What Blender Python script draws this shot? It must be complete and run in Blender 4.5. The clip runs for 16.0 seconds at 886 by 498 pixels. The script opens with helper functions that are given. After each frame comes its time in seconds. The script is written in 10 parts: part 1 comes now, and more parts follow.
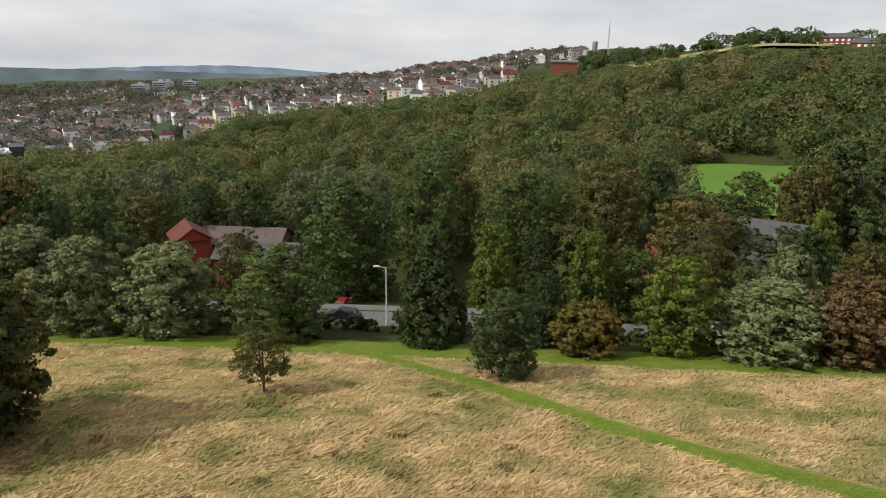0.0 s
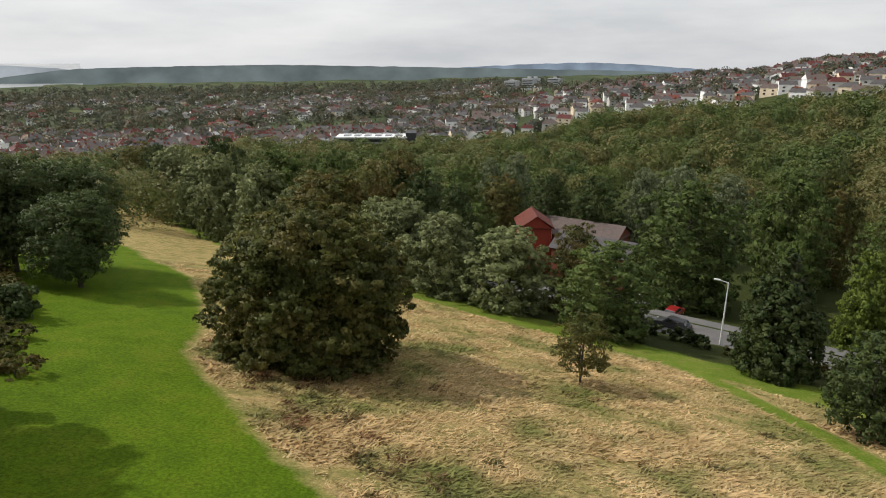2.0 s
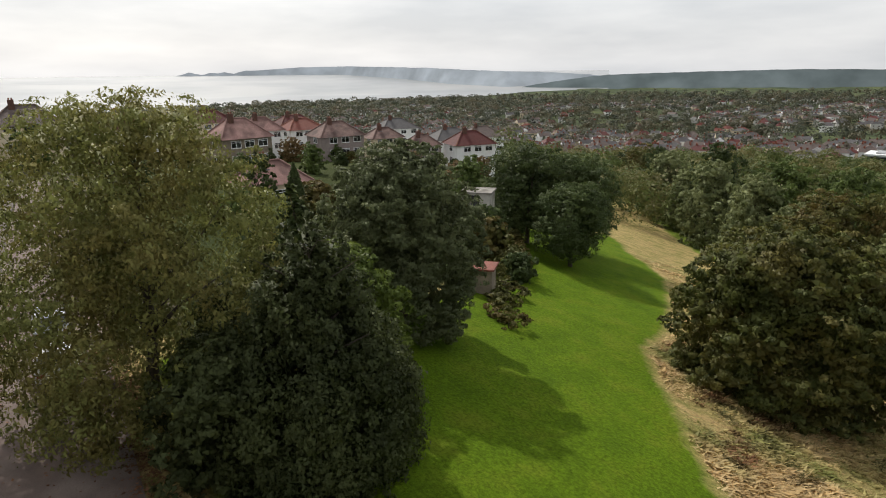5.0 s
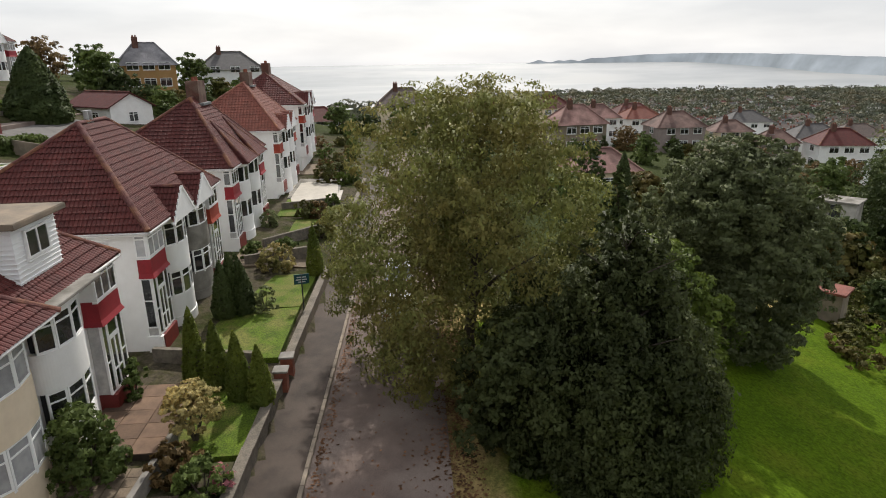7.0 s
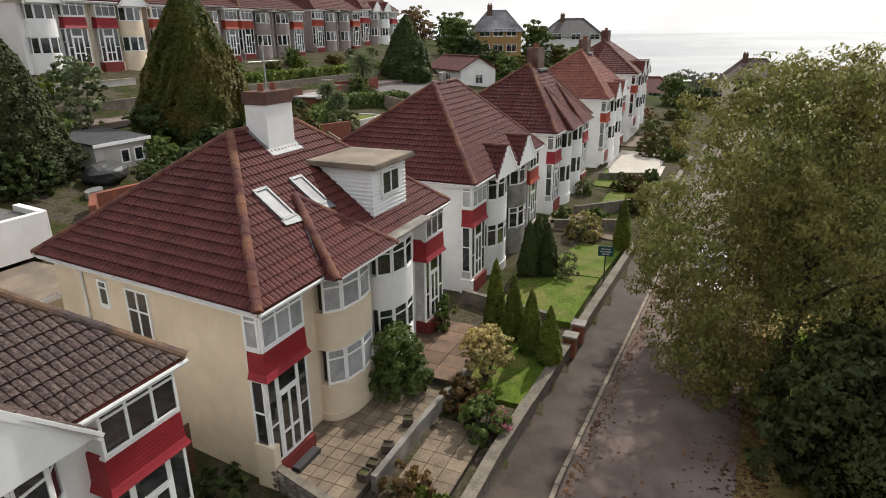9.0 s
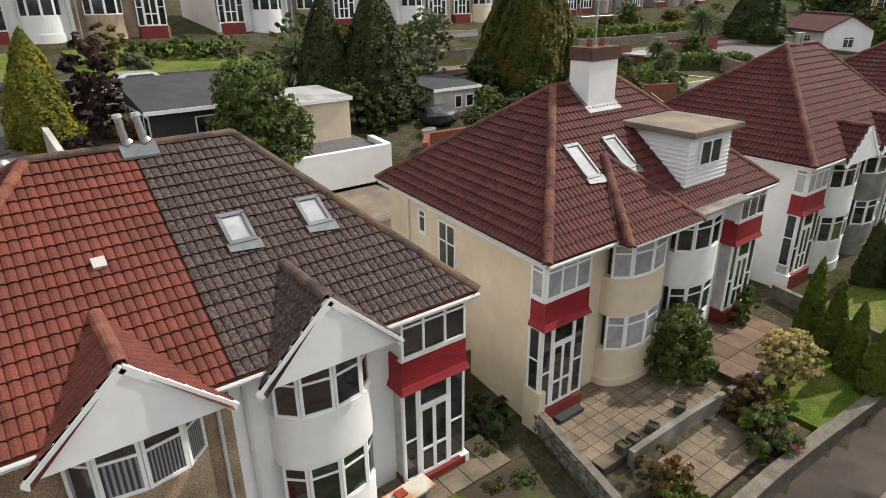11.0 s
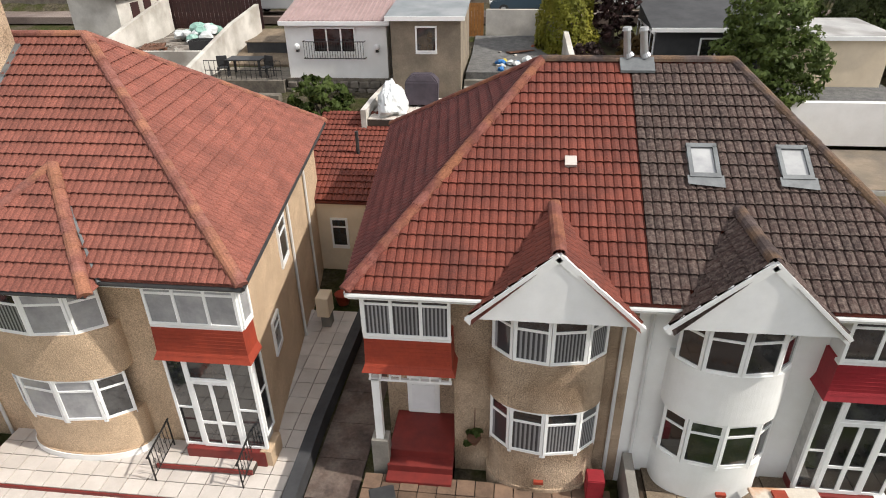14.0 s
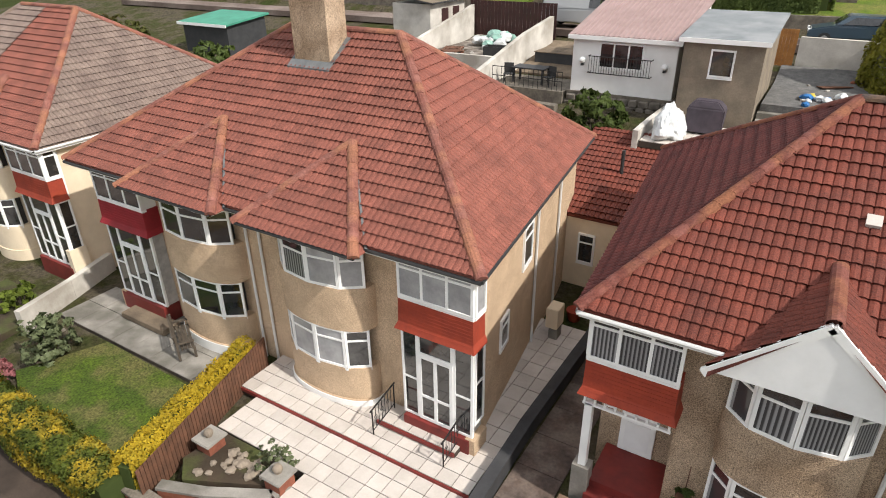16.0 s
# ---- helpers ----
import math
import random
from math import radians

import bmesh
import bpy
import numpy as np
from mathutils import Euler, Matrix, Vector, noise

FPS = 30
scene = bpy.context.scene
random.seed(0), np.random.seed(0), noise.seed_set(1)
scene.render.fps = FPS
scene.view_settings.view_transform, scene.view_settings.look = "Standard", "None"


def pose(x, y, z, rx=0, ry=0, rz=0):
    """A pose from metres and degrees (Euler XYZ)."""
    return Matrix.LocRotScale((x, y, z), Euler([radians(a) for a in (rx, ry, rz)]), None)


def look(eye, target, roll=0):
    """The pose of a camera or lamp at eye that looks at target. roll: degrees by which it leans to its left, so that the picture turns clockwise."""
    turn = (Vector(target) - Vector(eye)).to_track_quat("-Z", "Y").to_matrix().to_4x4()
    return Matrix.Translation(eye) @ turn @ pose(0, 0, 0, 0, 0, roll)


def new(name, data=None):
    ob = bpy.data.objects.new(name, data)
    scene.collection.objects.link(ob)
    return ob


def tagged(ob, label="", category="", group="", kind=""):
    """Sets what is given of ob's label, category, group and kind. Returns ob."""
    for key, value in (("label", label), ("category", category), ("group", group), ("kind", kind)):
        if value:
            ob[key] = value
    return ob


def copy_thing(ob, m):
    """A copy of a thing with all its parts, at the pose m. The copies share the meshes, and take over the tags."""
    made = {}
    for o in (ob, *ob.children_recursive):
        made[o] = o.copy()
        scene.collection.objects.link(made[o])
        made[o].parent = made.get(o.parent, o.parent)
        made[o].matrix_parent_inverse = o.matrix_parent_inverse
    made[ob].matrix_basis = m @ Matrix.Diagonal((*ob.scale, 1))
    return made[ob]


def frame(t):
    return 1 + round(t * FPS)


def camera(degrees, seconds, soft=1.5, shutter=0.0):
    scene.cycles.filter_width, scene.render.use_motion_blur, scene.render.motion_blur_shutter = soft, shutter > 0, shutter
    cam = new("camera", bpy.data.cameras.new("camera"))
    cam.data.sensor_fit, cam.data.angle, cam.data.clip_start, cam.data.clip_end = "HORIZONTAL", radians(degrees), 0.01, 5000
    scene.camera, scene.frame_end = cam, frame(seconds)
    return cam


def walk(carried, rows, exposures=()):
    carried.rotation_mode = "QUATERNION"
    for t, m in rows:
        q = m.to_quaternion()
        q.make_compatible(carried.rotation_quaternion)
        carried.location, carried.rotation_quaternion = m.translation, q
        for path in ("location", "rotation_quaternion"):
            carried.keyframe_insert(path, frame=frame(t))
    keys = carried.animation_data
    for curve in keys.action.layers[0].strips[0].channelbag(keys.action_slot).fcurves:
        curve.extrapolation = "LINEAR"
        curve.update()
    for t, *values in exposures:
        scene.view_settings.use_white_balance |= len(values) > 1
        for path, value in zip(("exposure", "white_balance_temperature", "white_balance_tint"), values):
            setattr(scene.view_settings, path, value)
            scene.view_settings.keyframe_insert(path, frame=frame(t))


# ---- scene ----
EYE = (0.0, 0.0, 12.2)


def aim(yaw, pitch, roll):
    return pose(*EYE, 90 + pitch, 0, yaw) @ pose(0, 0, 0, 0, 0, roll)


cam = camera(71.4, 16.0, 1.0)
PATH = [
    (0.0, aim(-21.20, -16.32, 0.90)),
    (0.5, aim(-12.77, -16.56, 0.85)),
    (1.0, aim(-4.83, -16.62, 0.69)),
    (1.5, aim(2.90, -16.72, 0.38)),
    (2.0, aim(10.54, -16.86, 0.05)),
    (2.5, aim(18.00, -16.79, -0.14)),
    (3.0, aim(25.43, -16.76, -0.30)),
    (3.5, aim(32.80, -16.67, -0.34)),
    (4.0, aim(40.11, -16.56, -0.41)),
    (6.5, aim(77.14, -16.25, -0.92)),
    (7.0, aim(84.82, -16.82, -0.89)),
    (7.5, aim(92.19, -17.34, -0.75)),
    (8.0, aim(99.47, -17.75, -0.58)),
    (8.5, aim(106.77, -18.42, -0.43)),
    (9.0, aim(114.19, -19.21, -0.58)),
    (11.5, aim(150.26, -23.67, -0.61)),
    (12.0, aim(157.62, -24.70, -0.60)),
    (12.5, aim(165.00, -25.78, -0.66)),
    (13.0, aim(172.29, -26.93, -0.75)),
    (13.5, aim(179.70, -28.11, -0.99)),
    (14.0, aim(186.94, -28.76, -1.11)),
    (14.5, aim(194.21, -28.47, -1.30)),
    (15.0, aim(200.97, -28.15, -1.17)),
    (15.5, aim(207.68, -27.63, -1.03)),
    (16.0, aim(212.11, -27.23, -0.80)),
]
walk(cam, PATH, ((0.0, -0.4), (4.0, -0.45), (6.3, -0.40), (9.0, -0.27), (11.5, -0.15), (13.5, -0.06), (16.0, 0.0)))

# ---- daylight ----
SUN_AZ, SUN_EL = 172.5, 44.0
world = bpy.data.worlds.new("sky")
scene.world = world
world.use_nodes = True
wn, wl = world.node_tree.nodes, world.node_tree.links
wn.clear()


def wnode(kind, **kw):
    n = wn.new(kind)
    for k, v in kw.items():
        n.inputs[k].default_value = v
    return n


sky = wn.new("ShaderNodeTexSky")
sky.sky_type, sky.sun_disc = "NISHITA", False
sky.sun_elevation, sky.sun_rotation = radians(SUN_EL), radians(90 - SUN_AZ)
sky.air_density, sky.dust_density = 1.0, 3.0
coord = wn.new("ShaderNodeTexCoord")
stretch = wn.new("ShaderNodeMapping")
stretch.inputs["Scale"].default_value = (1.0, 1.0, 5.0)
wl.new(coord.outputs["Generated"], stretch.inputs["Vector"])
cloud = wnode("ShaderNodeTexNoise", Scale=2.3, Detail=7.0, Roughness=0.55)
wl.new(stretch.outputs["Vector"], cloud.inputs["Vector"])
cover = wn.new("ShaderNodeValToRGB")
cover.color_ramp.elements[0].position, cover.color_ramp.elements[0].color = 0.35, (6.2, 6.4, 6.7, 1)
cover.color_ramp.elements[1].position, cover.color_ramp.elements[1].color = 0.68, (9.0, 9.0, 9.0, 1)
wl.new(cloud.outputs["Fac"], cover.inputs["Fac"])
veil = wn.new("ShaderNodeMixRGB")
veil.inputs["Fac"].default_value = 0.85
wl.new(sky.outputs["Color"], veil.inputs["Color1"])
wl.new(cover.outputs["Color"], veil.inputs["Color2"])
# brighter overhead than at the horizon, and towards the veiled sun
split = wn.new("ShaderNodeSeparateXYZ")
wl.new(coord.outputs["Generated"], split.inputs["Vector"])
rise = wn.new("ShaderNodeMapRange")
for key, value in (("From Min", 0.12), ("From Max", 0.75), ("To Min", 1.44), ("To Max", 1.6)):
    rise.inputs[key].default_value = value
wl.new(split.outputs["Z"], rise.inputs["Value"])
toward = wn.new("ShaderNodeVectorMath")
toward.operation = "DOT_PRODUCT"
toward.inputs[1].default_value = (math.cos(radians(SUN_AZ)), math.sin(radians(SUN_AZ)), 0.25)
wl.new(coord.outputs["Generated"], toward.inputs[0])
glow = wn.new("ShaderNodeMapRange")
for key, value in (("From Min", 0.3), ("From Max", 1.0), ("To Min", 1.0), ("To Max", 1.16)):
    glow.inputs[key].default_value = value
wl.new(toward.outputs["Value"], glow.inputs["Value"])
both = wn.new("ShaderNodeMath")
both.operation = "MULTIPLY"
wl.new(rise.outputs["Result"], both.inputs[0])
wl.new(glow.outputs["Result"], both.inputs[1])
power = wn.new("ShaderNodeMath")
power.operation, power.inputs[1].default_value = "MULTIPLY", 0.097
wl.new(both.outputs["Value"], power.inputs[0])
back = wnode("ShaderNodeBackground")
wl.new(power.outputs["Value"], back.inputs["Strength"])
wl.new(veil.outputs["Color"], back.inputs["Color"])
wout = wn.new("ShaderNodeOutputWorld")
wl.new(back.outputs["Background"], wout.inputs["Surface"])

sun = new("sun", bpy.data.lights.new("sun", "SUN"))
sun.data.energy, sun.data.angle, sun.data.color = 4.8, radians(1.2), (1.0, 0.95, 0.87)
sa, se = radians(SUN_AZ), radians(SUN_EL)
SUN_DIR = Vector((math.cos(sa) * math.cos(se), math.sin(sa) * math.cos(se), math.sin(se)))
sun.matrix_world = look(SUN_DIR * 50, (0, 0, 0))

# ---- materials ----
def mat(name, a, b=None, scale=1.0, rough=0.85, metal=0.0, fine=0.0, bump=0.0, bump_scale=30.0, island=0.0, rand=0.0, spec=0.3, c=None, cscale=0.1, coat=0.0):
    """A surface whose colour wanders between a and b at the given scale, with fine grain, relief and, per piece, a change of value."""
    m = bpy.data.materials.new(name)
    m.use_nodes = True
    n, l = m.node_tree.nodes, m.node_tree.links
    p = n["Principled BSDF"]
    p.inputs["Roughness"].default_value, p.inputs["Metallic"].default_value = rough, metal
    p.inputs["Specular IOR Level"].default_value = spec
    p.inputs["Coat Weight"].default_value = coat
    geo = n.new("ShaderNodeNewGeometry")
    b = b or tuple(v * 0.75 for v in a)
    noise1 = n.new("ShaderNodeTexNoise")
    noise1.inputs["Scale"].default_value, noise1.inputs["Detail"].default_value = scale, 6.0
    noise1.inputs["Roughness"].default_value = 0.65
    l.new(geo.outputs["Position"], noise1.inputs["Vector"])
    ramp = n.new("ShaderNodeValToRGB")
    e = ramp.color_ramp.elements
    e[0].position, e[0].color = 0.36, (*a, 1)
    e[1].position, e[1].color = 0.64, (*b, 1)
    l.new(noise1.outputs["Fac"], ramp.inputs["Fac"])
    colour = ramp.outputs["Color"]
    if c:
        noise2 = n.new("ShaderNodeTexNoise")
        noise2.inputs["Scale"].default_value, noise2.inputs["Detail"].default_value = cscale, 4.0
        l.new(geo.outputs["Position"], noise2.inputs["Vector"])
        r2 = n.new("ShaderNodeValToRGB")
        r2.color_ramp.elements[0].position, r2.color_ramp.elements[1].position = 0.45, 0.62
        l.new(noise2.outputs["Fac"], r2.inputs["Fac"])
        mix = n.new("ShaderNodeMixRGB")
        mix.inputs["Color2"].default_value = (*c, 1)
        l.new(r2.outputs["Color"], mix.inputs["Fac"])
        l.new(colour, mix.inputs["Color1"])
        colour = mix.outputs["Color"]
    if fine or island or rand:
        value = n.new("ShaderNodeMath")
        value.operation, value.inputs[0].default_value, value.inputs[1].default_value = "ADD", 1.0 - (fine + island + rand) / 2, 0.0
        last = value.outputs["Value"]

        def more(source, amount, last):
            mul = n.new("ShaderNodeMath")
            mul.operation, mul.inputs[1].default_value, mul.inputs[2].default_value = "MULTIPLY_ADD", amount, 0.0
            l.new(source, mul.inputs[0])
            l.new(last, mul.inputs[2])
            return mul.outputs["Value"]
        if fine:
            grain = n.new("ShaderNodeTexNoise")
            grain.inputs["Scale"].default_value, grain.inputs["Detail"].default_value = bump_scale, 3.0
            l.new(geo.outputs["Position"], grain.inputs["Vector"])
            last = more(grain.outputs["Fac"], fine, last)
        if island:
            last = more(geo.outputs["Random Per Island"], island, last)
        if rand:
            info = n.new("ShaderNodeObjectInfo")
            last = more(info.outputs["Random"], rand, last)
        hsv = n.new("ShaderNodeHueSaturation")
        l.new(colour, hsv.inputs["Color"])
        l.new(last, hsv.inputs["Value"])
        colour = hsv.outputs["Color"]
    l.new(colour, p.inputs["Base Color"])
    if bump:
        tex = n.new("ShaderNodeTexNoise")
        tex.inputs["Scale"].default_value, tex.inputs["Detail"].default_value = bump_scale, 4.0
        l.new(geo.outputs["Position"], tex.inputs["Vector"])
        bmp = n.new("ShaderNodeBump")
        bmp.inputs["Strength"].default_value, bmp.inputs["Distance"].default_value = min(1.0, bump), 0.02
        l.new(tex.outputs["Fac"], bmp.inputs["Height"])
        l.new(bmp.outputs["Normal"], p.inputs["Normal"])
    return m


def leaf_mat(name, a, b, island=0.35, c=None, rand=0.0, scale=0.35, cscale=0.25):
    """Leaves: some light passes through them."""
    a, b, c = [q and (q[0] * 1.24, q[1] * 1.18, q[2] * 1.24) for q in (a, b, c)]
    m = mat(name, a, b, scale=scale, rough=0.6, island=island, spec=0.2, rand=rand, c=c, cscale=cscale)
    n, l = m.node_tree.nodes, m.node_tree.links
    p = n["Principled BSDF"]
    thin = n.new("ShaderNodeBsdfTranslucent")
    l.new(p.inputs["Base Color"].links[0].from_socket, thin.inputs["Color"])
    blend = n.new("ShaderNodeMixShader")
    blend.inputs["Fac"].default_value = 0.38
    l.new(p.outputs["BSDF"], blend.inputs[1])
    l.new(thin.outputs["BSDF"], blend.inputs[2])
    l.new(blend.outputs["Shader"], n["Material Output"].inputs["Surface"])
    return m


M = {}
M["render_white"] = mat("white_render", (0.86, 0.855, 0.84), (0.78, 0.77, 0.75), 0.8, 0.9, fine=0.08, bump=0.25, bump_scale=60)
M["render_cream"] = mat("cream_render", (0.76, 0.64, 0.48), (0.66, 0.55, 0.405), 0.9, 0.9, fine=0.10, bump=0.2, bump_scale=60)
M["pebbledash"] = mat("brown_pebbledash", (0.486, 0.365, 0.258), (0.350, 0.262, 0.186), 1.1, 0.95, fine=3.2, bump=1.0, bump_scale=42, c=(0.27, 0.19, 0.125), cscale=0.7)
M["pebbledash_tan"] = mat("tan_pebbledash", (0.565, 0.416, 0.282), (0.452, 0.331, 0.222), 1.1, 0.95, fine=2.2, bump=0.9, bump_scale=45)
M["upvc"] = mat("white_plastic", (0.88, 0.88, 0.87), (0.82, 0.82, 0.81), 2.0, 0.35, spec=0.5)
M["boards"] = mat("white_boards", (0.86, 0.86, 0.86), (0.80, 0.80, 0.80), 1.5, 0.5, fine=0.05, bump_scale=8)
M["red_panel"] = mat("red_hung_tiles", (0.29, 0.022, 0.030), (0.23, 0.018, 0.024), 2.0, 0.6, fine=0.2, bump_scale=15, bump=0.3)
M["orange_panel"] = mat("orange_hung_tiles", (0.33, 0.052, 0.026), (0.25, 0.040, 0.022), 2.5, 0.7, fine=0.25, bump_scale=15, bump=0.3)
TILE = {
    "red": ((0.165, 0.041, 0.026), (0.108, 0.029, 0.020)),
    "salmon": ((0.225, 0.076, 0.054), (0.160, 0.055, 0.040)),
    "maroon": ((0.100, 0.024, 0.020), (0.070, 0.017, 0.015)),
    "brown": ((0.062, 0.036, 0.030), (0.036, 0.023, 0.021)),
    "grey": ((0.20, 0.15, 0.125), (0.145, 0.105, 0.09)),
    "town": ((0.125, 0.092, 0.080), (0.085, 0.066, 0.06)),
    "slate": ((0.09, 0.085, 0.085), (0.065, 0.06, 0.06)),
}
for key, (a, b) in TILE.items():
    M["tile_" + key] = mat(key + "_roof_tile", a, b, 1.4, 0.75, fine=1.9, bump=0.6, bump_scale=36, island=0.18, rand=0.2)
    if key == "brown":
        M["tile_brown"] = mat("brown_roof_tile", a, b, 1.4, 0.8, fine=2.2, bump=0.6, bump_scale=36, island=0.3, rand=0.2, c=(0.105, 0.076, 0.064), cscale=13)
    M["ridge_" + key] = mat(key + "_ridge_tile", tuple(v * 0.9 + 0.03 for v in a), b, 3.0, 0.85, fine=1.4, bump=0.6, bump_scale=25, island=0.25, c=tuple(v * 0.8 + w for v, w in zip(a, (0.085, 0.052, 0.024))), cscale=1.2)
M["curtain"] = mat("pale_blinds", (0.55, 0.54, 0.52), (0.38, 0.37, 0.36), 3.0, 0.8)
M["gutter"] = mat("gutter_plastic", (0.70, 0.70, 0.69), (0.6, 0.6, 0.59), 2.0, 0.45)
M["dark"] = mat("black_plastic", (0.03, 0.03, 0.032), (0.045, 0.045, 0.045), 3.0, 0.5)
M["lead"] = mat("lead_flashing", (0.19, 0.20, 0.205), (0.13, 0.135, 0.14), 3.0, 0.55, metal=0.3, fine=0.2)
M["steel"] = mat("galvanised_steel", (0.5, 0.5, 0.5), (0.38, 0.38, 0.39), 3.0, 0.4, metal=0.7)
M["brick"] = mat("red_brick", (0.25, 0.085, 0.05), (0.17, 0.06, 0.04), 3.0, 0.9, fine=0.5, bump=0.6, bump_scale=14)
M["old_brick"] = mat("weathered_brick", (0.13, 0.058, 0.042), (0.075, 0.042, 0.034), 2.0, 0.9, fine=0.6, bump=0.6, bump_scale=14, c=(0.16, 0.11, 0.085), cscale=0.9)
M["tan_felt"] = mat("sandy_roofing_felt", (0.27, 0.215, 0.16), (0.20, 0.16, 0.12), 0.9, 0.9, fine=0.4, bump=0.4, bump_scale=20, c=(0.15, 0.125, 0.10), cscale=0.6)
M["concrete"] = mat("grey_concrete", (0.30, 0.28, 0.25), (0.21, 0.195, 0.175), 1.2, 0.92, fine=0.3, bump=0.4, bump_scale=25, c=(0.14, 0.13, 0.11), cscale=0.8)
M["stone"] = mat("rubble_stone", (0.20, 0.175, 0.14), (0.11, 0.095, 0.08), 2.5, 0.95, fine=0.5, bump=0.8, bump_scale=9)
M["slab"] = mat("paving_slab", (0.42, 0.35, 0.28), (0.33, 0.28, 0.225), 1.5, 0.9, fine=0.25, bump=0.3, bump_scale=30, rand=0.25, island=0.25)
M["slab_pale"] = mat("pale_paving_slab", (0.582, 0.530, 0.488), (0.504, 0.455, 0.413), 1.5, 0.85, fine=0.15, bump_scale=30, rand=0.15, island=0.15)
M["asphalt"] = mat("worn_asphalt", (0.165, 0.122, 0.103), (0.112, 0.085, 0.073), 0.6, 0.9, fine=1.3, bump=0.4, bump_scale=45, c=(0.205, 0.162, 0.14), cscale=0.35)
M["pavement"] = mat("pavement_asphalt", (0.060, 0.043, 0.033), (0.036, 0.027, 0.021), 0.8, 0.8, fine=1.2, bump=0.3, bump_scale=45, c=(0.076, 0.056, 0.044), cscale=0.5)
M["kerb"] = mat("kerb_stone", (0.27, 0.22, 0.17), (0.2, 0.165, 0.13), 2.0, 0.9, fine=0.3, bump_scale=20, rand=0.3)
M["wood"] = mat("brown_fence_wood", (0.16, 0.075, 0.045), (0.10, 0.05, 0.032), 3.0, 0.8, fine=0.4, bump_scale=20, island=0.3, rand=0.2)
M["bark"] = mat("bark", (0.10, 0.08, 0.06), (0.055, 0.045, 0.036), 4.0, 0.95, fine=0.4, bump=0.8, bump_scale=12)
M["leaf_green"] = leaf_mat("green_leaves", (0.099, 0.139, 0.032), (0.062, 0.093, 0.024), rand=0.3)
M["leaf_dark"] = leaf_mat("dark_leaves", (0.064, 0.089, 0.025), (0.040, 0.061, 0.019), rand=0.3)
M["leaf_ash"] = leaf_mat("grey_green_leaves", (0.195, 0.225, 0.090), (0.122, 0.150, 0.060), rand=0.2)
M["leaf_bright"] = leaf_mat("bright_leaves", (0.125, 0.169, 0.025), (0.081, 0.119, 0.020), rand=0.2)
M["leaf_olive"] = leaf_mat("olive_leaves", (0.106, 0.112, 0.027), (0.065, 0.075, 0.020), c=(0.119, 0.094, 0.027), rand=0.3)
M["leaf_rust"] = leaf_mat("rust_leaves", (0.165, 0.110, 0.042), (0.105, 0.075, 0.030))
M["leaf_gold"] = leaf_mat("yellow_green_leaves", (0.17, 0.13, 0.024), (0.09, 0.085, 0.02))
M["leaf_golden"] = leaf_mat("golden_conifer_leaves", (0.25, 0.235, 0.028), (0.12, 0.135, 0.018))
M["leaf_pale"] = leaf_mat("pale_willow_leaves", (0.168, 0.204, 0.102), (0.108, 0.138, 0.066))
M["leaf_conifer"] = leaf_mat("conifer_green", (0.135, 0.165, 0.020), (0.075, 0.105, 0.016))
M["leaf_great"] = leaf_mat("old_conifer_green", (0.088, 0.105, 0.016), (0.046, 0.062, 0.012), c=(0.11, 0.095, 0.02), cscale=0.5)
M["leaf_wood"] = leaf_mat("woodland_leaves", (0.104, 0.136, 0.034), (0.044, 0.075, 0.022), island=0.12, c=(0.140, 0.130, 0.046), scale=0.10, cscale=0.045)
# greyed green: distance haze is put into the leaf colour
M["leaf_town"] = leaf_mat("hazed_town_leaves", (0.085, 0.098, 0.062), (0.050, 0.060, 0.042), island=0.15, c=(0.10, 0.092, 0.052), scale=0.03, cscale=0.02)
M["leaf_pine"] = leaf_mat("pine_needles", (0.064, 0.080, 0.024), (0.036, 0.048, 0.016))
M["leaf_oak"] = leaf_mat("oak_leaves", (0.086, 0.100, 0.022), (0.052, 0.064, 0.017), c=(0.108, 0.100, 0.025), cscale=0.4)
M["leaf_birch"] = leaf_mat("feathery_leaves", (0.172, 0.190, 0.050), (0.112, 0.128, 0.034), c=(0.184, 0.170, 0.048), cscale=0.35)
M["leaf_dome"] = leaf_mat("domed_ash_leaves", (0.150, 0.178, 0.075), (0.088, 0.110, 0.046), rand=0.2)
M["straw"] = leaf_mat("dry_straw", (0.56, 0.44, 0.22), (0.37, 0.275, 0.12), island=0.45, c=(0.19, 0.205, 0.06), scale=0.5, cscale=0.16)
M["rush"] = leaf_mat("rush_stems", (0.150, 0.150, 0.053), (0.090, 0.093, 0.033), c=(0.225, 0.128, 0.060), cscale=0.3)

# ---- the lie of the land ----
def lerp(a, b, t):
    return a + (b - a) * t


def smooth(a, b, v):
    t = min(1.0, max(0.0, (v - a) / (b - a)))
    return t * t * (3 - 2 * t)


FALL = radians(72.0)
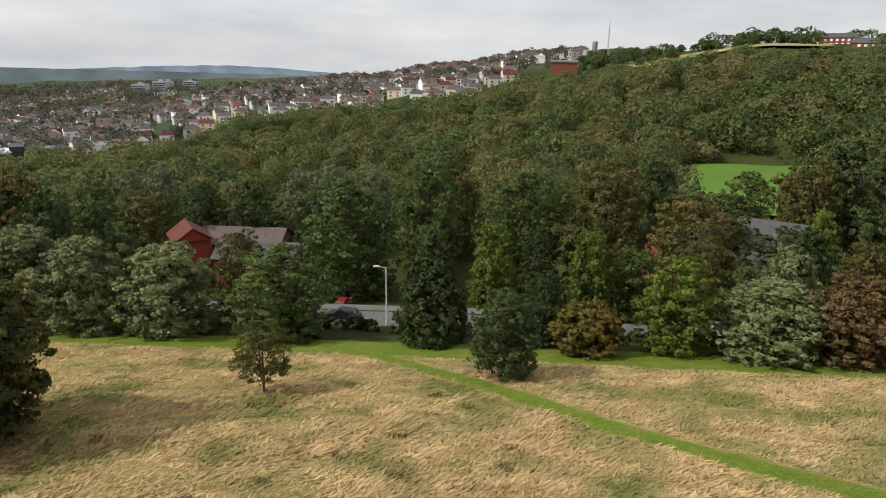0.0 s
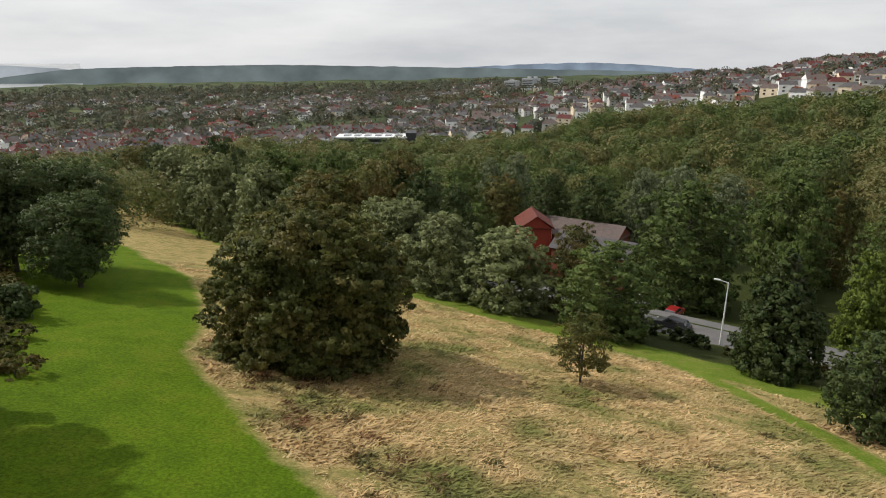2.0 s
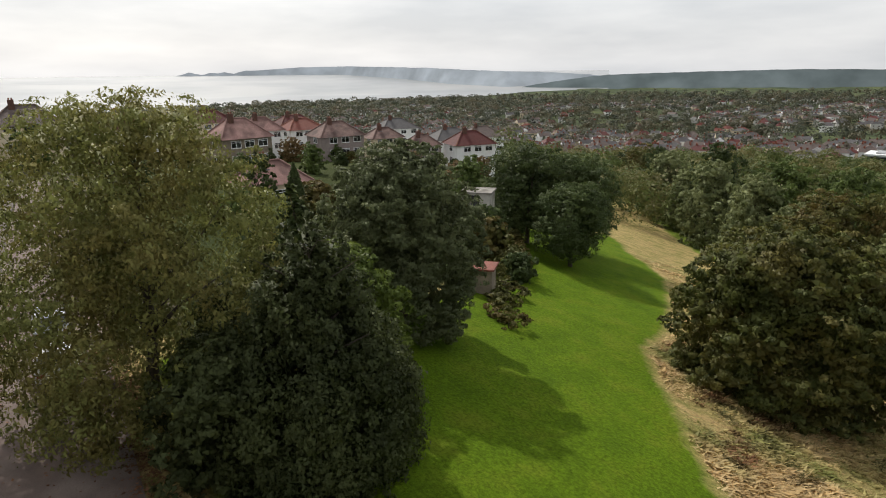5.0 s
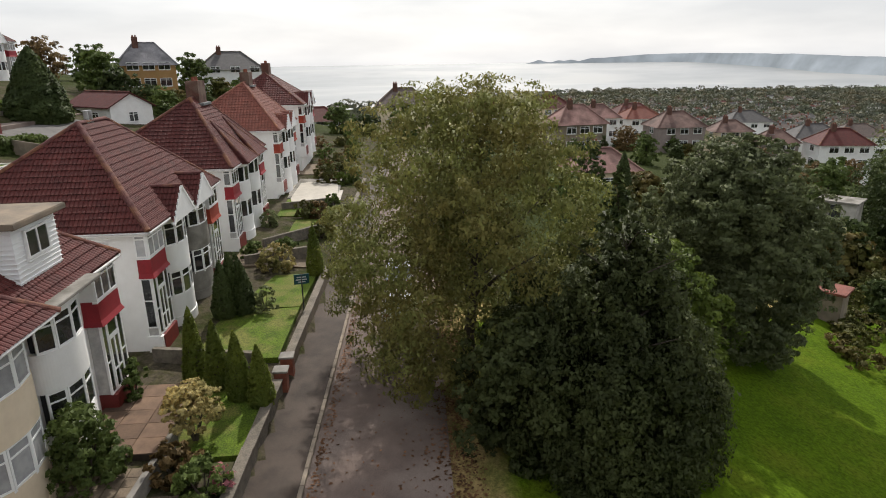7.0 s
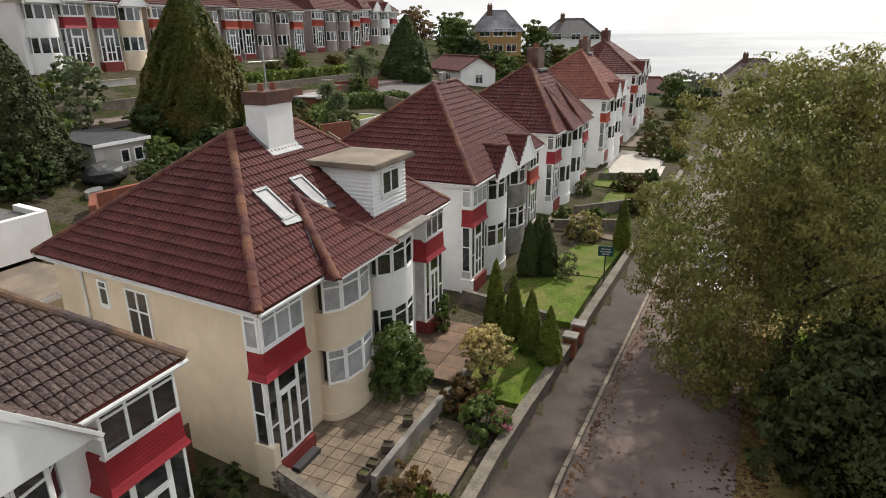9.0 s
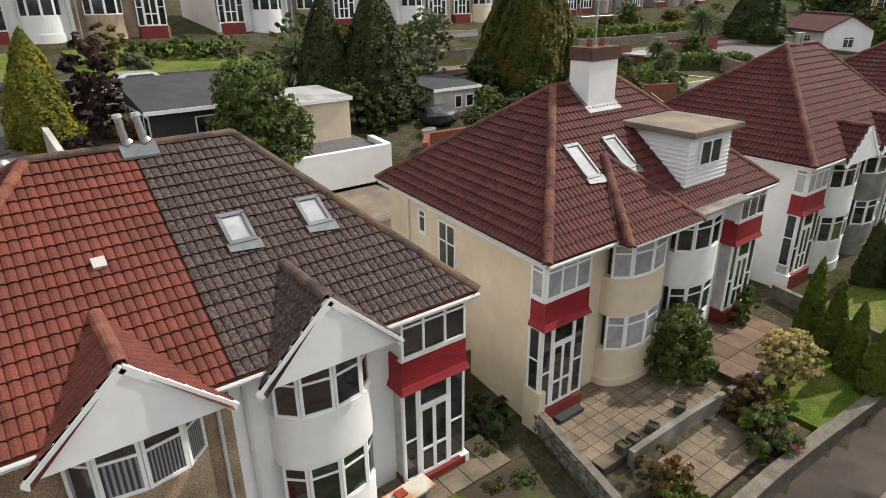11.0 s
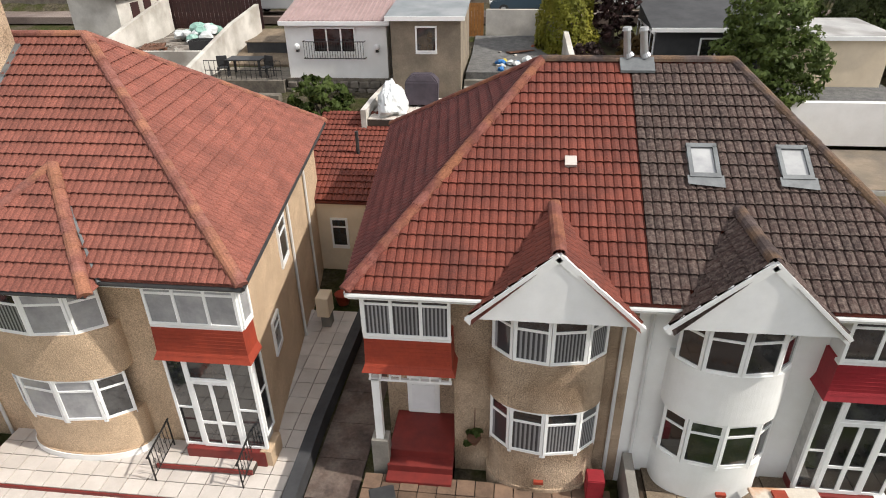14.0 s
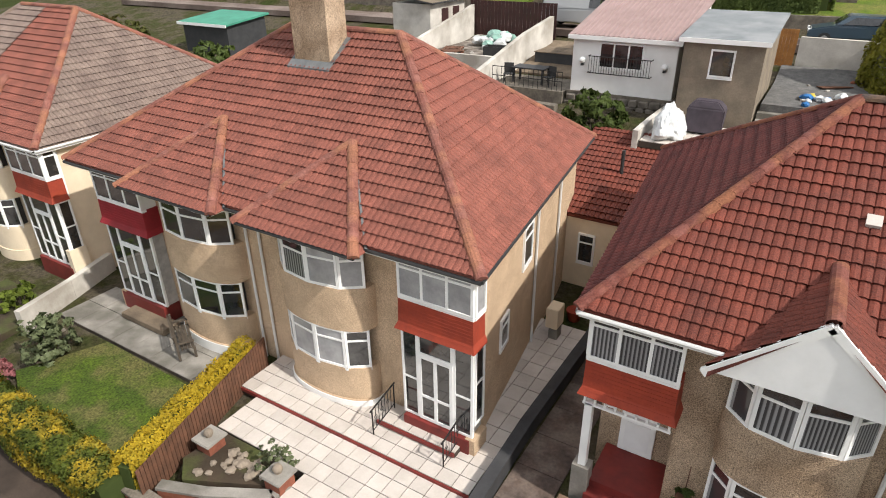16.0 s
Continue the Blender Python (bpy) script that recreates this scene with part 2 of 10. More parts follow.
# far ground: bearing, then heights at the distances of FAR_R
FAR_R = (110, 160, 230, 320, 420, 520, 700, 1000, 1600, 2300, 3200, 4200, 4900)
FAR_Z = {
    -40: (-2, 6, 12, 20, 26, 30, 32, 34, 36, 40, 40, 40, 40),
    10: (-20, -18, -6, 8, 22, 30, 34, 36, 38, 40, 42, 42, 42),
    30: (-24, -24, -14, 5, 26, 32, 34, 36, 38, 40, 42, 42, 42),
    42: (-24, -24, -19, 2, 26, 33, 34, 34, 36, 38, 40, 40, 40),
    54: (-25, -27, -22, -7, 9, 21, 31, 42, 44, 28, 30, 30, 30),
    61: (-25, -28, -26, -16, -4, 10, 22, 33, 34, 20, 20, 20, 20),
    68: (-25, -29, -30, -24, -15, -3, 8, 15, 12, 0, 0, 0, 0),
    76: (-26, -30, -33, -31, -26, -16, -8, -4, -10, -20, -30, -50, -60),
    85: (-26, -31, -35, -37, -36, -30, -20, -18, -30, -45, -50, -60, -70),
    95: (-26, -33, -38, -41, -43, -44, -40, -36, -45, -55, -62, -80, -80),
    106: (-25, -34, -39, -43, -46, -48, -50, -52, -60, -68, -75, -80, -80),
    120: (-22, -30, -36, -42, -46, -50, -54, -58, -66, -74, -80, -85, -85),
    131: (-17, -25, -34, -40, -45, -50, -55, -60, -70, -78, -84, -95, -95),
    143: (-6, -12, -24, -32, -40, -46, -54, -62, -74, -86, -95, -95, -95),
    158: (-4, -8, -16, -25, -34, -42, -52, -63, -76, -90, -98, -98, -98),
    172: (-3, -7, -14, -24, -34, -44, -56, -68, -82, -95, -98, -98, -98),
    184: (0, -2, -10, -22, -35, -46, -60, -75, -92, -98, -98, -98, -98),
    196: (7, 8, 4, -12, -28, -42, -60, -80, -96, -98, -98, -98, -98),
    212: (11, 13, 15, 15, 12, 8, 0, -10, -20, -30, -40, -40, -40),
    240: (14, 18, 24, 34, 44, 44, 44, 44, 44, 44, 44, 44, 44),
    290: (14, 18, 24, 34, 42, 44, 44, 44, 44, 44, 44, 44, 44),
    320: (-2, 6, 12, 20, 26, 30, 32, 34, 36, 40, 40, 40, 40),
}
FAR_AZ = sorted(FAR_Z)
SEA = -88.0


def far_ground(x, y):
    az = math.degrees(math.atan2(y, x)) % 360
    if az > 320:
        az -= 360
    r = math.hypot(x, y)
    i = max(k for k in range(len(FAR_AZ)) if FAR_AZ[k] <= az)
    j = min(i + 1, len(FAR_AZ) - 1)
    t = 0 if i == j else (az - FAR_AZ[i]) / (FAR_AZ[j] - FAR_AZ[i])
    t = t * t * (3 - 2 * t)

    def z_at(row):
        return float(np.interp(r, FAR_R, row))
    return lerp(z_at(FAR_Z[FAR_AZ[i]]), z_at(FAR_Z[FAR_AZ[j]]), t)


def road_mid(x):
    """The street's centre line, which turns slightly towards the park as it runs downhill."""
    return 0.0 + 0.052 * (-x - 16) if x < -16 else 0.0


def street_z(x):
    return -1.2


def near_ground(x, y):
    m = road_mid(x)
    park = -1.5 - 0.25 * max(0.0, (x * math.cos(FALL) + y * math.sin(FALL) - 4.0))
    if y > m + 3.2:
        return lerp(street_z(x), park, smooth(m + 3.2, m + 6.0, y))
    if y > m - 5.2:
        return street_z(x) - 0.05
    if y > -9.0:
        return lerp(-0.4, -0.7, smooth(-9.0, m - 5.4, y))
    return float(np.interp(-y, (9, 10, 20, 22, 24, 26, 28, 33, 36, 40.5, 41.5, 50, 60, 80), (-0.4, -0.35, -0.3, 0.3, 2.2, 3.9, 4.5, 5.5, 6.0, 6.6, 7.6, 9.4, 10.5, 12)))


def ground(x, y):
    r = math.hypot(x, y)
    if r < 80:
        return near_ground(x, y)
    if r > 130:
        return far_ground(x, y)
    return lerp(near_ground(x, y), far_ground(x, y), smooth(80, 130, r))


def mesh_ob(name, verts, faces, material, parent=None, smooth_shade=False):
    me = bpy.data.meshes.new(name)
    me.from_pydata([tuple(v) for v in verts], [], faces)
    me.update()
    me.materials.append(material)
    if smooth_shade:
        me.polygons.foreach_set("use_smooth", [True] * len(me.polygons))
    ob = new(name, me)
    if parent is not None:
        ob.parent = parent
    return ob


def attribute(ob, name, values):
    layer = ob.data.attributes.new(name, "FLOAT", "POINT")
    layer.data.foreach_set("value", np.asarray(values, dtype=np.float32))


def inside(poly, x, y):
    """Signed distance to a polygon, positive inside."""
    best, hit = 1e9, False
    for (ax, ay), (bx, by) in zip(poly, poly[1:] + poly[:1]):
        dx, dy = bx - ax, by - ay
        t = max(0.0, min(1.0, ((x - ax) * dx + (y - ay) * dy) / (dx * dx + dy * dy)))
        best = min(best, math.hypot(x - ax - t * dx, y - ay - t * dy))
        if (ay > y) != (by > y) and x < ax + (y - ay) / (by - ay) * dx:
            hit = not hit
    return best if hit else -best


def along(line, x, y):
    """Distance to an open line."""
    best = 1e9
    for (ax, ay), (bx, by) in zip(line, line[1:]):
        dx, dy = bx - ax, by - ay
        t = max(0.0, min(1.0, ((x - ax) * dx + (y - ay) * dy) / (dx * dx + dy * dy)))
        best = min(best, math.hypot(x - ax - t * dx, y - ay - t * dy))
    return best


LAWN = [(14, 3), (4, 10), (-5, 17), (-11.6, 22), (-20, 30), (-24.6, 34.7), (-26.8, 40.3), (-33, 50), (-41, 61), (-52, 70), (-66, 84), (-76, 92), (-72, 72), (-57, 50), (-36, 29), (-33, 16), (-31, 4)]
EDGE = [(110, -2), (80, 14), (52, 31), (34, 42), (16, 53.5), (0, 63), (-16.5, 73), (-40, 94), (-68, 119), (-120, 168), (-172, 219)]
MOWN = [(40, 0), (31, 9), (27.5, 14.4), (24.5, 20), (21.5, 28), (18.4, 38), (15.5, 46), (11, 55.5)]
MEADOW = [(60, 3), (14, 3), (-11, 22), (-26, 39), (-41, 61), (-66, 84), (-78, 100), (-110, 140), (-172, 219), (-120, 168), (-68, 119), (-16.5, 73), (16, 53.5), (52, 31), (80, 14)]
CROSS = [(-34, 84), (-46, 78), (-60, 80)]


def build_ground():
    rr = [0.0]
    r = 1.0
    while r < 4950:
        rr.append(r)
        r += 0.8 if r < 50 else (1.6 if r < 110 else r * 0.035)
    rr.append(4950)
    n = 300
    verts, lawn, dry, path, town, yard = [], [], [], [], [], []
    for r in rr:
        for k in range(n):
            a = 2 * math.pi * k / n
            x, y = r * math.cos(a), r * math.sin(a)
            z = ground(x, y)
            if 110 > r and y > 4:
                z += 0.12 * noise.noise((x * 0.22, y * 0.22, 0)) + 0.05 * noise.noise((x * 0.9, y * 0.9, 3))
            if r > 200:
                z += 0.008 * r ** 0.9 * noise.noise((x * 0.006, y * 0.006, 7)) if z > SEA + 4 else 0
            verts.append((x, y, z))
            near = r < 300 and y > 0
            lw = inside(LAWN, x, y) if near else -50
            lawn.append(max(0.0, min(1.0, 0.5 + lw * 0.5)))
            md = inside(MEADOW, x, y) if near else -50
            dry.append(max(0.0, min(1.0, 0.5 + (max(md, min(lw, 3.0)) + 2.0) * 0.5)))
            d = min(along(MOWN, x, y) - 1.0, along(EDGE, x, y) - 3.2, along(CROSS, x, y) - 0.3) if near else 50
            path.append(max(0.0, min(1.0, 0.5 - d * 0.9)))
            town.append(smooth(400, 700, r))
            yard.append(smooth(0.0, 3.0, road_mid(x) + 7.5 - y) * (1 - smooth(90, 140, r)))
    faces = []
    for i in range(len(rr) - 1):
        for k in range(n):
            k2 = (k + 1) % n
            if i == 0:
                faces.append((0, n + k, n + k2))
            else:
                faces.append((i * n + k, (i + 1) * n + k, (i + 1) * n + k2, i * n + k2))
    ob = mesh_ob("ground", verts, faces, M["land"], smooth_shade=True)
    for name, values in (("lawn", lawn), ("dry", dry), ("mown", path), ("town", town), ("yard", yard)):
        attribute(ob, name, values)
    return tagged(ob, "sloping park of mown lawn and dry grass meadow", "ground", kind="structure")


def land_material():
    m = bpy.data.materials.new("grassland")
    m.use_nodes = True
    n, l = m.node_tree.nodes, m.node_tree.links
    p = n["Principled BSDF"]
    p.inputs["Roughness"].default_value, p.inputs["Specular IOR Level"].default_value = 0.95, 0.05
    geo = n.new("ShaderNodeNewGeometry")

    def tex(scale, detail=5.0, rough=0.6, squash=None):
        t = n.new("ShaderNodeTexNoise")
        t.inputs["Scale"].default_value, t.inputs["Detail"].default_value, t.inputs["Roughness"].default_value = scale, detail, rough
        if squash:
            mp = n.new("ShaderNodeMapping")
            mp.inputs["Scale"].default_value = squash
            l.new(geo.outputs["Position"], mp.inputs["Vector"])
            l.new(mp.outputs["Vector"], t.inputs["Vector"])
        else:
            l.new(geo.outputs["Position"], t.inputs["Vector"])
        return t.outputs["Fac"]

    def ramp(fac, *stops):
        r = n.new("ShaderNodeValToRGB")
        e = r.color_ramp.elements
        e[0].position, e[0].color = stops[0][0], (*stops[0][1], 1)
        e[1].position, e[1].color = stops[-1][0], (*stops[-1][1], 1)
        for pos, col in stops[1:-1]:
            k = e.new(pos)
            k.color = (*col, 1)
        l.new(fac, r.inputs["Fac"])
        return r.outputs["Color"]

    def mix(fac, a, b, kind="MIX"):
        x = n.new("ShaderNodeMixRGB")
        x.blend_type = kind
        if isinstance(fac, float):
            x.inputs["Fac"].default_value = fac
        else:
            l.new(fac, x.inputs["Fac"])
        l.new(a, x.inputs["Color1"])
        l.new(b, x.inputs["Color2"])
        return x.outputs["Color"]

    def mask(name, wobble, amount):
        at = n.new("ShaderNodeAttribute")
        at.attribute_name = name
        a = n.new("ShaderNodeMath")
        a.operation, a.inputs[1].default_value = "MULTIPLY_ADD", amount
        l.new(wobble, a.inputs[0])
        l.new(at.outputs["Fac"], a.inputs[2])
        b = n.new("ShaderNodeMapRange")
        b.inputs["From Min"].default_value, b.inputs["From Max"].default_value = 0.3 + amount / 2, 0.7 + amount / 2
        l.new(a.outputs["Value"], b.inputs["Value"])
        return b.outputs["Result"]

    wood = ramp(tex(0.05), (0.35, (0.030, 0.040, 0.012)), (0.65, (0.055, 0.065, 0.02)))
    far = ramp(tex(0.012, 8, 0.7), (0.35, (0.035, 0.05, 0.025)), (0.5, (0.055, 0.07, 0.035)), (0.62, (0.10, 0.115, 0.05)))
    base = mix(mask("town", tex(0.01), 0.2), wood, far)
    earth = ramp(tex(0.55, 6, 0.7), (0.36, (0.040, 0.052, 0.016)), (0.47, (0.060, 0.058, 0.026)), (0.57, (0.095, 0.08, 0.058)), (0.68, (0.05, 0.045, 0.03)))
    base = mix(mask("yard", tex(0.9), 0.3), base, earth)
    dry_col = ramp(tex(0.45, 7, 0.7, (1, 1.6, 1)), (0.30, (0.105, 0.125, 0.03)), (0.44, (0.23, 0.20, 0.07)), (0.58, (0.38, 0.28, 0.125)), (0.72, (0.23, 0.145, 0.065)))
    base = mix(mask("dry", tex(0.5), 0.7), base, dry_col)
    grass = ramp(tex(0.35, 7, 0.65), (0.3, (0.062, 0.108, 0.006)), (0.5, (0.084, 0.138, 0.007)), (0.7, (0.115, 0.150, 0.012)))
    trodden = ramp(tex(0.5, 6, 0.65), (0.3, (0.10, 0.155, 0.018)), (0.5, (0.13, 0.18, 0.024)), (0.7, (0.19, 0.19, 0.045)))
    base = mix(mask("mown", tex(0.9), 0.5), base, trodden)
    base = mix(mask("lawn", tex(0.8), 0.6), base, grass)
    fine = ramp(tex(6.0, 6, 0.75), (0.32, (0.5, 0.5, 0.5)), (0.68, (1.38, 1.38, 1.38)))
    base = mix(1.0, base, fine, "MULTIPLY")
    l.new(base, p.inputs["Base Color"])
    bump = n.new("ShaderNodeBump")
    bump.inputs["Strength"].default_value, bump.inputs["Distance"].default_value = 0.8, 0.12
    l.new(tex(3.0, 8, 0.8), bump.inputs["Height"])
    l.new(bump.outputs["Normal"], p.inputs["Normal"])
    return m


M["land"] = land_material()
build_ground()

water = mat("bay_water", (0.20, 0.215, 0.22), (0.27, 0.28, 0.285), 0.004, 0.30, spec=0.35, bump=0.3, bump_scale=0.05, c=(0.34, 0.34, 0.33), cscale=0.0016)
sea_rings = [(3000 * math.cos(a), 3000 * math.sin(a), SEA) for a in np.linspace(radians(130), radians(215), 40)]
sea_rings += [(4990 * math.cos(a), 4990 * math.sin(a), 1.5) for a in np.linspace(radians(130), radians(215), 40)]
sea = mesh_ob("water", [(0, 0, SEA)] + sea_rings, [(0, k, k + 1) for k in range(1, 40)] + [(k, k + 40, k + 41, k + 1) for k in range(1, 40)], water)
tagged(sea, "pale silver sea of a wide bay under haze", "sea", kind="structure")


# ---- trees ----


def quads_ob(name, quads, material, parent=None):
    """A mesh of loose leaves, from an array of (n, corners, place + surface direction)."""
    me = bpy.data.meshes.new(name)
    n, c = quads.shape[0], quads.shape[1]
    me.vertices.add(n * c)
    me.vertices.foreach_set("co", np.ascontiguousarray(quads[:, :, :3], dtype=np.float32).ravel())
    me.loops.add(n * c)
    me.loops.foreach_set("vertex_index", np.arange(n * c, dtype=np.int32))
    me.polygons.add(n)
    me.polygons.foreach_set("loop_start", np.arange(0, n * c, c, dtype=np.int32))
    me.update(calc_edges=True)
    soft = me.attributes.new("custom_normal", "FLOAT_VECTOR", "POINT")
    soft.data.foreach_set("vector", np.ascontiguousarray(quads[:, :, 3:], dtype=np.float32).ravel())
    me.materials.append(material)
    ob = new(name, me)
    if parent is not None:
        ob.parent = parent
    return ob


def unit_rows(v):
    return v / (np.linalg.norm(v, axis=1)[:, None] + 1e-9)


def leaves(centres, normals, size, rng, droop=0.0, corners=4, spread=0.45):
    """Leaf sprays: small kites or triangles at the centres, facing roughly along the normals."""
    n = len(centres)
    base = unit_rows(np.asarray(normals, dtype=float))
    nrm = unit_rows(base + rng.normal(0, spread, (n, 3)))
    side = unit_rows(np.cross(nrm, rng.normal(0, 1, (n, 3))))
    up = np.cross(nrm, side)
    s = size * rng.uniform(0.6, 1.4, (n, 1))
    up[:, 2] -= droop
    if corners == 4:
        out = np.stack([centres - up * s * 0.6, centres + side * s * 0.42, centres + up * s * 0.7, centres - side * s * 0.42], 1)
    else:
        out = np.stack([centres - up * s * 0.5 - side * s * 0.5, centres - up * s * 0.4 + side * s * 0.55, centres + up * s * 0.75], 1)
    soft = unit_rows(base + rng.normal(0, 0.34, (n, 3)))
    return np.concatenate([out, np.repeat(soft[:, None, :], corners, 1)], 2)


def crown_points(n, clumps, rng, inner=0.45, per=34):
    """Leaf places and outward directions: leaves sit in small domed tufts, and tufts on a set of overlapping uneven clumps (centre, radius triple)."""
    c = np.array([k[0] for k in clumps])
    r = np.array([k[1] for k in clumps])
    w = (r.prod(1)) ** (2 / 3)
    m = max(len(c) * 2, n // per)
    pick = rng.choice(len(c), m, p=w / w.sum())
    out = c[pick].copy()
    out[:, 2] = 0
    d = unit_rows(rng.normal(0, 1, (m, 3)) + 0.6 * unit_rows(out) + np.array([0, 0, 0.35]))
    heart = c[pick] + d * r[pick] * rng.uniform(inner, 1.02, (m, 1)) ** 0.5
    size = r[pick] * rng.uniform(0.24, 0.46, (m, 1))
    k = rng.integers(0, m, n)
    e = unit_rows(rng.normal(0, 1, (n, 3)) + 0.8 * d[k] + np.array([0, 0, 0.6]))
    place = heart[k] + e * size[k] * rng.uniform(0.1, 1.0, (n, 1)) ** 0.45 * np.array([1, 1, 0.72])
    return place, unit_rows(0.8 * e + 0.45 * d[k] + np.array([0, 0, 0.1]))


def round_clumps(height, radius, low, rng, count=26, top=1.0, wide_at=0.38):
    """Clump centres that fill a domed, uneven crown from the height low upwards."""
    out = []
    big = 1.9 / (count / 14) ** 0.42
    for k in range(count):
        v = min(0.97, ((k + rng.uniform(0.1, 0.9)) / count) ** 1.3)
        a = k * 2.39996 + rng.uniform(-0.5, 0.5)
        wide = math.sqrt(max(0.0, 1 - ((v - wide_at) / (1 - wide_at)) ** 2)) if v > wide_at else 1 - 0.28 * ((wide_at - v) / wide_at) ** 2
        size = radius * big * rng.uniform(0.20, 0.34)
        ring = max(0.0, radius * wide * (rng.uniform(0.86, 1.04) if count < 150 else rng.uniform(0.93, 1.02)) - size * 0.85)
        z = low + (height - low) * v
        out.append((np.array([ring * math.cos(a), ring * math.sin(a), min(z, height - size * 0.6)]), np.array([size, size, size * 0.82])))
    for k in range(max(3, count // 8)):
        a, ring = rng.uniform(0, 6.3), radius * rng.uniform(0, 0.35)
        out.append((np.array([ring * math.cos(a), ring * math.sin(a), lerp(low, height, rng.uniform(0.3, 0.75))]), np.array([radius * 0.4, radius * 0.4, (height - low) * 0.2])))
    return out


def cone_clumps(height, radius, low, rng, count=60):
    """Clumps over a dense pointed or bullet-shaped conifer."""
    out = []
    for k in range(count):
        u = 1 - (1 - (k + rng.uniform(0, 1)) / count) ** 0.62
        a = k * 2.39996 + rng.uniform(-0.4, 0.4)
        wide = radius * (1 - u) ** 0.72 * (0.72 + 0.28 * min(1, u * 6))
        size = 0.30 * wide + 0.07 * radius
        ring = max(0.0, wide * rng.uniform(0.9, 1.06) - size * 0.8)
        out.append((np.array([ring * math.cos(a), ring * math.sin(a), low + (height - low) * u * 0.97]), np.array([size, size, size * 1.5])))
    return out


def waves(rng, *axes):
    """A smooth uneven field over the given coordinates, about -1 to 1."""
    out = 0.0
    for k in range(6):
        out = out + np.sin(sum(a * f for a, f in zip(axes, rng.uniform(-1, 1, len(axes)) * (1.0 + 0.6 * k))) + rng.uniform(0, 6.3)) / (1 + 0.35 * k)
    return out / 2.6


def cone_points(n, height, radius, low, rng):
    """Leaf places and directions over a dense pointed conifer with an uneven face."""
    u = 1 - (1 - rng.uniform(0, 1, n)) ** 0.6
    a = rng.uniform(0, 2 * math.pi, n)
    wide = radius * (1 - u ** 1.35) ** 0.8 * (0.8 + 0.2 * np.minimum(1, u * 6))
    z = low + (height - low) * u * 0.98
    lump = waves(rng, 4 * np.cos(a), 4 * np.sin(a), z * 5 / radius) * 0.6 + waves(rng, 11 * np.cos(a), 11 * np.sin(a), z * 14 / radius) * 0.4
    r = wide * (0.90 + 0.17 * lump - 0.2 * rng.uniform(0, 1, n) ** 2)
    d = np.stack([np.cos(a), np.sin(a), 0.35 + radius / height + 0.9 * lump], 1)
    return np.stack([r * np.cos(a), r * np.sin(a), z], 1), unit_rows(d)


def dome_points(n, rad, h, rng):
    """Leaf places and directions over one far broadleaf crown of lobes, standing at the origin."""
    d = unit_rows(rng.normal(0, 1, (n, 3)) + np.array([0, 0, 0.5]))
    lump = waves(rng, 3.2 * d[:, 0], 3.2 * d[:, 1], 3.2 * d[:, 2])[:, None]
    pts = d * np.array([rad, rad, h * 0.55]) * (0.9 + 0.17 * lump + rng.uniform(-0.12, 0.04, (n, 1))) + np.array([0, 0, h * 0.5])
    return pts, unit_rows(d * np.array([1, 1, rad / (h * 0.55)]) + np.array([0, 0, 0.5]) * lump)


def limb(bm, a, b, ra, rb, sides=7):
    a, b = Vector(a), Vector(b)
    q = (b - a).to_track_quat("Z", "Y")
    rings = []
    for p, r in ((a, ra), (b, rb)):
        rings.append([bm.verts.new(p + q @ Vector((r * math.cos(2 * math.pi * k / sides), r * math.sin(2 * math.pi * k / sides), 0))) for k in range(sides)])
    for k in range(sides):
        bm.faces.new((rings[0][k], rings[0][(k + 1) % sides], rings[1][(k + 1) % sides], rings[1][k]))
    bm.faces.new(rings[1])


def trunk_mesh(height, low, radius, rng, stems=1):
    bm = bmesh.new()
    for s in range(stems):
        lean = Vector((rng.uniform(-0.06, 0.06), rng.uniform(-0.06, 0.06), 0)) * height * (2 if stems > 1 else 1)
        off = Vector((rng.uniform(-0.4, 0.4), rng.uniform(-0.4, 0.4), 0)) if stems > 1 else Vector((0, 0, 0))
        base_r = height * 0.024 / math.sqrt(stems)
        last, lr = off + Vector((0, 0, -0.8)), base_r * 1.5
        steps = 6
        for k in range(1, steps + 1):
            u = k / steps
            here = off + lean * u + Vector((rng.uniform(-0.1, 0.1), rng.uniform(-0.1, 0.1), height * 0.82 * u))
            r = base_r * (1 - 0.85 * u)
            limb(bm, last, here, lr, r)
            if u > 0.25:
                for j in range(4):
                    a = rng.uniform(0, 2 * math.pi)
                    reach = radius * rng.uniform(0.45, 0.8) * (1 - 0.5 * u)
                    mid = here + Vector((reach * 0.5 * math.cos(a), reach * 0.5 * math.sin(a), reach * 0.45))
                    tip = here + Vector((reach * math.cos(a + 0.2), reach * math.sin(a + 0.2), reach * rng.uniform(0.4, 0.9)))
                    limb(bm, here, mid, r * 0.6, r * 0.3, 5)
                    limb(bm, mid, tip, r * 0.3, r * 0.08, 4)
            last, lr = here, r
    return bm


def part(name, bm, material, parent, label=""):
    me = bpy.data.meshes.new(name)
    bm.to_mesh(me)
    bm.free()
    me.materials.append(material)
    ob = new(name, me)
    if parent is not None:
        ob.parent = parent
    if label:
        ob["label"] = label
    return ob


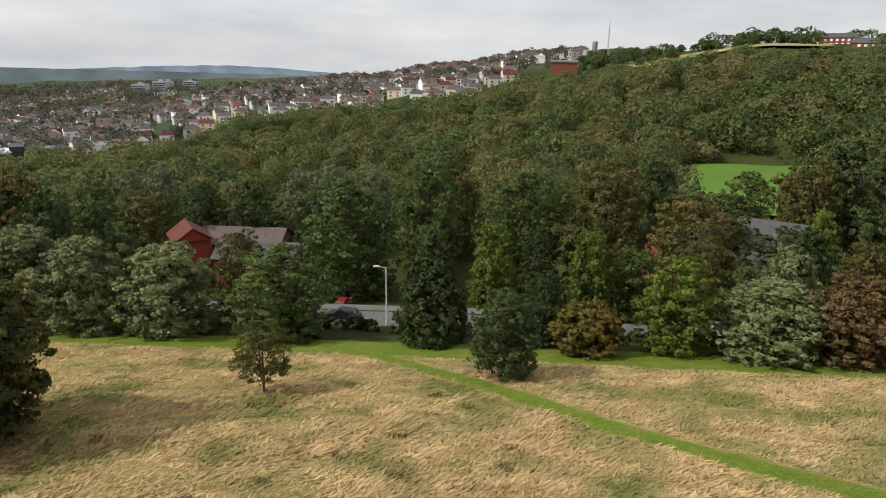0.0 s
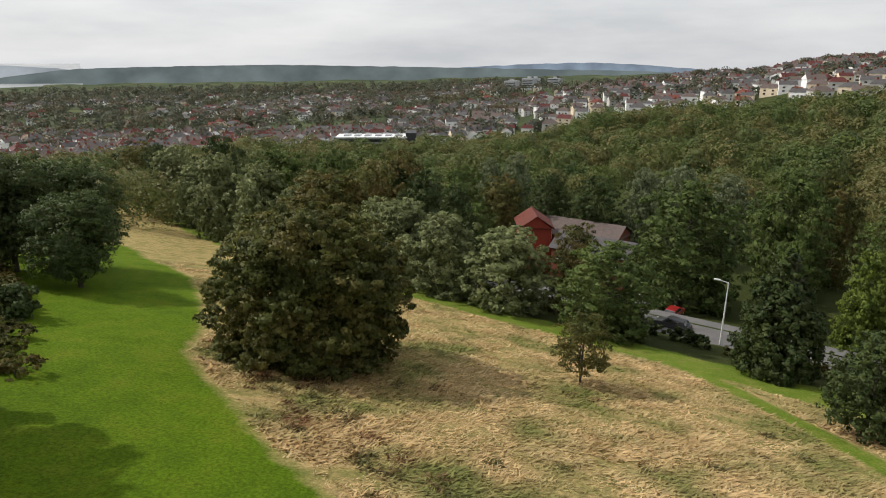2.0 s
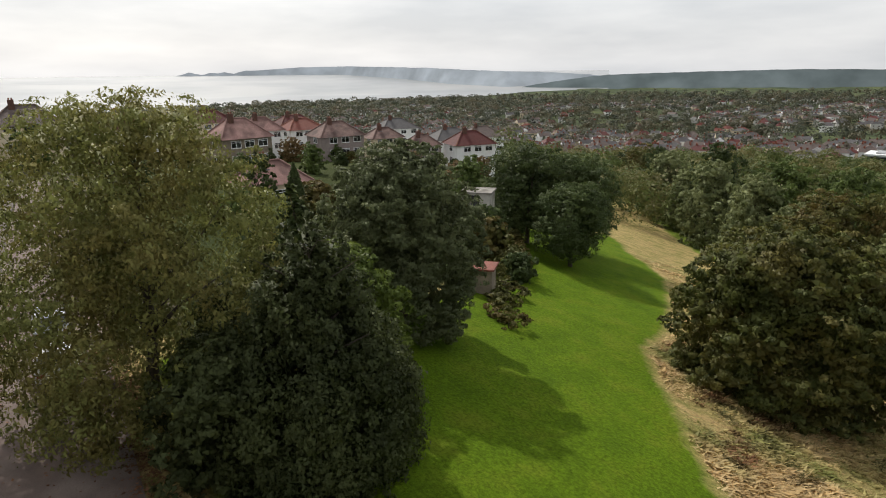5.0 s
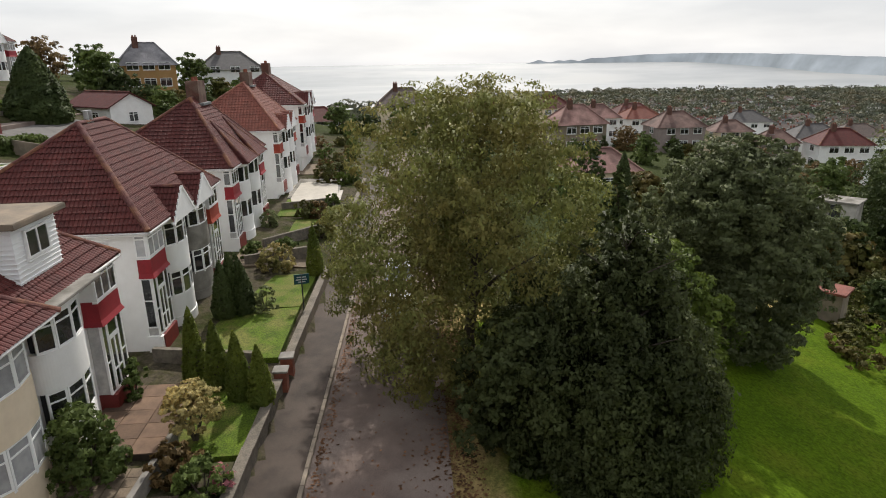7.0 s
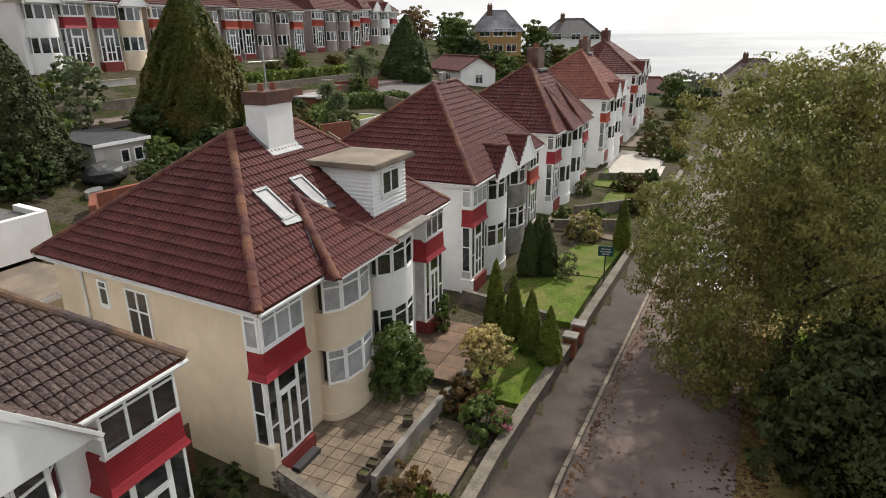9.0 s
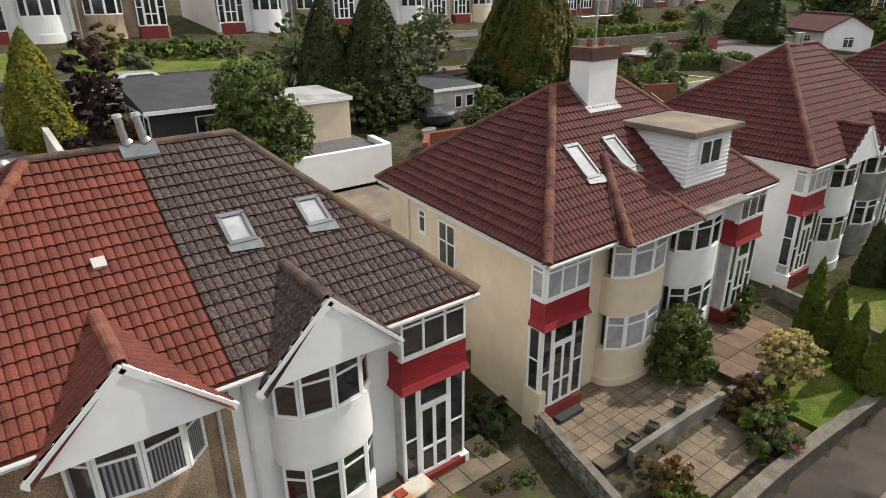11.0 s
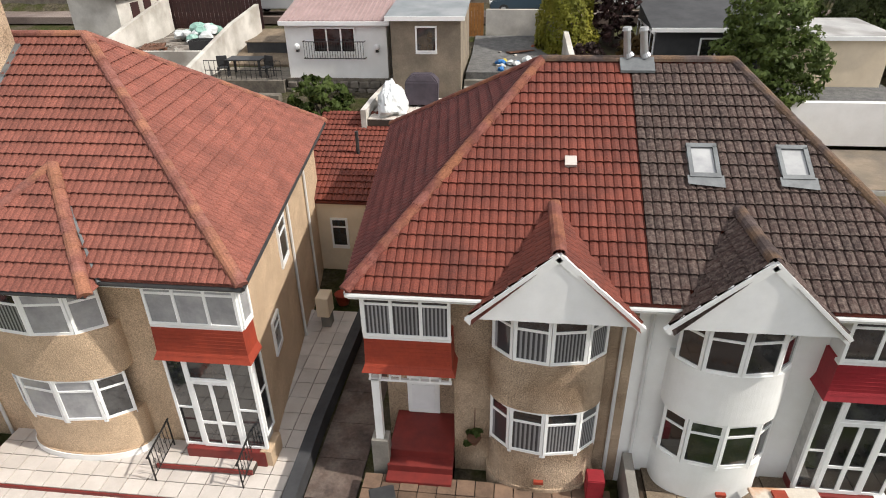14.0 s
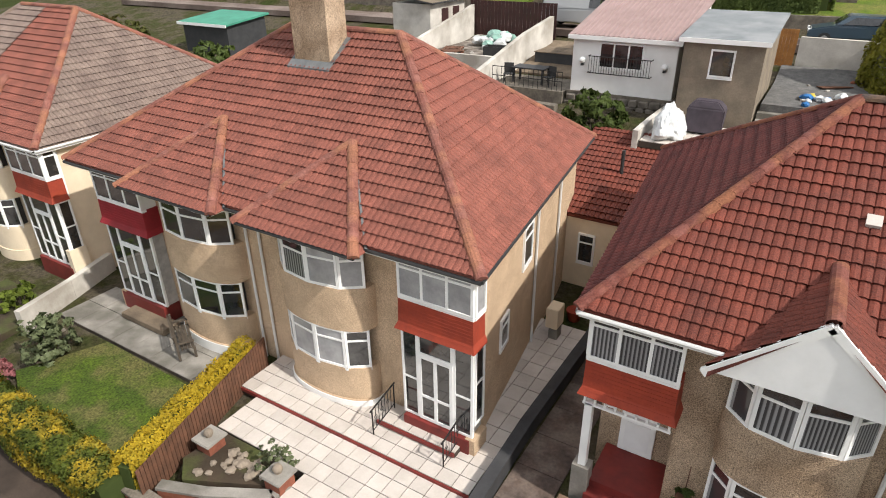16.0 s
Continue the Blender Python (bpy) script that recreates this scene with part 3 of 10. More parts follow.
def make_tree(name, height, radius, low, material, seed, count=6000, leaf=0.3, shape="round", stems=1, label="", category="tree", clumps=26, droop=0.0, inner=0.45, group="", corners=4, fill=0.14, wide_at=0.38, per=34):
    """A tree at the origin: a tapered trunk with limbs and a crown of loose leaf sprays over uneven clumps."""
    rng = np.random.default_rng(seed)
    top = new(name)
    top.empty_display_size = 0.3
    part("trunk", trunk_mesh(height, low, radius, rng, stems), M["bark"], top)
    cl = round_clumps(height, radius, low, rng, clumps, wide_at=wide_at) if shape == "round" else cone_clumps(height, radius, low, rng, clumps)
    pts, nrm = crown_points(count, cl, rng, inner, per)
    pts[:, 2] = np.maximum(pts[:, 2], low * 0.6)
    spray = leaves(pts, nrm, leaf, rng, droop, corners)
    if fill:
        # the shaded heart of the crown, of larger sprays
        n = int(count * fill)
        k = rng.integers(0, len(cl), n)
        c = np.array([q[0] for q in cl])[k]
        heart = c * np.array([0.86, 0.86, 0.97]) + rng.normal(0, 0.3, (n, 3)) * np.array([q[1] for q in cl])[k]
        heart[:, 2] = np.maximum(heart[:, 2], low * 0.7)
        spray = np.concatenate([spray, leaves(heart, unit_rows(c * np.array([1, 1, 0.3])), leaf * 1.7, rng, droop, corners)])
    quads_ob("crown", spray, material, top)
    return tagged(top, label, category, group)


def put(ob, x, y, turn=0.0, scale=1.0, sink=0.1, tall=1.0):
    ob.matrix_world = Matrix.Translation((x, y, ground(x, y) - sink)) @ Matrix.Rotation(turn, 4, "Z") @ Matrix.Diagonal((scale, scale, scale * tall, 1))
    return ob


def put_copy(ob, x, y, turn=0.0, scale=1.0, sink=0.1, tall=1.0):
    made = copy_thing(ob, Matrix.Identity(4))
    return put(made, x, y, turn, scale, sink, tall)


# single trees of the park and the street verge
put(make_tree("oak_tree", 11.2, 7.5, 0.1, M["leaf_oak"], 11, 120000, 0.17, label="broad round oak with dark olive leaves in dry grass", clumps=260, corners=3, wide_at=0.4, per=60), -16.8, 38.9)
put(make_tree("ash_tree", 10.9, 5.0, 0.2, M["leaf_dome"], 12, 120000, 0.11, label="large domed ash with grey-green leaves by back gardens", clumps=210, corners=3, wide_at=0.45, per=50), -29.1, 17.7)
put(make_tree("birch_tree", 12.5, 6.7, 0.9, M["leaf_birch"], 13, 112000, 0.098, label="loose feathery street tree with thin olive foliage", clumps=90, droop=0.5, inner=0.12, wide_at=0.34, fill=0.02, per=52, corners=3), -25.7, 3.4)
put(make_tree("pine_tree", 9.9, 4.1, 0.2, M["leaf_pine"], 14, 84000, 0.10, "cone", label="dense dark evergreen on the grass verge", clumps=70, droop=0.4, inner=0.2, corners=3, per=40), -18.4, 7.6)
verge_bush = put(make_tree("verge_bush", 5.0, 3.0, 0.1, M["leaf_pine"], 18, 20000, 0.14, corners=3, label="dark bushy undergrowth on the street verge", category="bush", clumps=40, group="verge undergrowth"), -19.6, 4.9)
put_copy(verge_bush, -15.9, 6.6, 2.0, 0.5)
put_copy(verge_bush, -23.4, 6.2, 5.0, 0.8)
put_copy(verge_bush, -22.5, 12.0, 4.0, 0.6)
put_copy(verge_bush, -28.5, 7.6, 1.0, 0.8)
put_copy(verge_bush, -34.5, 11.0, 3.0, 0.7)
put(make_tree("verge_tree", 6.4, 3.0, 0.3, M["leaf_bright"], 19, 20000, 0.14, label="light green tree between evergreen and ash", clumps=44, droop=0.2, corners=3), -23.6, 11.2)
put(make_tree("sapling", 5.6, 2.3, 1.3, M["leaf_oak"], 15, 9000, 0.11, stems=2, label="young tree with thin crown in dry meadow", clumps=30, inner=0.2, fill=0.03), 2.6, 42.6)
put(make_tree("dark_tree", 7.3, 3.0, 1.0, M["leaf_dark"], 16, 17000, 0.13, label="small dark leafy tree beside the mown path", clumps=40, wide_at=0.42), 21.0, 40.2)
lawn_tree = put(make_tree("lawn_tree", 9.0, 4.3, 2.2, M["leaf_dark"], 17, 26000, 0.14, label="spreading dark tree on the mown lawn", group="trees on the lawn", clumps=36, corners=3), -44.6, 48.6)
put_copy(lawn_tree, -54.0, 50.8, 2.0, 1.3)
put_copy(lawn_tree, -52.3, 57.8, 4.0, 1.33)

# stock of crowns for the belt along the lower road
stock = []
STOCK_SIZE = ((11, 4.6), (12, 5.0), (10, 4.4), (11, 4.4), (12, 3.8), (6, 3.4), (9, 4.2), (11, 4.6), (12, 5.2))
for k, (m, shape, text) in enumerate((
    ("leaf_dark", "round", "dense dark broadleaf tree by the lower road"), ("leaf_green", "round", "full green broadleaf tree by the lower road"), ("leaf_ash", "round", "grey-green bushy tree at the meadow's edge"),
    ("leaf_bright", "round", "bright green leafy tree by the lower road"), ("leaf_dark", "cone", "tall dark conical tree at the meadow's edge"), ("leaf_gold", "round", "low bush with yellowing autumn leaves"),
    ("leaf_rust", "round", "rust-brown autumn tree at the meadow edge"), ("leaf_pale", "round", "pale silvery willow by the lower road"), ("leaf_olive", "round", "olive-brown broadleaf tree by the road"))):
    h, r = STOCK_SIZE[k]
    stock.append(make_tree("edge_tree", h, r, 0.5, M[m], 40 + k, 16000, 0.20, shape, label=text, group="trees along the lower road", clumps=64, corners=3, wide_at=0.48, per=36))
rng_e = random.Random(8)
used = set()


def edge_tree(kind, x, y, scale=1.0, tall=1.0):
    if kind in used:
        return put_copy(stock[kind], x, y, rng_e.uniform(0, 6.3), scale, 0.2, tall)
    used.add(kind)
    return put(stock[kind], x, y, rng_e.uniform(0, 6.3), scale, 0.2, tall)


def belt(*rows):
    for kind, x, y, scale, tall in rows:
        edge_tree(kind, x, y, scale, tall)


# along the meadow's lower edge
belt((2, -21.1, 80.8, 1.36, 0.9), (2, -13.6, 74.8, 1.24, 0.9), (2, -5.1, 69.9, 1.27, 0.83), (8, 3.1, 73.5, 0.75, 1.3), (1, 5.9, 63.7, 1.19, 0.71), (4, 20.3, 55.4, 1.13, 0.98), (5, 32.5, 45.3, 1.06, 0.79), (3, 40.5, 42.6, 0.91, 0.96), (2, 46.8, 37.5, 1.26, 0.59),
     (6, 51.8, 33.3, 1.1, 0.83), (0, 30.5, 50.2, 0.53, 1.36), (0, 7.9, 62.6, 0.58, 0.67), (0, 27.7, 51.9, 0.63, 0.8), (2, 62, 28, 1.2, 0.8), (0, 70, 24, 1.2, 0.9))
# beyond the lower road
belt((3, 40.3, 56.9, 0.69, 1.56), (3, 34.3, 70.1, 0.77, 1.47), (1, 45.8, 55.7, 0.77, 1.07), (2, 54.5, 42.6, 0.76, 1.36), (8, 50.0, 50.4, 0.66, 1.43), (1, 52.9, 46.1, 0.61, 1.13), (1, 20.4, 97.9, 1.95, 0.86), (1, 39.0, 108.2, 1.52, 1.17), (1, 49.8, 92.4, 1.59, 1.09), (8, 62.1, 84.7, 1.62, 1.17),
     (8, 61.2, 63.2, 1.37, 1.04), (0, 66.3, 51.6, 1.39, 0.81), (3, 73.8, 54.9, 0.69, 1.99), (8, 67.2, 43.5, 0.73, 1.22), (1, 34.2, 91.8, 0.56, 1.96), (0, 48.1, 81.9, 0.79, 1.45), (0, 76, 72, 1.3, 1.1))
# deeper in the valley
belt((8, 96.1, 75.1, 1.37, 1.35), (0, 105.1, 73.0, 2.2, 1.06), (1, 111.2, 100.7, 1.26, 1.02), (0, 84.1, 99.1, 1.19, 1.54), (0, 8.2, 127.7, 1.31, 1.23), (0, -1.6, 132.0, 1.42, 1.16), (8, -11.7, 127.5, 1.22, 1.22), (1, -20.7, 130.4, 1.43, 1.16), (0, -23.3, 109.5, 1.38, 1.06), (1, -13.8, 103.1, 0.99, 1.17),
     (0, -30.7, 121.2, 1.54, 1.12), (7, -9.6, 149.7, 1.02, 1.99), (7, -16.2, 149.1, 0.92, 2.08), (7, 17.3, 126.8, 0.98, 1.81), (7, 24.7, 129.7, 1.15, 1.56), (7, 34.3, 130.6, 1.1, 1.52), (8, 48.7, 115.1, 0.91, 1.71))
# down the valley past the oak
belt((2, -25.7, 86.9, 1.18, 1.07), (8, -40.9, 103.2, 1.56, 0.91), (8, -34.2, 106.5, 1.17, 1.35), (0, -22.2, 101.9, 1.07, 1.57), (2, -58.8, 114.1, 1.58, 1.13), (2, -77.5, 129.9, 1.61, 1.26), (2, -109.1, 159.2, 1.84, 1.09), (0, -126.3, 177.2, 1.32, 1.43), (1, -57.5, 122.8, 1.65, 1.09), (0, -85.2, 144.8, 1.7, 1.32),
     (1, -47.3, 123.9, 1.49, 1.26), (8, -31.8, 119.8, 1.34, 1.42), (0, -168.4, 216.0, 1.93, 0.74), (0, -15.3, 91.8, 0.87, 1.65), (2, -93, 146, 1.6, 1.1), (8, -145, 196, 1.7, 1.0), (2, -48, 108, 1.3, 1.1))

# shrubs and small trees in the back gardens beside the lawn
garden_stock = []
for k, (h, r, m, text) in enumerate(((3.2, 2.2, "leaf_dark", "dark rounded shrub in a back garden"), (4.6, 2.4, "leaf_green", "small green tree in a back garden"), (2.6, 2.0, "leaf_olive", "olive bush along a garden boundary"), (5.5, 1.5, "leaf_dark", "dark upright conifer in a garden"), (4.8, 2.8, "leaf_rust", "rust-coloured small garden tree"))):
    garden_stock.append(make_tree("garden_tree", h, r, 0.2, M[m], 70 + k, 3600, 0.22, "cone" if k == 3 else "round", label=text, group="trees of the back gardens", clumps=26, corners=3))
rng_g = random.Random(12)
garden_used = set()


def garden_tree(kind, x, y, scale):
    if kind in garden_used:
        return put_copy(garden_stock[kind], x, y, rng_g.uniform(0, 6.3), scale)
    garden_used.add(kind)
    return put(garden_stock[kind], x, y, rng_g.uniform(0, 6.3), scale)


for k, (x, y, s) in enumerate(((-39, 36, 0.8), (-42, 38, 0.9), (-46, 42, 0.7), (-51, 46, 0.8), (-56, 50.5, 0.9), (-62, 57, 1.0), (-66, 66, 1.2), (-70, 74, 1.3), (-47, 36, 1.0), (-53, 33, 0.7), (-58, 40, 1.2), (-64, 46, 1.0), (-52, 21, 1.1), (-60, 26, 1.2), (-68, 36, 1.1), (-74, 50, 1.3), (-80, 62, 1.4))):
    garden_tree((0, 2, 2, 2, 0, 1, 4, 0, 3, 1, 2)[k % 11], x, y, s)
for k in range(40):
    az, r = rng_g.uniform(140, 179), rng_g.uniform(80, 230)
    x, y = r * math.cos(radians(az)), r * math.sin(radians(az))
    if inside(LAWN, x, y) > -3 or inside(MEADOW, x, y) > -3 or y < road_mid(x) + 5:
        continue
    garden_tree(rng_g.choice((0, 0, 1, 1, 2, 3, 4)), x, y, rng_g.uniform(0.55, 1.0))
for k in range(14):
    garden_tree(rng_g.choice((0, 1, 2)), -70 - 4.2 * k + rng_g.uniform(-1, 1), rng_g.uniform(-8, -3) + 0.04 * k, rng_g.uniform(0.35, 0.7))
for k in range(16):
    az, r = rng_g.uniform(143, 180), rng_g.uniform(135, 165)
    garden_tree(rng_g.choice((0, 1, 1, 4)), r * math.cos(radians(az)), r * math.sin(radians(az)), rng_g.uniform(0.7, 1.1))


def far_woods():
    """The woods across the valley, one mass of domed crowns with dark gaps."""
    rng = np.random.default_rng(21)
    all_quads = []
    for k in range(2150):
        az = rng.uniform(20, 139)
        ridge = np.interp(az, (20, 42, 55, 61, 68, 76, 85, 95, 120, 150), (400, 385, 425, 450, 440, 480, 520, 430, 430, 260))
        r = rng.uniform(0.02, 1) ** 0.6 * (ridge - 130) + 130
        x, y = r * math.cos(radians(az)), r * math.sin(radians(az))
        if 37 < az < 47 and 165 < r < 235:
            continue
        rad = rng.uniform(3.6, 8.6)
        h = rad * rng.uniform(1.3, 2.1) * (0.75 if r > ridge - 45 else 1.0)
        pts, nrm = dome_points(600 if r < 230 else 360, rad, h, rng)
        pts += np.array([x, y, ground(x, y)])
        all_quads.append(leaves(pts, nrm, 0.58 if r < 230 else 0.84, rng, corners=3, spread=0.3))
    ob = quads_ob("woodland", np.concatenate(all_quads), M["leaf_wood"])
    return tagged(ob, "mixed green woods covering the far hillside", "woods", kind="stuff")


far_woods()


def meadow_grass():
    """Dry grass of the meadow: leaning tufts, thicker in drifts."""
    rng = np.random.default_rng(33)
    root, tall, tone = [], [], []
    while len(root) < 100000:
        az, r = radians(rng.uniform(26, 128)), 17 + 75 * rng.uniform(0, 1) ** 1.15
        x, y = r * math.cos(az), r * math.sin(az)
        drift = noise.noise((x * 0.18, y * 0.26, 4.0)) + 0.6 * noise.noise((x * 0.7, y * 0.9, 9.0))
        if drift < rng.uniform(-0.85, 0.15):
            continue
        if inside(MEADOW, x, y) < -1.6 or inside(LAWN, x, y) > -0.1 - 0.9 * rng.random() or min(along(MOWN, x, y) - 1.2, along(EDGE, x, y) - 3.4, along(CROSS, x, y) - 0.4) < 0:
            continue
        root.append((x, y, ground(x, y)))
        tall.append(rng.uniform(0.12, 0.30) * (1 + 0.5 * max(0, drift)))
    root, tall = np.array(root), np.array(tall)[:, None]
    out = []
    for k in range(3):
        n = len(root)
        a = rng.uniform(0, 2 * math.pi, n)
        side = np.stack([np.cos(a), np.sin(a), np.zeros(n)], 1) * tall * rng.uniform(0.2, 0.44, (n, 1))
        base = root + rng.normal(0, 0.09, (n, 3)) * np.array([1, 1, 0]) + np.array([0, 0, -0.05])
        tip = base + np.array([1.0, -0.55, 0]) * tall * rng.uniform(0.6, 1.4, (n, 1)) + rng.normal(0, 0.75, (n, 3)) * tall * np.array([1, 1, 0.2]) + np.array([0, 0, 0.75]) * tall
        flip = np.sign(np.cross(2 * side, tip - base + side)[:, 2:3])
        tri = np.stack([base - side * flip, base + side * flip, tip], 1)
        soft = unit_rows(rng.normal(0, 0.25, (n, 3)) + np.array([-0.2, 0, 1.0]))
        out.append(np.concatenate([tri, np.repeat(soft[:, None, :], 3, 1)], 2))
    ob = quads_ob("meadow_grass", np.concatenate(out), M["straw"])
    tagged(ob, "dry straw-coloured meadow grass in leaning tufts", "grass", kind="stuff")
    # darker rushes along the lawn's edge and in the open grass
    rr = []
    while len(rr) < 110:
        if rng.random() < 0.8:
            t = rng.random()
            x, y = lerp(2, -26, t) + rng.normal(1.5, 1.4), lerp(12, 37, t) + rng.normal(2.0, 1.4)
        else:
            az, r = radians(rng.uniform(60, 112)), rng.uniform(20, 40)
            x, y = r * math.cos(az), r * math.sin(az)
        if inside(LAWN, x, y) > -0.4 or along(MOWN, x, y) < 2:
            continue
        rr.append((x, y, ground(x, y)))
    rr = np.repeat(np.array(rr), 70, 0)
    n = len(rr)
    h = rng.uniform(0.12, 0.36, (n, 1))
    base = rr + rng.normal(0, 0.28, (n, 3)) * np.array([1, 1, 0])
    a = rng.uniform(0, 6.3, n)
    side = np.stack([np.cos(a), np.sin(a), np.zeros(n)], 1) * 0.07
    tip = base + rng.normal(0, 0.6, (n, 3)) * h * np.array([1, 1, 0]) + np.array([0.7, -0.4, 0.8]) * h
    soft = unit_rows(rng.normal(0, 0.4, (n, 3)) + np.array([0, 0, 1.0]))
    side *= np.sign(np.cross(2 * side, tip - base + side)[:, 2:3])
    tri = np.concatenate([np.stack([base - side, base + side, tip], 1), np.repeat(soft[:, None, :], 3, 1)], 2)
    tagged(quads_ob("rushes", tri, M["rush"]), "dark olive rush clumps along the lawn's edge", "rushes", kind="stuff")


meadow_grass()


# ---- houses ----
def box(bm, x0, x1, y0, y1, z0, z1):
    v = [bm.verts.new(p) for p in ((x0, y0, z0), (x1, y0, z0), (x1, y1, z0), (x0, y1, z0), (x0, y0, z1), (x1, y0, z1), (x1, y1, z1), (x0, y1, z1))]
    for f in ((3, 2, 1, 0), (4, 5, 6, 7), (0, 1, 5, 4), (1, 2, 6, 5), (2, 3, 7, 6), (3, 0, 4, 7)):
        bm.faces.new([v[k] for k in f])
    return v


def obox(bm, c, u, w, sx, sy, sz):
    """A box with its middle at c, long axis u, depth axis w, and z up; full sizes."""
    c, u, w = Vector(c), Vector(u), Vector(w)
    v = [bm.verts.new(c + u * (sx / 2 * a) + w * (sy / 2 * b) + Vector((0, 0, sz / 2 * d))) for a, b, d in ((-1, -1, -1), (1, -1, -1), (1, 1, -1), (-1, 1, -1), (-1, -1, 1), (1, -1, 1), (1, 1, 1), (-1, 1, 1))]
    for f in ((3, 2, 1, 0), (4, 5, 6, 7), (0, 1, 5, 4), (1, 2, 6, 5), (2, 3, 7, 6), (3, 0, 4, 7)):
        bm.faces.new([v[k] for k in f])


def box_part(name, dims, material, parent, label="", bevel=0.0):
    bm = bmesh.new()
    a, b, c, d, e, f = dims
    box(bm, min(a, b), max(a, b), min(c, d), max(c, d), min(e, f), max(e, f))
    if bevel:
        bmesh.ops.bevel(bm, geom=bm.edges[:], offset=bevel, segments=2, affect="EDGES")
    return part(name, bm, material, parent, label)


def prism(bm, pts, z0, z1):
    lo = [bm.verts.new((x, y, z0)) for x, y in pts]
    hi = [bm.verts.new((x, y, z1)) for x, y in pts]
    n = len(pts)
    bm.faces.new(lo[::-1])
    bm.faces.new(hi)
    for k in range(n):
        bm.faces.new((lo[k], lo[(k + 1) % n], hi[(k + 1) % n], hi[k]))


def tube(bm, pts, r, sides=8):
    for a, b in zip(pts, pts[1:]):
        limb(bm, a, b, r, r, sides)


def stripes(name, dark, pale, width):
    m = bpy.data.materials.new(name)
    m.use_nodes = True
    n, l = m.node_tree.nodes, m.node_tree.links
    p = n["Principled BSDF"]
    p.inputs["Roughness"].default_value, p.inputs["Coat Weight"].default_value, p.inputs["Coat Roughness"].default_value = 0.7, 0.8, 0.04
    geo, sep = n.new("ShaderNodeNewGeometry"), n.new("ShaderNodeSeparateXYZ")
    l.new(geo.outputs["Position"], sep.inputs["Vector"])
    add = n.new("ShaderNodeMath")
    l.new(sep.outputs["X"], add.inputs[0])
    l.new(sep.outputs["Y"], add.inputs[1])
    mul = n.new("ShaderNodeMath")
    mul.operation, mul.inputs[1].default_value = "MULTIPLY", 1 / width
    l.new(add.outputs["Value"], mul.inputs[0])
    fr = n.new("ShaderNodeMath")
    fr.operation = "FRACT"
    l.new(mul.outputs["Value"], fr.inputs[0])
    ramp = n.new("ShaderNodeValToRGB")
    e = ramp.color_ramp.elements
    e[0].position, e[0].color, e[1].position, e[1].color = 0.35, (*pale, 1), 0.6, (*dark, 1)
    l.new(fr.outputs["Value"], ramp.inputs["Fac"])
    info = n.new("ShaderNodeObjectInfo")
    hsv = n.new("ShaderNodeHueSaturation")
    val = n.new("ShaderNodeMath")
    val.operation, val.inputs[1].default_value, val.inputs[2].default_value = "MULTIPLY_ADD", 0.5, 0.7
    l.new(info.outputs["Random"], val.inputs[0])
    l.new(val.outputs["Value"], hsv.inputs["Value"])
    l.new(ramp.outputs["Color"], hsv.inputs["Color"])
    l.new(hsv.outputs["Color"], p.inputs["Base Color"])
    return m


def pane_material():
    """Dark rooms behind clean glass, some with things on the sill."""
    m = mat("window_pane", (0.010, 0.012, 0.014), (0.045, 0.045, 0.046), 1.6, 0.05, spec=0.7, rand=0.8)
    m.node_tree.nodes["Principled BSDF"].inputs["Coat Weight"].default_value = 0.6
    m.node_tree.nodes["Principled BSDF"].inputs["Coat Roughness"].default_value = 0.03
    return m


M["pane"] = pane_material()
M["blind"] = stripes("vertical_blinds", (0.03, 0.03, 0.034), (0.27, 0.27, 0.28), 0.085)
M["net"] = mat("net_curtains", (0.42, 0.42, 0.42), (0.26, 0.26, 0.27), 1.4, 0.7, rand=0.3, coat=0.8)
LATE = []


def window(parent, p0, p1, z0, z1, lights, facing="pane", transom=0.0, depth=0.09, sill=True, bar=0.07, colour="upvc", name="window"):
    """A framed window along the plan line p0 to p1 (outside on its right hand side): frame, a pane for each light, and a sill."""
    p0, p1 = Vector((*p0, 0)), Vector((*p1, 0))
    u = (p1 - p0).normalized()
    w = Vector((u.y, -u.x, 0))
    length = (p1 - p0).length
    bm = bmesh.new()
    mid = (p0 + p1) / 2

    def at(s, z):
        return p0 + u * s + Vector((0, 0, z))
    for z in (z0 + bar / 2, z1 - bar / 2):
        obox(bm, at(length / 2, z), u, w, length, depth, bar)
    step = length / lights
    for k in range(lights + 1):
        s = min(max(k * step, bar / 2), length - bar / 2)
        obox(bm, at(s, (z0 + z1) / 2), u, w, bar, depth * 0.98, z1 - z0 - 2 * bar)
    zt = z1 - (z1 - z0) * transom
    if transom:
        obox(bm, at(length / 2, zt), u, w, length - bar, depth * 0.9, bar * 0.8)
    frame_ob = part(name, bm, M[colour], parent)
    for k in range(lights):
        s0, s1 = k * step + bar * 0.5, (k + 1) * step - bar * 0.5
        kind = facing[k % len(facing)] if isinstance(facing, (list, tuple)) else facing
        spans = [(z0 + bar, zt), (zt, z1 - bar)] if transom else [(z0 + bar, z1 - bar)]
        for n, (a, b) in enumerate(spans):
            g = bmesh.new()
            obox(g, at((s0 + s1) / 2, (a + b) / 2) - w * 0.01, u, w, s1 - s0, 0.02, b - a)
            part("pane", g, M[kind if n == 0 or kind == "net" else "pane"], frame_ob)
    if sill:
        g = bmesh.new()
        obox(g, at(length / 2, z0 - 0.05) + w * 0.05, u, w, length + 0.01, depth + 0.08, 0.07)
        part("sill", g, M["upvc"], frame_ob)
    return frame_ob


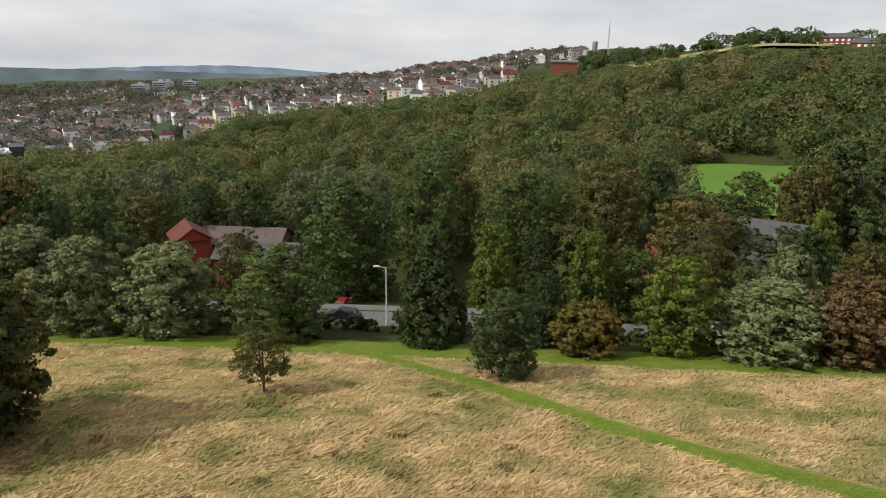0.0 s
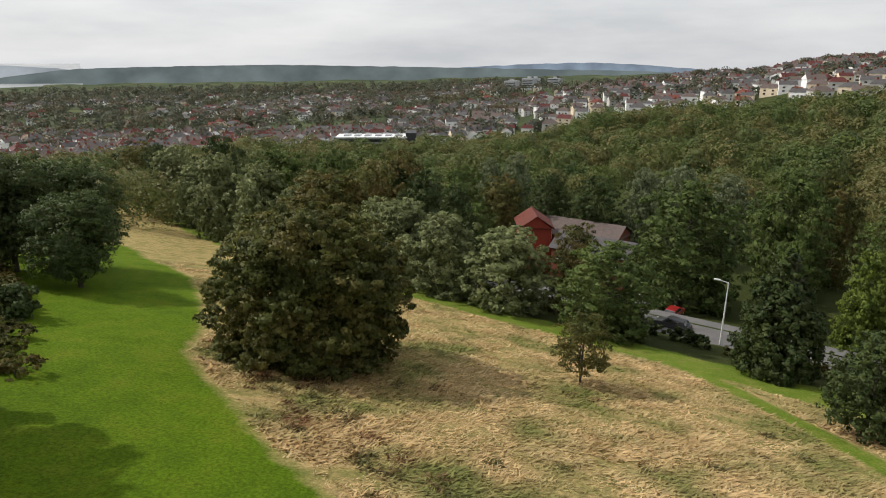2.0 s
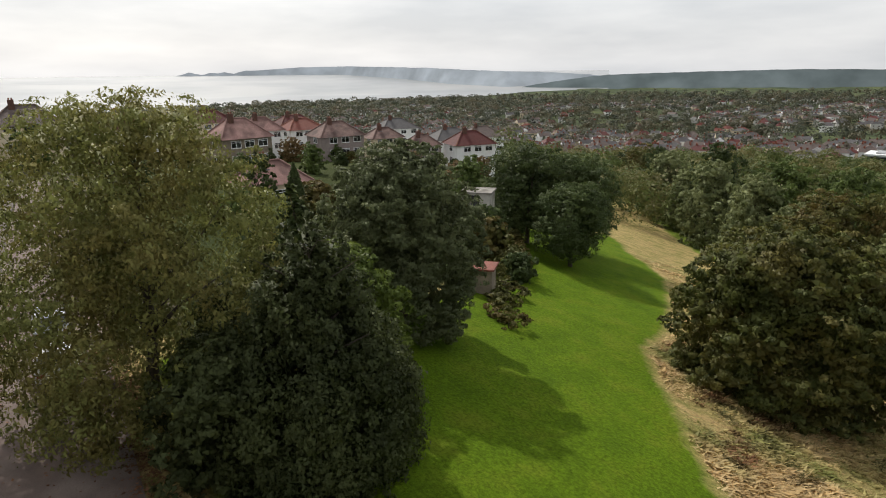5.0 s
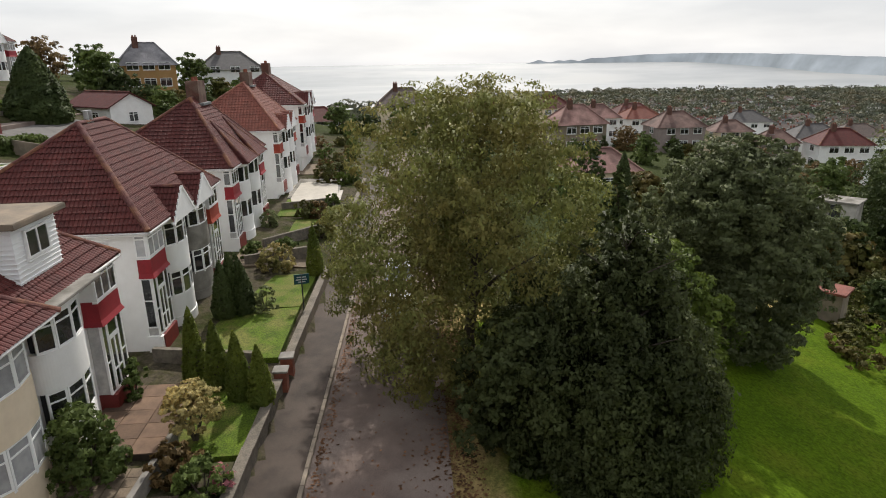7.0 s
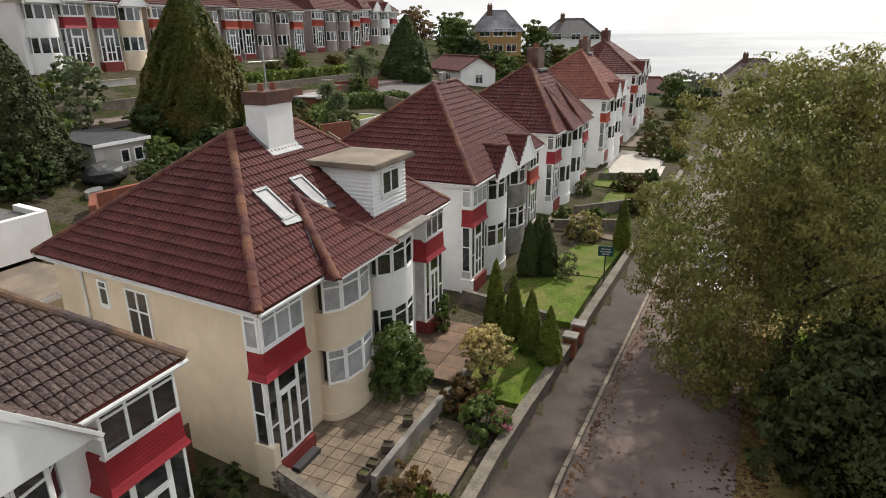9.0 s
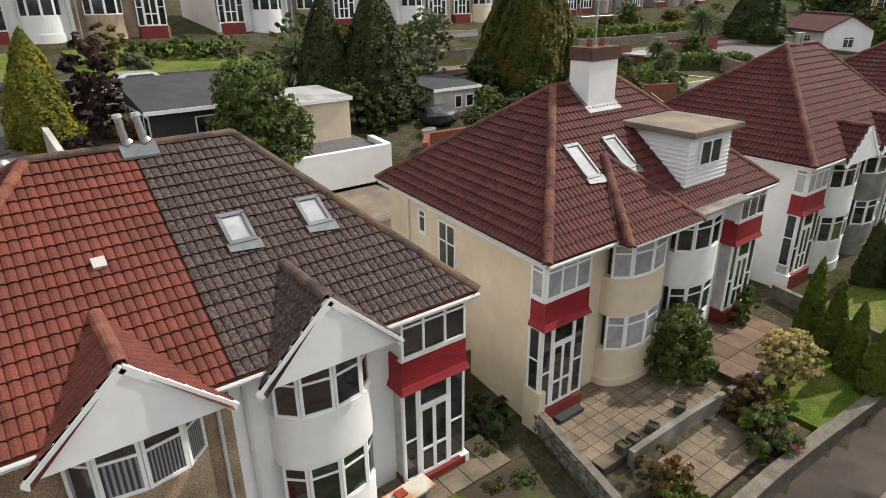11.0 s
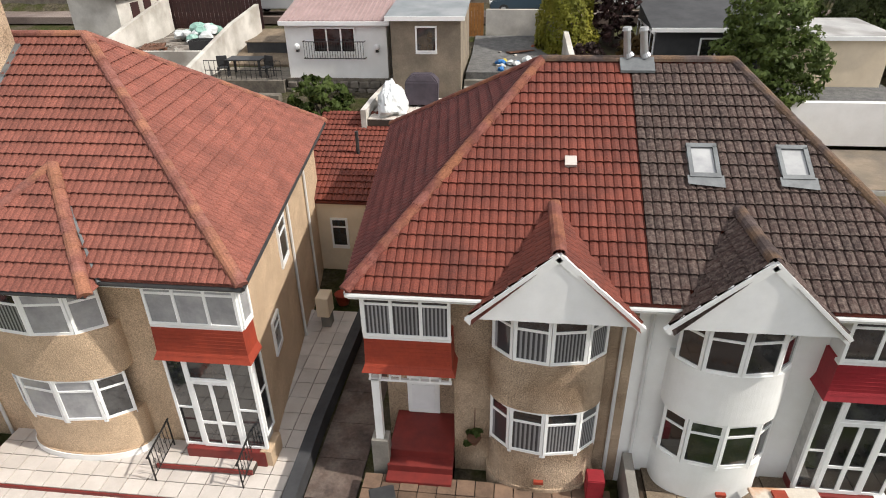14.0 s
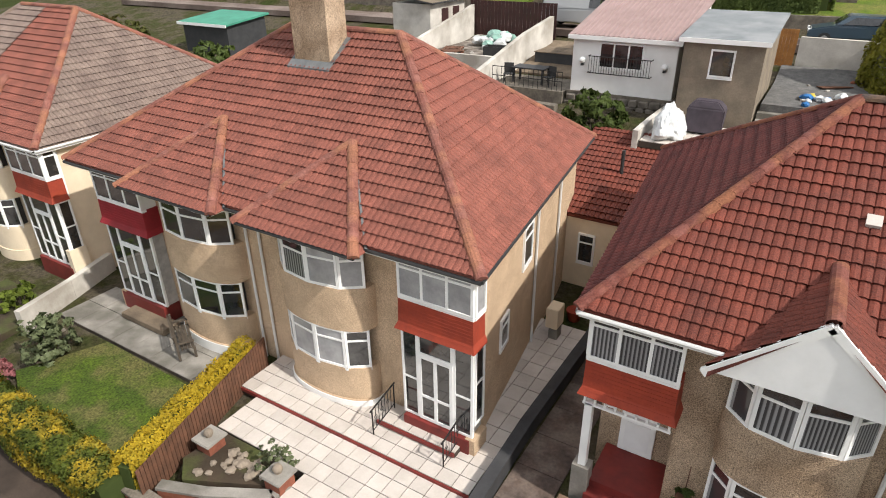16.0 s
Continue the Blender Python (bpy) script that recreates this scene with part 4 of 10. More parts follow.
def tile_points(w, g):
    # two flat rolls to a tile, with narrow channels between
    prof = ((0.0, 0.000), (0.06, 0.027), (0.25, 0.043), (0.43, 0.028), (0.5, 0.004), (0.57, 0.028), (0.75, 0.043), (0.94, 0.027), (1.0, 0.000))
    rows = []
    for v, lift, flat in ((0.05, -0.008, True), (0.0, 0.050, False), (g * 1.06, 0.004, False)):
        rows += [(p * w, v, lift if flat else h + lift) for p, h in prof]
    return rows


TILE_FACES = [(r * 9 + k, r * 9 + k + 1, (r + 1) * 9 + k + 1, (r + 1) * 9 + k) for r in range(2) for k in range(8)]


def tile_slope(roof, name, corners, material, w=0.38, g=0.345, cut=None, singles=0, where=None):
    """Courses of interlocking tiles over a slope. corners: eave start, eave end (left to right seen from outside), top end, top start."""
    a, b, c, d = [Vector(p) for p in corners]
    u = (b - a).normalized()
    n = u.cross(d - a).normalized()
    v = n.cross(u).normalized()
    length, rise = (b - a).length, (d - a).dot(v)
    du, cu = (d - a).dot(u), (c - a).dot(u)
    pts = tile_points(w, g)
    verts, faces, single = [], [], []
    for r in range(int(rise / g + 0.5)):
        vm = min((r + 0.5) * g, rise)
        lo, hi = du * vm / rise, length + (cu - length) * vm / rise
        k = math.floor(lo / w)
        while k * w < hi + 0.1:
            s = k * w
            k += 1
            if s + w < lo - 0.1:
                continue
            if cut and cut(a + u * (s + w / 2) + v * vm):
                continue
            o = a + u * s + v * (r * g) + n * 0.012
            whole = s > du * (r + 1.1) * g / rise + 0.02 and s > 0.01 and s + w < length + (cu - length) * (r + 1.1) * g / rise - 0.02 and s + w < length - 0.01
            if where and whole and len(single) < singles and where(o):
                single.append(o)
                continue
            base = len(verts)
            for x, y, z in pts:
                up = min(r * g + y, rise)
                across = min(max(s + x, du * up / rise), length + (cu - length) * up / rise)
                verts.append(a + u * across + v * up + n * (z + 0.012))
            faces += [tuple(base + q for q in f) for f in TILE_FACES]
    ob = mesh_ob("roof_tiles", verts, faces, material, roof)
    ob["kind"] = "stuff"
    if single:
        LATE.append((roof, material, [u * x + v * y + n * z for x, y, z in pts], single))
    return ob


def ridge_line(parent, a, b, material, r=0.145, piece=0.42):
    """Half-round ridge or hip tiles end to end."""
    a, b = Vector(a), Vector(b)
    n = max(1, round((b - a).length / piece))
    verts, faces = [], []
    way = (b - a).normalized()
    side = way.cross(Vector((0, 0, 1))).normalized()
    up = side.cross(way).normalized()
    for k in range(n):
        p, q = a.lerp(b, k / n), a.lerp(b, (k + 1.06) / n)
        base = len(verts)
        for end, grow in ((p, 1.05), (q, 0.99)):
            for j in range(7):
                t = math.pi * j / 6
                verts.append(end + side * (math.cos(t) * r * grow) + up * (math.sin(t) * r * 0.85 * grow + 0.01))
        faces += [(base + j, base + j + 1, base + 8 + j, base + 7 + j) for j in range(6)]
        faces.append(tuple(base + j for j in range(6, -1, -1)))
    return mesh_ob("ridge_tiles", verts, faces, material, parent)


def gutter(parent, a, b, material="gutter", r=0.052):
    bm = bmesh.new()
    tube(bm, [Vector(a), Vector(b)], r, 8)
    return part("gutter", bm, M[material], parent)


def skylight(parent, c, u, v, n, w=0.66, h=0.95, behind="pane"):
    """A roof window with a pale frame and a blind behind the glass."""
    bm = bmesh.new()
    for s in (-1, 1):
        for (du, dv, lu, lv) in ((s * w / 2, 0, 0.09, h), (0, s * h / 2, w + 0.09, 0.11)):
            m = Matrix((u, v, n)).transposed()
            q = [bm.verts.new(c + m @ Vector((du + a * lu / 2, dv + b * lv / 2, d))) for d in (0.0, 0.13) for a, b in ((-1, -1), (1, -1), (1, 1), (-1, 1))]
            for f in ((4, 5, 6, 7), (0, 1, 5, 4), (1, 2, 6, 5), (2, 3, 7, 6), (3, 0, 4, 7)):
                bm.faces.new([q[k] for k in f])
    f = part("skylight", bm, M["lead"], parent, "roof window in a grey metal frame")
    verts = [c + u * (a * w / 2) + v * (b * h / 2) + n * 0.085 for a, b in ((-1, -1), (1, -1), (1, 1), (-1, 1))]
    mesh_ob("pane", verts, [(0, 1, 2, 3)], M[behind], f)
    verts = [c + u * (a * (w / 2 + 0.1)) + v * (b - h / 2) + n * 0.11 for a, b in ((-1, -0.24), (1, -0.32), (1, 0), (-1, 0))]
    mesh_ob("flashing", verts, [(0, 1, 2, 3)], M["lead"], f)
    return f


def bay_arc(c, hw, out, n, lo=0.0, hi=180.0):
    return [(c + hw * math.cos(radians(lerp(lo, hi, k / n))), out * math.sin(radians(lerp(lo, hi, k / n))) ** 0.75) for k in range(n + 1)]


Z_EAVE, Y_EAVE = 5.6, 0.75


def half_house(top, s, h, depth, coarse=False):
    """One house of a pair. s: +1 or -1, the side of the party wall on which it lies; local y runs out to the street."""
    wall, x_out, skew = M[h["wall"]], s * h["out"], h.get("skew", 0.0)
    if h.get("porch") == "open":
        xi, xo = s * h["oriel"][0], x_out
        for a, b, yf, z0, z1 in ((0, xi, 0, -1.2, Z_EAVE), (xi, xo, -1.05, -1.2, 3.45), (xi, xo, 0, 3.45, Z_EAVE)):
            bm = bmesh.new()
            plan = [(a, yf), (a, -depth), (b + (skew if b == xo else 0), -depth), (b, yf)]
            prism(bm, plan if s > 0 else plan[::-1], z0, z1)
            part("wall", bm, wall, top)
    else:
        bm = bmesh.new()
        plan = [(0, 0), (0, -depth), (x_out + skew, -depth), (x_out, 0)]
        prism(bm, plan if s > 0 else plan[::-1], -3.4, Z_EAVE)
        part("wall", bm, wall, top)
    c, hw, out = s * h["bay"], h["bay_half"], h.get("bay_out", 0.85)
    arc = bay_arc(c, hw, out, 16 if coarse else 32)
    for z0, z1, grow in ((-1.0, 0.35, 0.05), (0.35, 1.45, 0.0), (2.72, 4.05, 0.02), (5.2, Z_EAVE, 0.0)):
        ring = [(c + (x - c) * (1 + grow / hw), y * (1 + grow)) for x, y in arc]
        bm = bmesh.new()
        prism(bm, [(c + hw, -0.2)] + ring + [(c - hw, -0.2)], z0, z1)
        part("bay_wall", bm, M[h.get("bay_wall", h["wall"])], top)
    if h.get("plinth"):
        bm = bmesh.new()
        ring = [(c + (x - c) * 1.05, y * 1.08) for x, y in arc]
        prism(bm, [(c + hw * 1.05, -0.1)] + ring + [(c - hw * 1.05, -0.1)], -1.0, 0.32)
        part("plinth", bm, M["render_white"], top)
    lights = h.get("lights", 4)
    for z0, z1 in ((1.45, 2.72), (4.05, 5.2)):
        pts = bay_arc(c, hw * 0.985, out * 0.97, lights, 14, 166)
        # black core paints in the darkness of the room behind the panes
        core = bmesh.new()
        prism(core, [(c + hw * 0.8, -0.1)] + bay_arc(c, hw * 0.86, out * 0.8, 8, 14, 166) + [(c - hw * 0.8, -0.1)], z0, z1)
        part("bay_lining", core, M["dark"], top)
        kinds = h.get("bay_glass", "pane")
        for i, (p, q) in enumerate(zip(pts, pts[1:])):
            window(top, q, p, z0, z1, 1, kinds if isinstance(kinds, str) else kinds[(i + (z0 < 2)) % len(kinds)], 0.0 if coarse else 0.28, sill=not coarse)
    # oriel window over the porch
    x0, x1 = sorted((s * h["oriel"][0], s * h["oriel"][1]))
    yo = h.get("oriel_out", 0.55)
    box_part("oriel_box", (x0 + 0.06, x1 - 0.06, -0.1, yo - 0.06, 3.5, Z_EAVE), M["render_white"], top)
    window(top, (x0, yo), (x1, yo), 4.37, 5.42, 3, h.get("oriel_glass", "pane"), 0.2)
    outer, inner = (x1, x0) if s > 0 else (x0, x1)
    if s > 0:
        window(top, (outer, yo - 0.04), (outer, 0.0), 4.37, 5.42, 1, h.get("oriel_glass", "pane"), 0.2)
    else:
        window(top, (outer, 0.0), (outer, yo - 0.04), 4.37, 5.42, 1, h.get("oriel_glass", "pane"), 0.2)
    bm = bmesh.new()
    lo = [bm.verts.new(p) for p in ((x0 - 0.1, 0.0, 3.42), (x1 + 0.1, 0.0, 3.42), (x1 + 0.1, yo + 0.14, 3.42), (x0 - 0.1, yo + 0.14, 3.42))]
    md = [bm.verts.new(p) for p in ((x0 - 0.02, 0.0, 3.62), (x1 + 0.02, 0.0, 3.62), (x1 + 0.02, yo + 0.05, 3.62), (x0 - 0.02, yo + 0.05, 3.62))]
    hi = [bm.verts.new(p) for p in ((x0, 0.0, 4.34), (x1, 0.0, 4.34), (x1, yo + 0.03, 4.34), (x0, yo + 0.03, 4.34))]
    for r0, r1 in ((lo, md), (md, hi)):
        for k in range(4):
            bm.faces.new((r0[k], r0[(k + 1) % 4], r1[(k + 1) % 4], r1[k]))
    bm.faces.new(lo[::-1])
    bm.faces.new(hi)
    apron = part("apron", bm, M[h["panel"]], top, h.get("panel_label", "panel of red hung tiles"))
    for k in range(0 if coarse else 1, 0 if coarse else 9):
        z = 3.5 + k * 0.1
        g = bmesh.new()
        obox(g, ((x0 + x1) / 2, yo + 0.048 if z > 3.62 else yo + 0.1, z), (1, 0, 0), (0, 1, 0), x1 - x0 + 0.01, 0.008, 0.006)
        part("tile_course", g, M[h["panel"]], apron)
    # porch below
    if h.get("porch") == "open":
        fret = bmesh.new()
        box(fret, x0, x1, yo - 0.12, yo - 0.04, 3.34, 3.42)
        box(fret, x0, x1, yo - 0.12, yo - 0.04, 3.06, 3.12)
        for k in range(9):
            x = lerp(x0 + 0.04, x1 - 0.04, k / 8)
            box(fret, x - 0.025, x + 0.025, yo - 0.11, yo - 0.05, 3.12, 3.34)
        for k in (1, 3, 5):
            box(fret, lerp(x0, x1, (k + 0.06) / 8), lerp(x0, x1, (k + 0.94) / 8), yo - 0.11, yo - 0.05, 3.2, 3.25)
        part("fretwork", fret, M["upvc"], top, "white wooden lattice over the porch")
        po = outer - s * 0.14
        box_part("post", (po - 0.09, po + 0.09, yo - 0.22, yo - 0.04, 1.25, 3.1), M["upvc"], top)
        box_part("pillar", (po - 0.2, po + 0.2, yo - 0.32, yo + 0.04, -0.4, 1.25), M["concrete"], top)
        door_x = (x0 + x1) / 2 - s * 0.05
        door = box_part("door", (door_x - 0.42, door_x + 0.42, -1.04, -0.98, 0.75, 2.75), M["upvc"], top, "white panelled front door", 0.01)
        for k in range(2):
            box_part("panel", (door_x - 0.3, door_x + 0.3, -0.98, -0.965, 0.9 + k * 0.95, 1.7 + k * 0.9), M["boards"], door, bevel=0.004)
        box_part("letterbox", (door_x - 0.15, door_x + 0.15, -0.98, -0.95, 2.35, 2.42), M["steel"], door)
        for k in range(4):
            box_part("step", (inner, outer - s * 0.3, -1.04, 0.35 + 0.3 * k, -0.3, 0.74 - 0.2 * k), M["red_step"], top, "step of dark red painted concrete", 0.01)
    else:
        box_part("porch_wall", (x0 + 0.08, x1 - 0.08, -0.05, yo - 0.09, -0.6, 3.5), M[h.get("porch_inside", "curtain")], top)
        zf = 0.62
        d0, d1 = lerp(x0, x1, 0.27), lerp(x0, x1, 0.76)
        kind = h.get("porch_glass", "pane")
        window(top, (x0, yo - 0.05), (d0, yo - 0.05), zf, 3.42, 1, kind, 0.55, sill=False, name="side_light")
        window(top, (d0, yo - 0.04), (d1, yo - 0.04), 2.75, 3.42, 1, kind, 0.0, sill=False, name="top_light")
        window(top, (d0, yo - 0.03), (d1, yo - 0.03), zf, 2.75, 2, kind, 0.62, sill=False, bar=0.10, name="porch_door")
        window(top, (d1, yo - 0.05), (x1, yo - 0.05), zf, 3.42, 1, kind, 0.55, sill=False, name="side_light")
        if s > 0:
            window(top, (outer, yo - 0.06), (outer, 0.0), zf + 0.4, 3.42, 1, kind, 0.45, sill=False, name="side_light")
        else:
            window(top, (outer, 0.0), (outer, yo - 0.06), zf + 0.4, 3.42, 1, kind, 0.45, sill=False, name="side_light")
        box_part("doorstep", (x0 + 0.05, x1 - 0.05, 0.0, yo + 0.12, -0.4, zf - 0.02), M["red_step"], top, "dark red doorstep", 0.01)
        box_part("porch_base", (outer - s * 0.04 - 0.14, outer - s * 0.04 + 0.14, -0.05, yo + 0.08, -0.6, h.get("base_top", 0.62)), wall, top)
    # side wall windows
    xs = x_out + s * 0.02
    for (ya, yb, za, zb, n) in h.get("side_windows", ()):
        xa, xb = xs - skew * ya / depth, xs - skew * yb / depth
        if s > 0:
            window(top, (xb, yb), (xa, ya), za, zb, n, "pane", 0.3)
        else:
            window(top, (xa, ya), (xb, yb), za, zb, n, "pane", 0.3)
    # rainwater pipe beside the party wall
    bm = bmesh.new()
    tube(bm, [(s * 0.28, 0.2, 5.5), (s * 0.28, 0.07, 5.3), (s * 0.28, 0.07, -0.3)], 0.045, 7)
    part("downpipe", bm, M[h.get("pipe", "gutter")], top)
    for ys in h.get("side_pipes", ()):
        bm = bmesh.new()
        xp = x_out - skew * ys / depth
        tube(bm, [(xp + s * 0.25, ys, 5.5), (xp + s * 0.06, ys, 5.2), (xp + s * 0.06, ys, -0.3)], 0.045, 7)
        part("downpipe", bm, M[h.get("pipe", "gutter")], top)


def bay_roof(top, roof, s, h, slope, coarse):
    """The small roof over a bay: gable, hip or flat. Returns a test for points of the main slope that it covers."""
    c, hw, kind = s * h["bay"], h["bay_half"] + 0.33, h.get("bay_roof", "gable")
    tile, ridge = M["tile_" + h["tile"]], M["ridge_" + h["tile"]]
    w = 0.6 if coarse else 0.38
    if kind == "gable":
        hw += 0.05
        yf, zb, zt = 1.02, Z_EAVE - 0.30, Z_EAVE + 1.18
        yb = Y_EAVE - (zt - Z_EAVE) / slope
        yv = Y_EAVE - (zb - Z_EAVE) / slope
        L, R, T, B = Vector((c - hw, yf, zb)), Vector((c + hw, yf, zb)), Vector((c, yf, zt)), Vector((c, yb, zt))
        L2, R2 = Vector((c - hw, yv, zb)), Vector((c + hw, yv, zb))
        dn = Vector((0, 0, -0.03))
        mesh_ob("bay_roof_deck", [L + dn, T + dn, B + dn, L2 + dn, R + dn, R2 + dn], [(0, 1, 2, 3), (4, 5, 2, 1)], tile, roof)
        tile_slope(roof, "t", (L, L - Vector((0, 0.02, 0)), B, T), tile, w, 0.345)
        tile_slope(roof, "t", (R - Vector((0, 0.02, 0)), R, T, B), tile, w, 0.345)
        ridge_line(roof, B, T + Vector((0, -0.03, 0)), ridge)
        bm = bmesh.new()
        pts = [(c - hw, zb - 0.02), (c + hw, zb - 0.02), (c, zt)]
        f0 = [bm.verts.new((x, yf - 0.10, z)) for x, z in pts]
        f1 = [bm.verts.new((x, yf + 0.03, z)) for x, z in pts]
        bm.faces.new(f0)
        bm.faces.new(f1[::-1])
        for k in range(3):
            bm.faces.new((f0[k], f1[k], f1[(k + 1) % 3], f0[(k + 1) % 3]))
        face = part("gable_face", bm, M["boards"], top, "smooth white boarded gable")
        for a, b in ((L, T), (T, R)):
            g = bmesh.new()
            way = (b - a).normalized()
            a, b = (a - way * 0.13, b) if a is L else (a, b + way * 0.13)
            up = Vector((0, -1, 0)).cross(way).normalized()
            if up.z < 0:
                up = -up
            q = [g.verts.new(p + up * d + Vector((0, e, 0))) for p in (a, b) for d, e in ((-0.10, -0.06), (-0.10, 0.05), (0.055, 0.05), (0.055, -0.06))]
            for k in range(4):
                g.faces.new((q[k], q[(k + 1) % 4], q[4 + (k + 1) % 4], q[4 + k]))
            g.faces.new(q[3::-1])
            g.faces.new(q[4:])
            part("bargeboard", g, M["upvc"], face)
        g = bmesh.new()
        obox(g, (c, yf - 0.1, zb - 0.02), (1, 0, 0), (0, 1, 0), 2 * hw - 0.1, 0.14, 0.07)
        part("soffit", g, M["upvc"], face)

        def covered(p):
            t = (zt - zb) / hw
            return abs(p.x - c) < hw - 0.05 and zb + (hw - abs(p.x - c)) * t > p.z + 0.12
    elif kind == "hip":
        yf, zf = 1.3, Z_EAVE - 0.08
        ya = -1.45
        za = Z_EAVE + slope * (Y_EAVE - ya) + 0.12
        hw += 0.15
        L, R, A = Vector((c - hw, yf, zf)), Vector((c + hw, yf, zf)), Vector((c, ya, za))
        yv = Y_EAVE - (zf - Z_EAVE) / slope
        L2, R2 = Vector((c - hw, yv - 0.05, zf)), Vector((c + hw, yv - 0.05, zf))
        dn = Vector((0, 0, -0.03))
        mesh_ob("bay_roof_deck", [L + dn, R + dn, A + dn, L2 + dn, R2 + dn], [(0, 1, 2), (3, 0, 2), (1, 4, 2)], tile, roof)
        # outside faces the street: left to right seen from there runs towards -x
        tile_slope(roof, "t", (R, L, A, A), tile, w, 0.345)
        ridge_line(roof, L, A, ridge)
        ridge_line(roof, R, A, ridge)
        for a, b in ((L2, A), (R2, A)):
            g = bmesh.new()
            tube(g, [a + Vector((0, 0, 0.03)), b + Vector((0, 0, 0.03))], 0.05, 6)
            part("valley", g, M["lead"], roof)
        gutter(top, L, R, h.get("gutter", "gutter"))
        box_part("soffit", (c - hw + 0.1, c + hw - 0.1, 0.3, yf - 0.05, zf - 0.1, zf - 0.03), M["upvc"], top)

        def covered(p):
            f = (p.y - ya) / (yf - ya)
            return 0 < f and abs(p.x - c) < hw * f - 0.12
    else:
        g = bmesh.new()
        box(g, c - hw, c + hw, -0.5, 1.25, Z_EAVE - 0.02, Z_EAVE + 0.1)
        bmesh.ops.bevel(g, geom=g.edges[:], offset=0.02, segments=1, affect="EDGES")
        part("flat_roof", g, M["concrete"], top, "flat felt roof over the bay")

        def covered(p):
            return False
    return covered


def chimney(top, x, y, z0, z1, sx, sy, shaft, cap=None, pots=2, slope=0.0):
    bm = bmesh.new()
    box(bm, x - sx / 2, x + sx / 2, y - sy / 2, y + sy / 2, z0, z1)
    stack = part("chimney", bm, M[shaft], top, "rendered chimney stack")
    if cap:
        box_part("cap", (x - sx / 2 - 0.06, x + sx / 2 + 0.06, y - sy / 2 - 0.06, y + sy / 2 + 0.06, z1 - 0.38, z1 + 0.05), M[cap], stack, "brick courses at the chimney's head", 0.02)
    if slope:
        def lie(px, py, up):
            return Vector((px, py, Z_EAVE + slope * (Y_EAVE - py) + up))
        plates = [(x - sx / 2 - 0.14, x + sx / 2 + 0.14, y + sy / 2 - 0.02, y + sy / 2 + 0.26)]
        plates += [(x + q * (sx / 2 + 0.06) - 0.08, x + q * (sx / 2 + 0.06) + 0.08, y - sy / 2, y + sy / 2 + 0.02) for q in (-1, 1)]
        for xa, xb, ya, yb in plates:
            g = bmesh.new()
            q = [g.verts.new(lie(px, py, up)) for up in (0.04, 0.115) for px, py in ((xa, ya), (xb, ya), (xb, yb), (xa, yb))]
            for f in ((4, 5, 6, 7), (0, 1, 5, 4), (1, 2, 6, 5), (2, 3, 7, 6), (3, 0, 4, 7)):
                g.faces.new([q[k] for k in f])
            part("flashing", g, M["lead"], stack, "grey lead flashing")
    else:
        g = bmesh.new()
        box(g, x - sx / 2 - 0.12, x + sx / 2 + 0.12, y - sy / 2 - 0.02, y + sy / 2 + 0.3, z0 + 0.25, z0 + 0.42)
        part("flashing", g, M["lead"], stack)
    for k in range(pots):
        g = bmesh.new()
        px = x + (k - (pots - 1) / 2) * sx * 0.45
        limb(g, (px, y, z1), (px, y, z1 + 0.3), 0.13, 0.1, 10)
        part("chimney_pot", g, M["brick"], stack)
    return stack


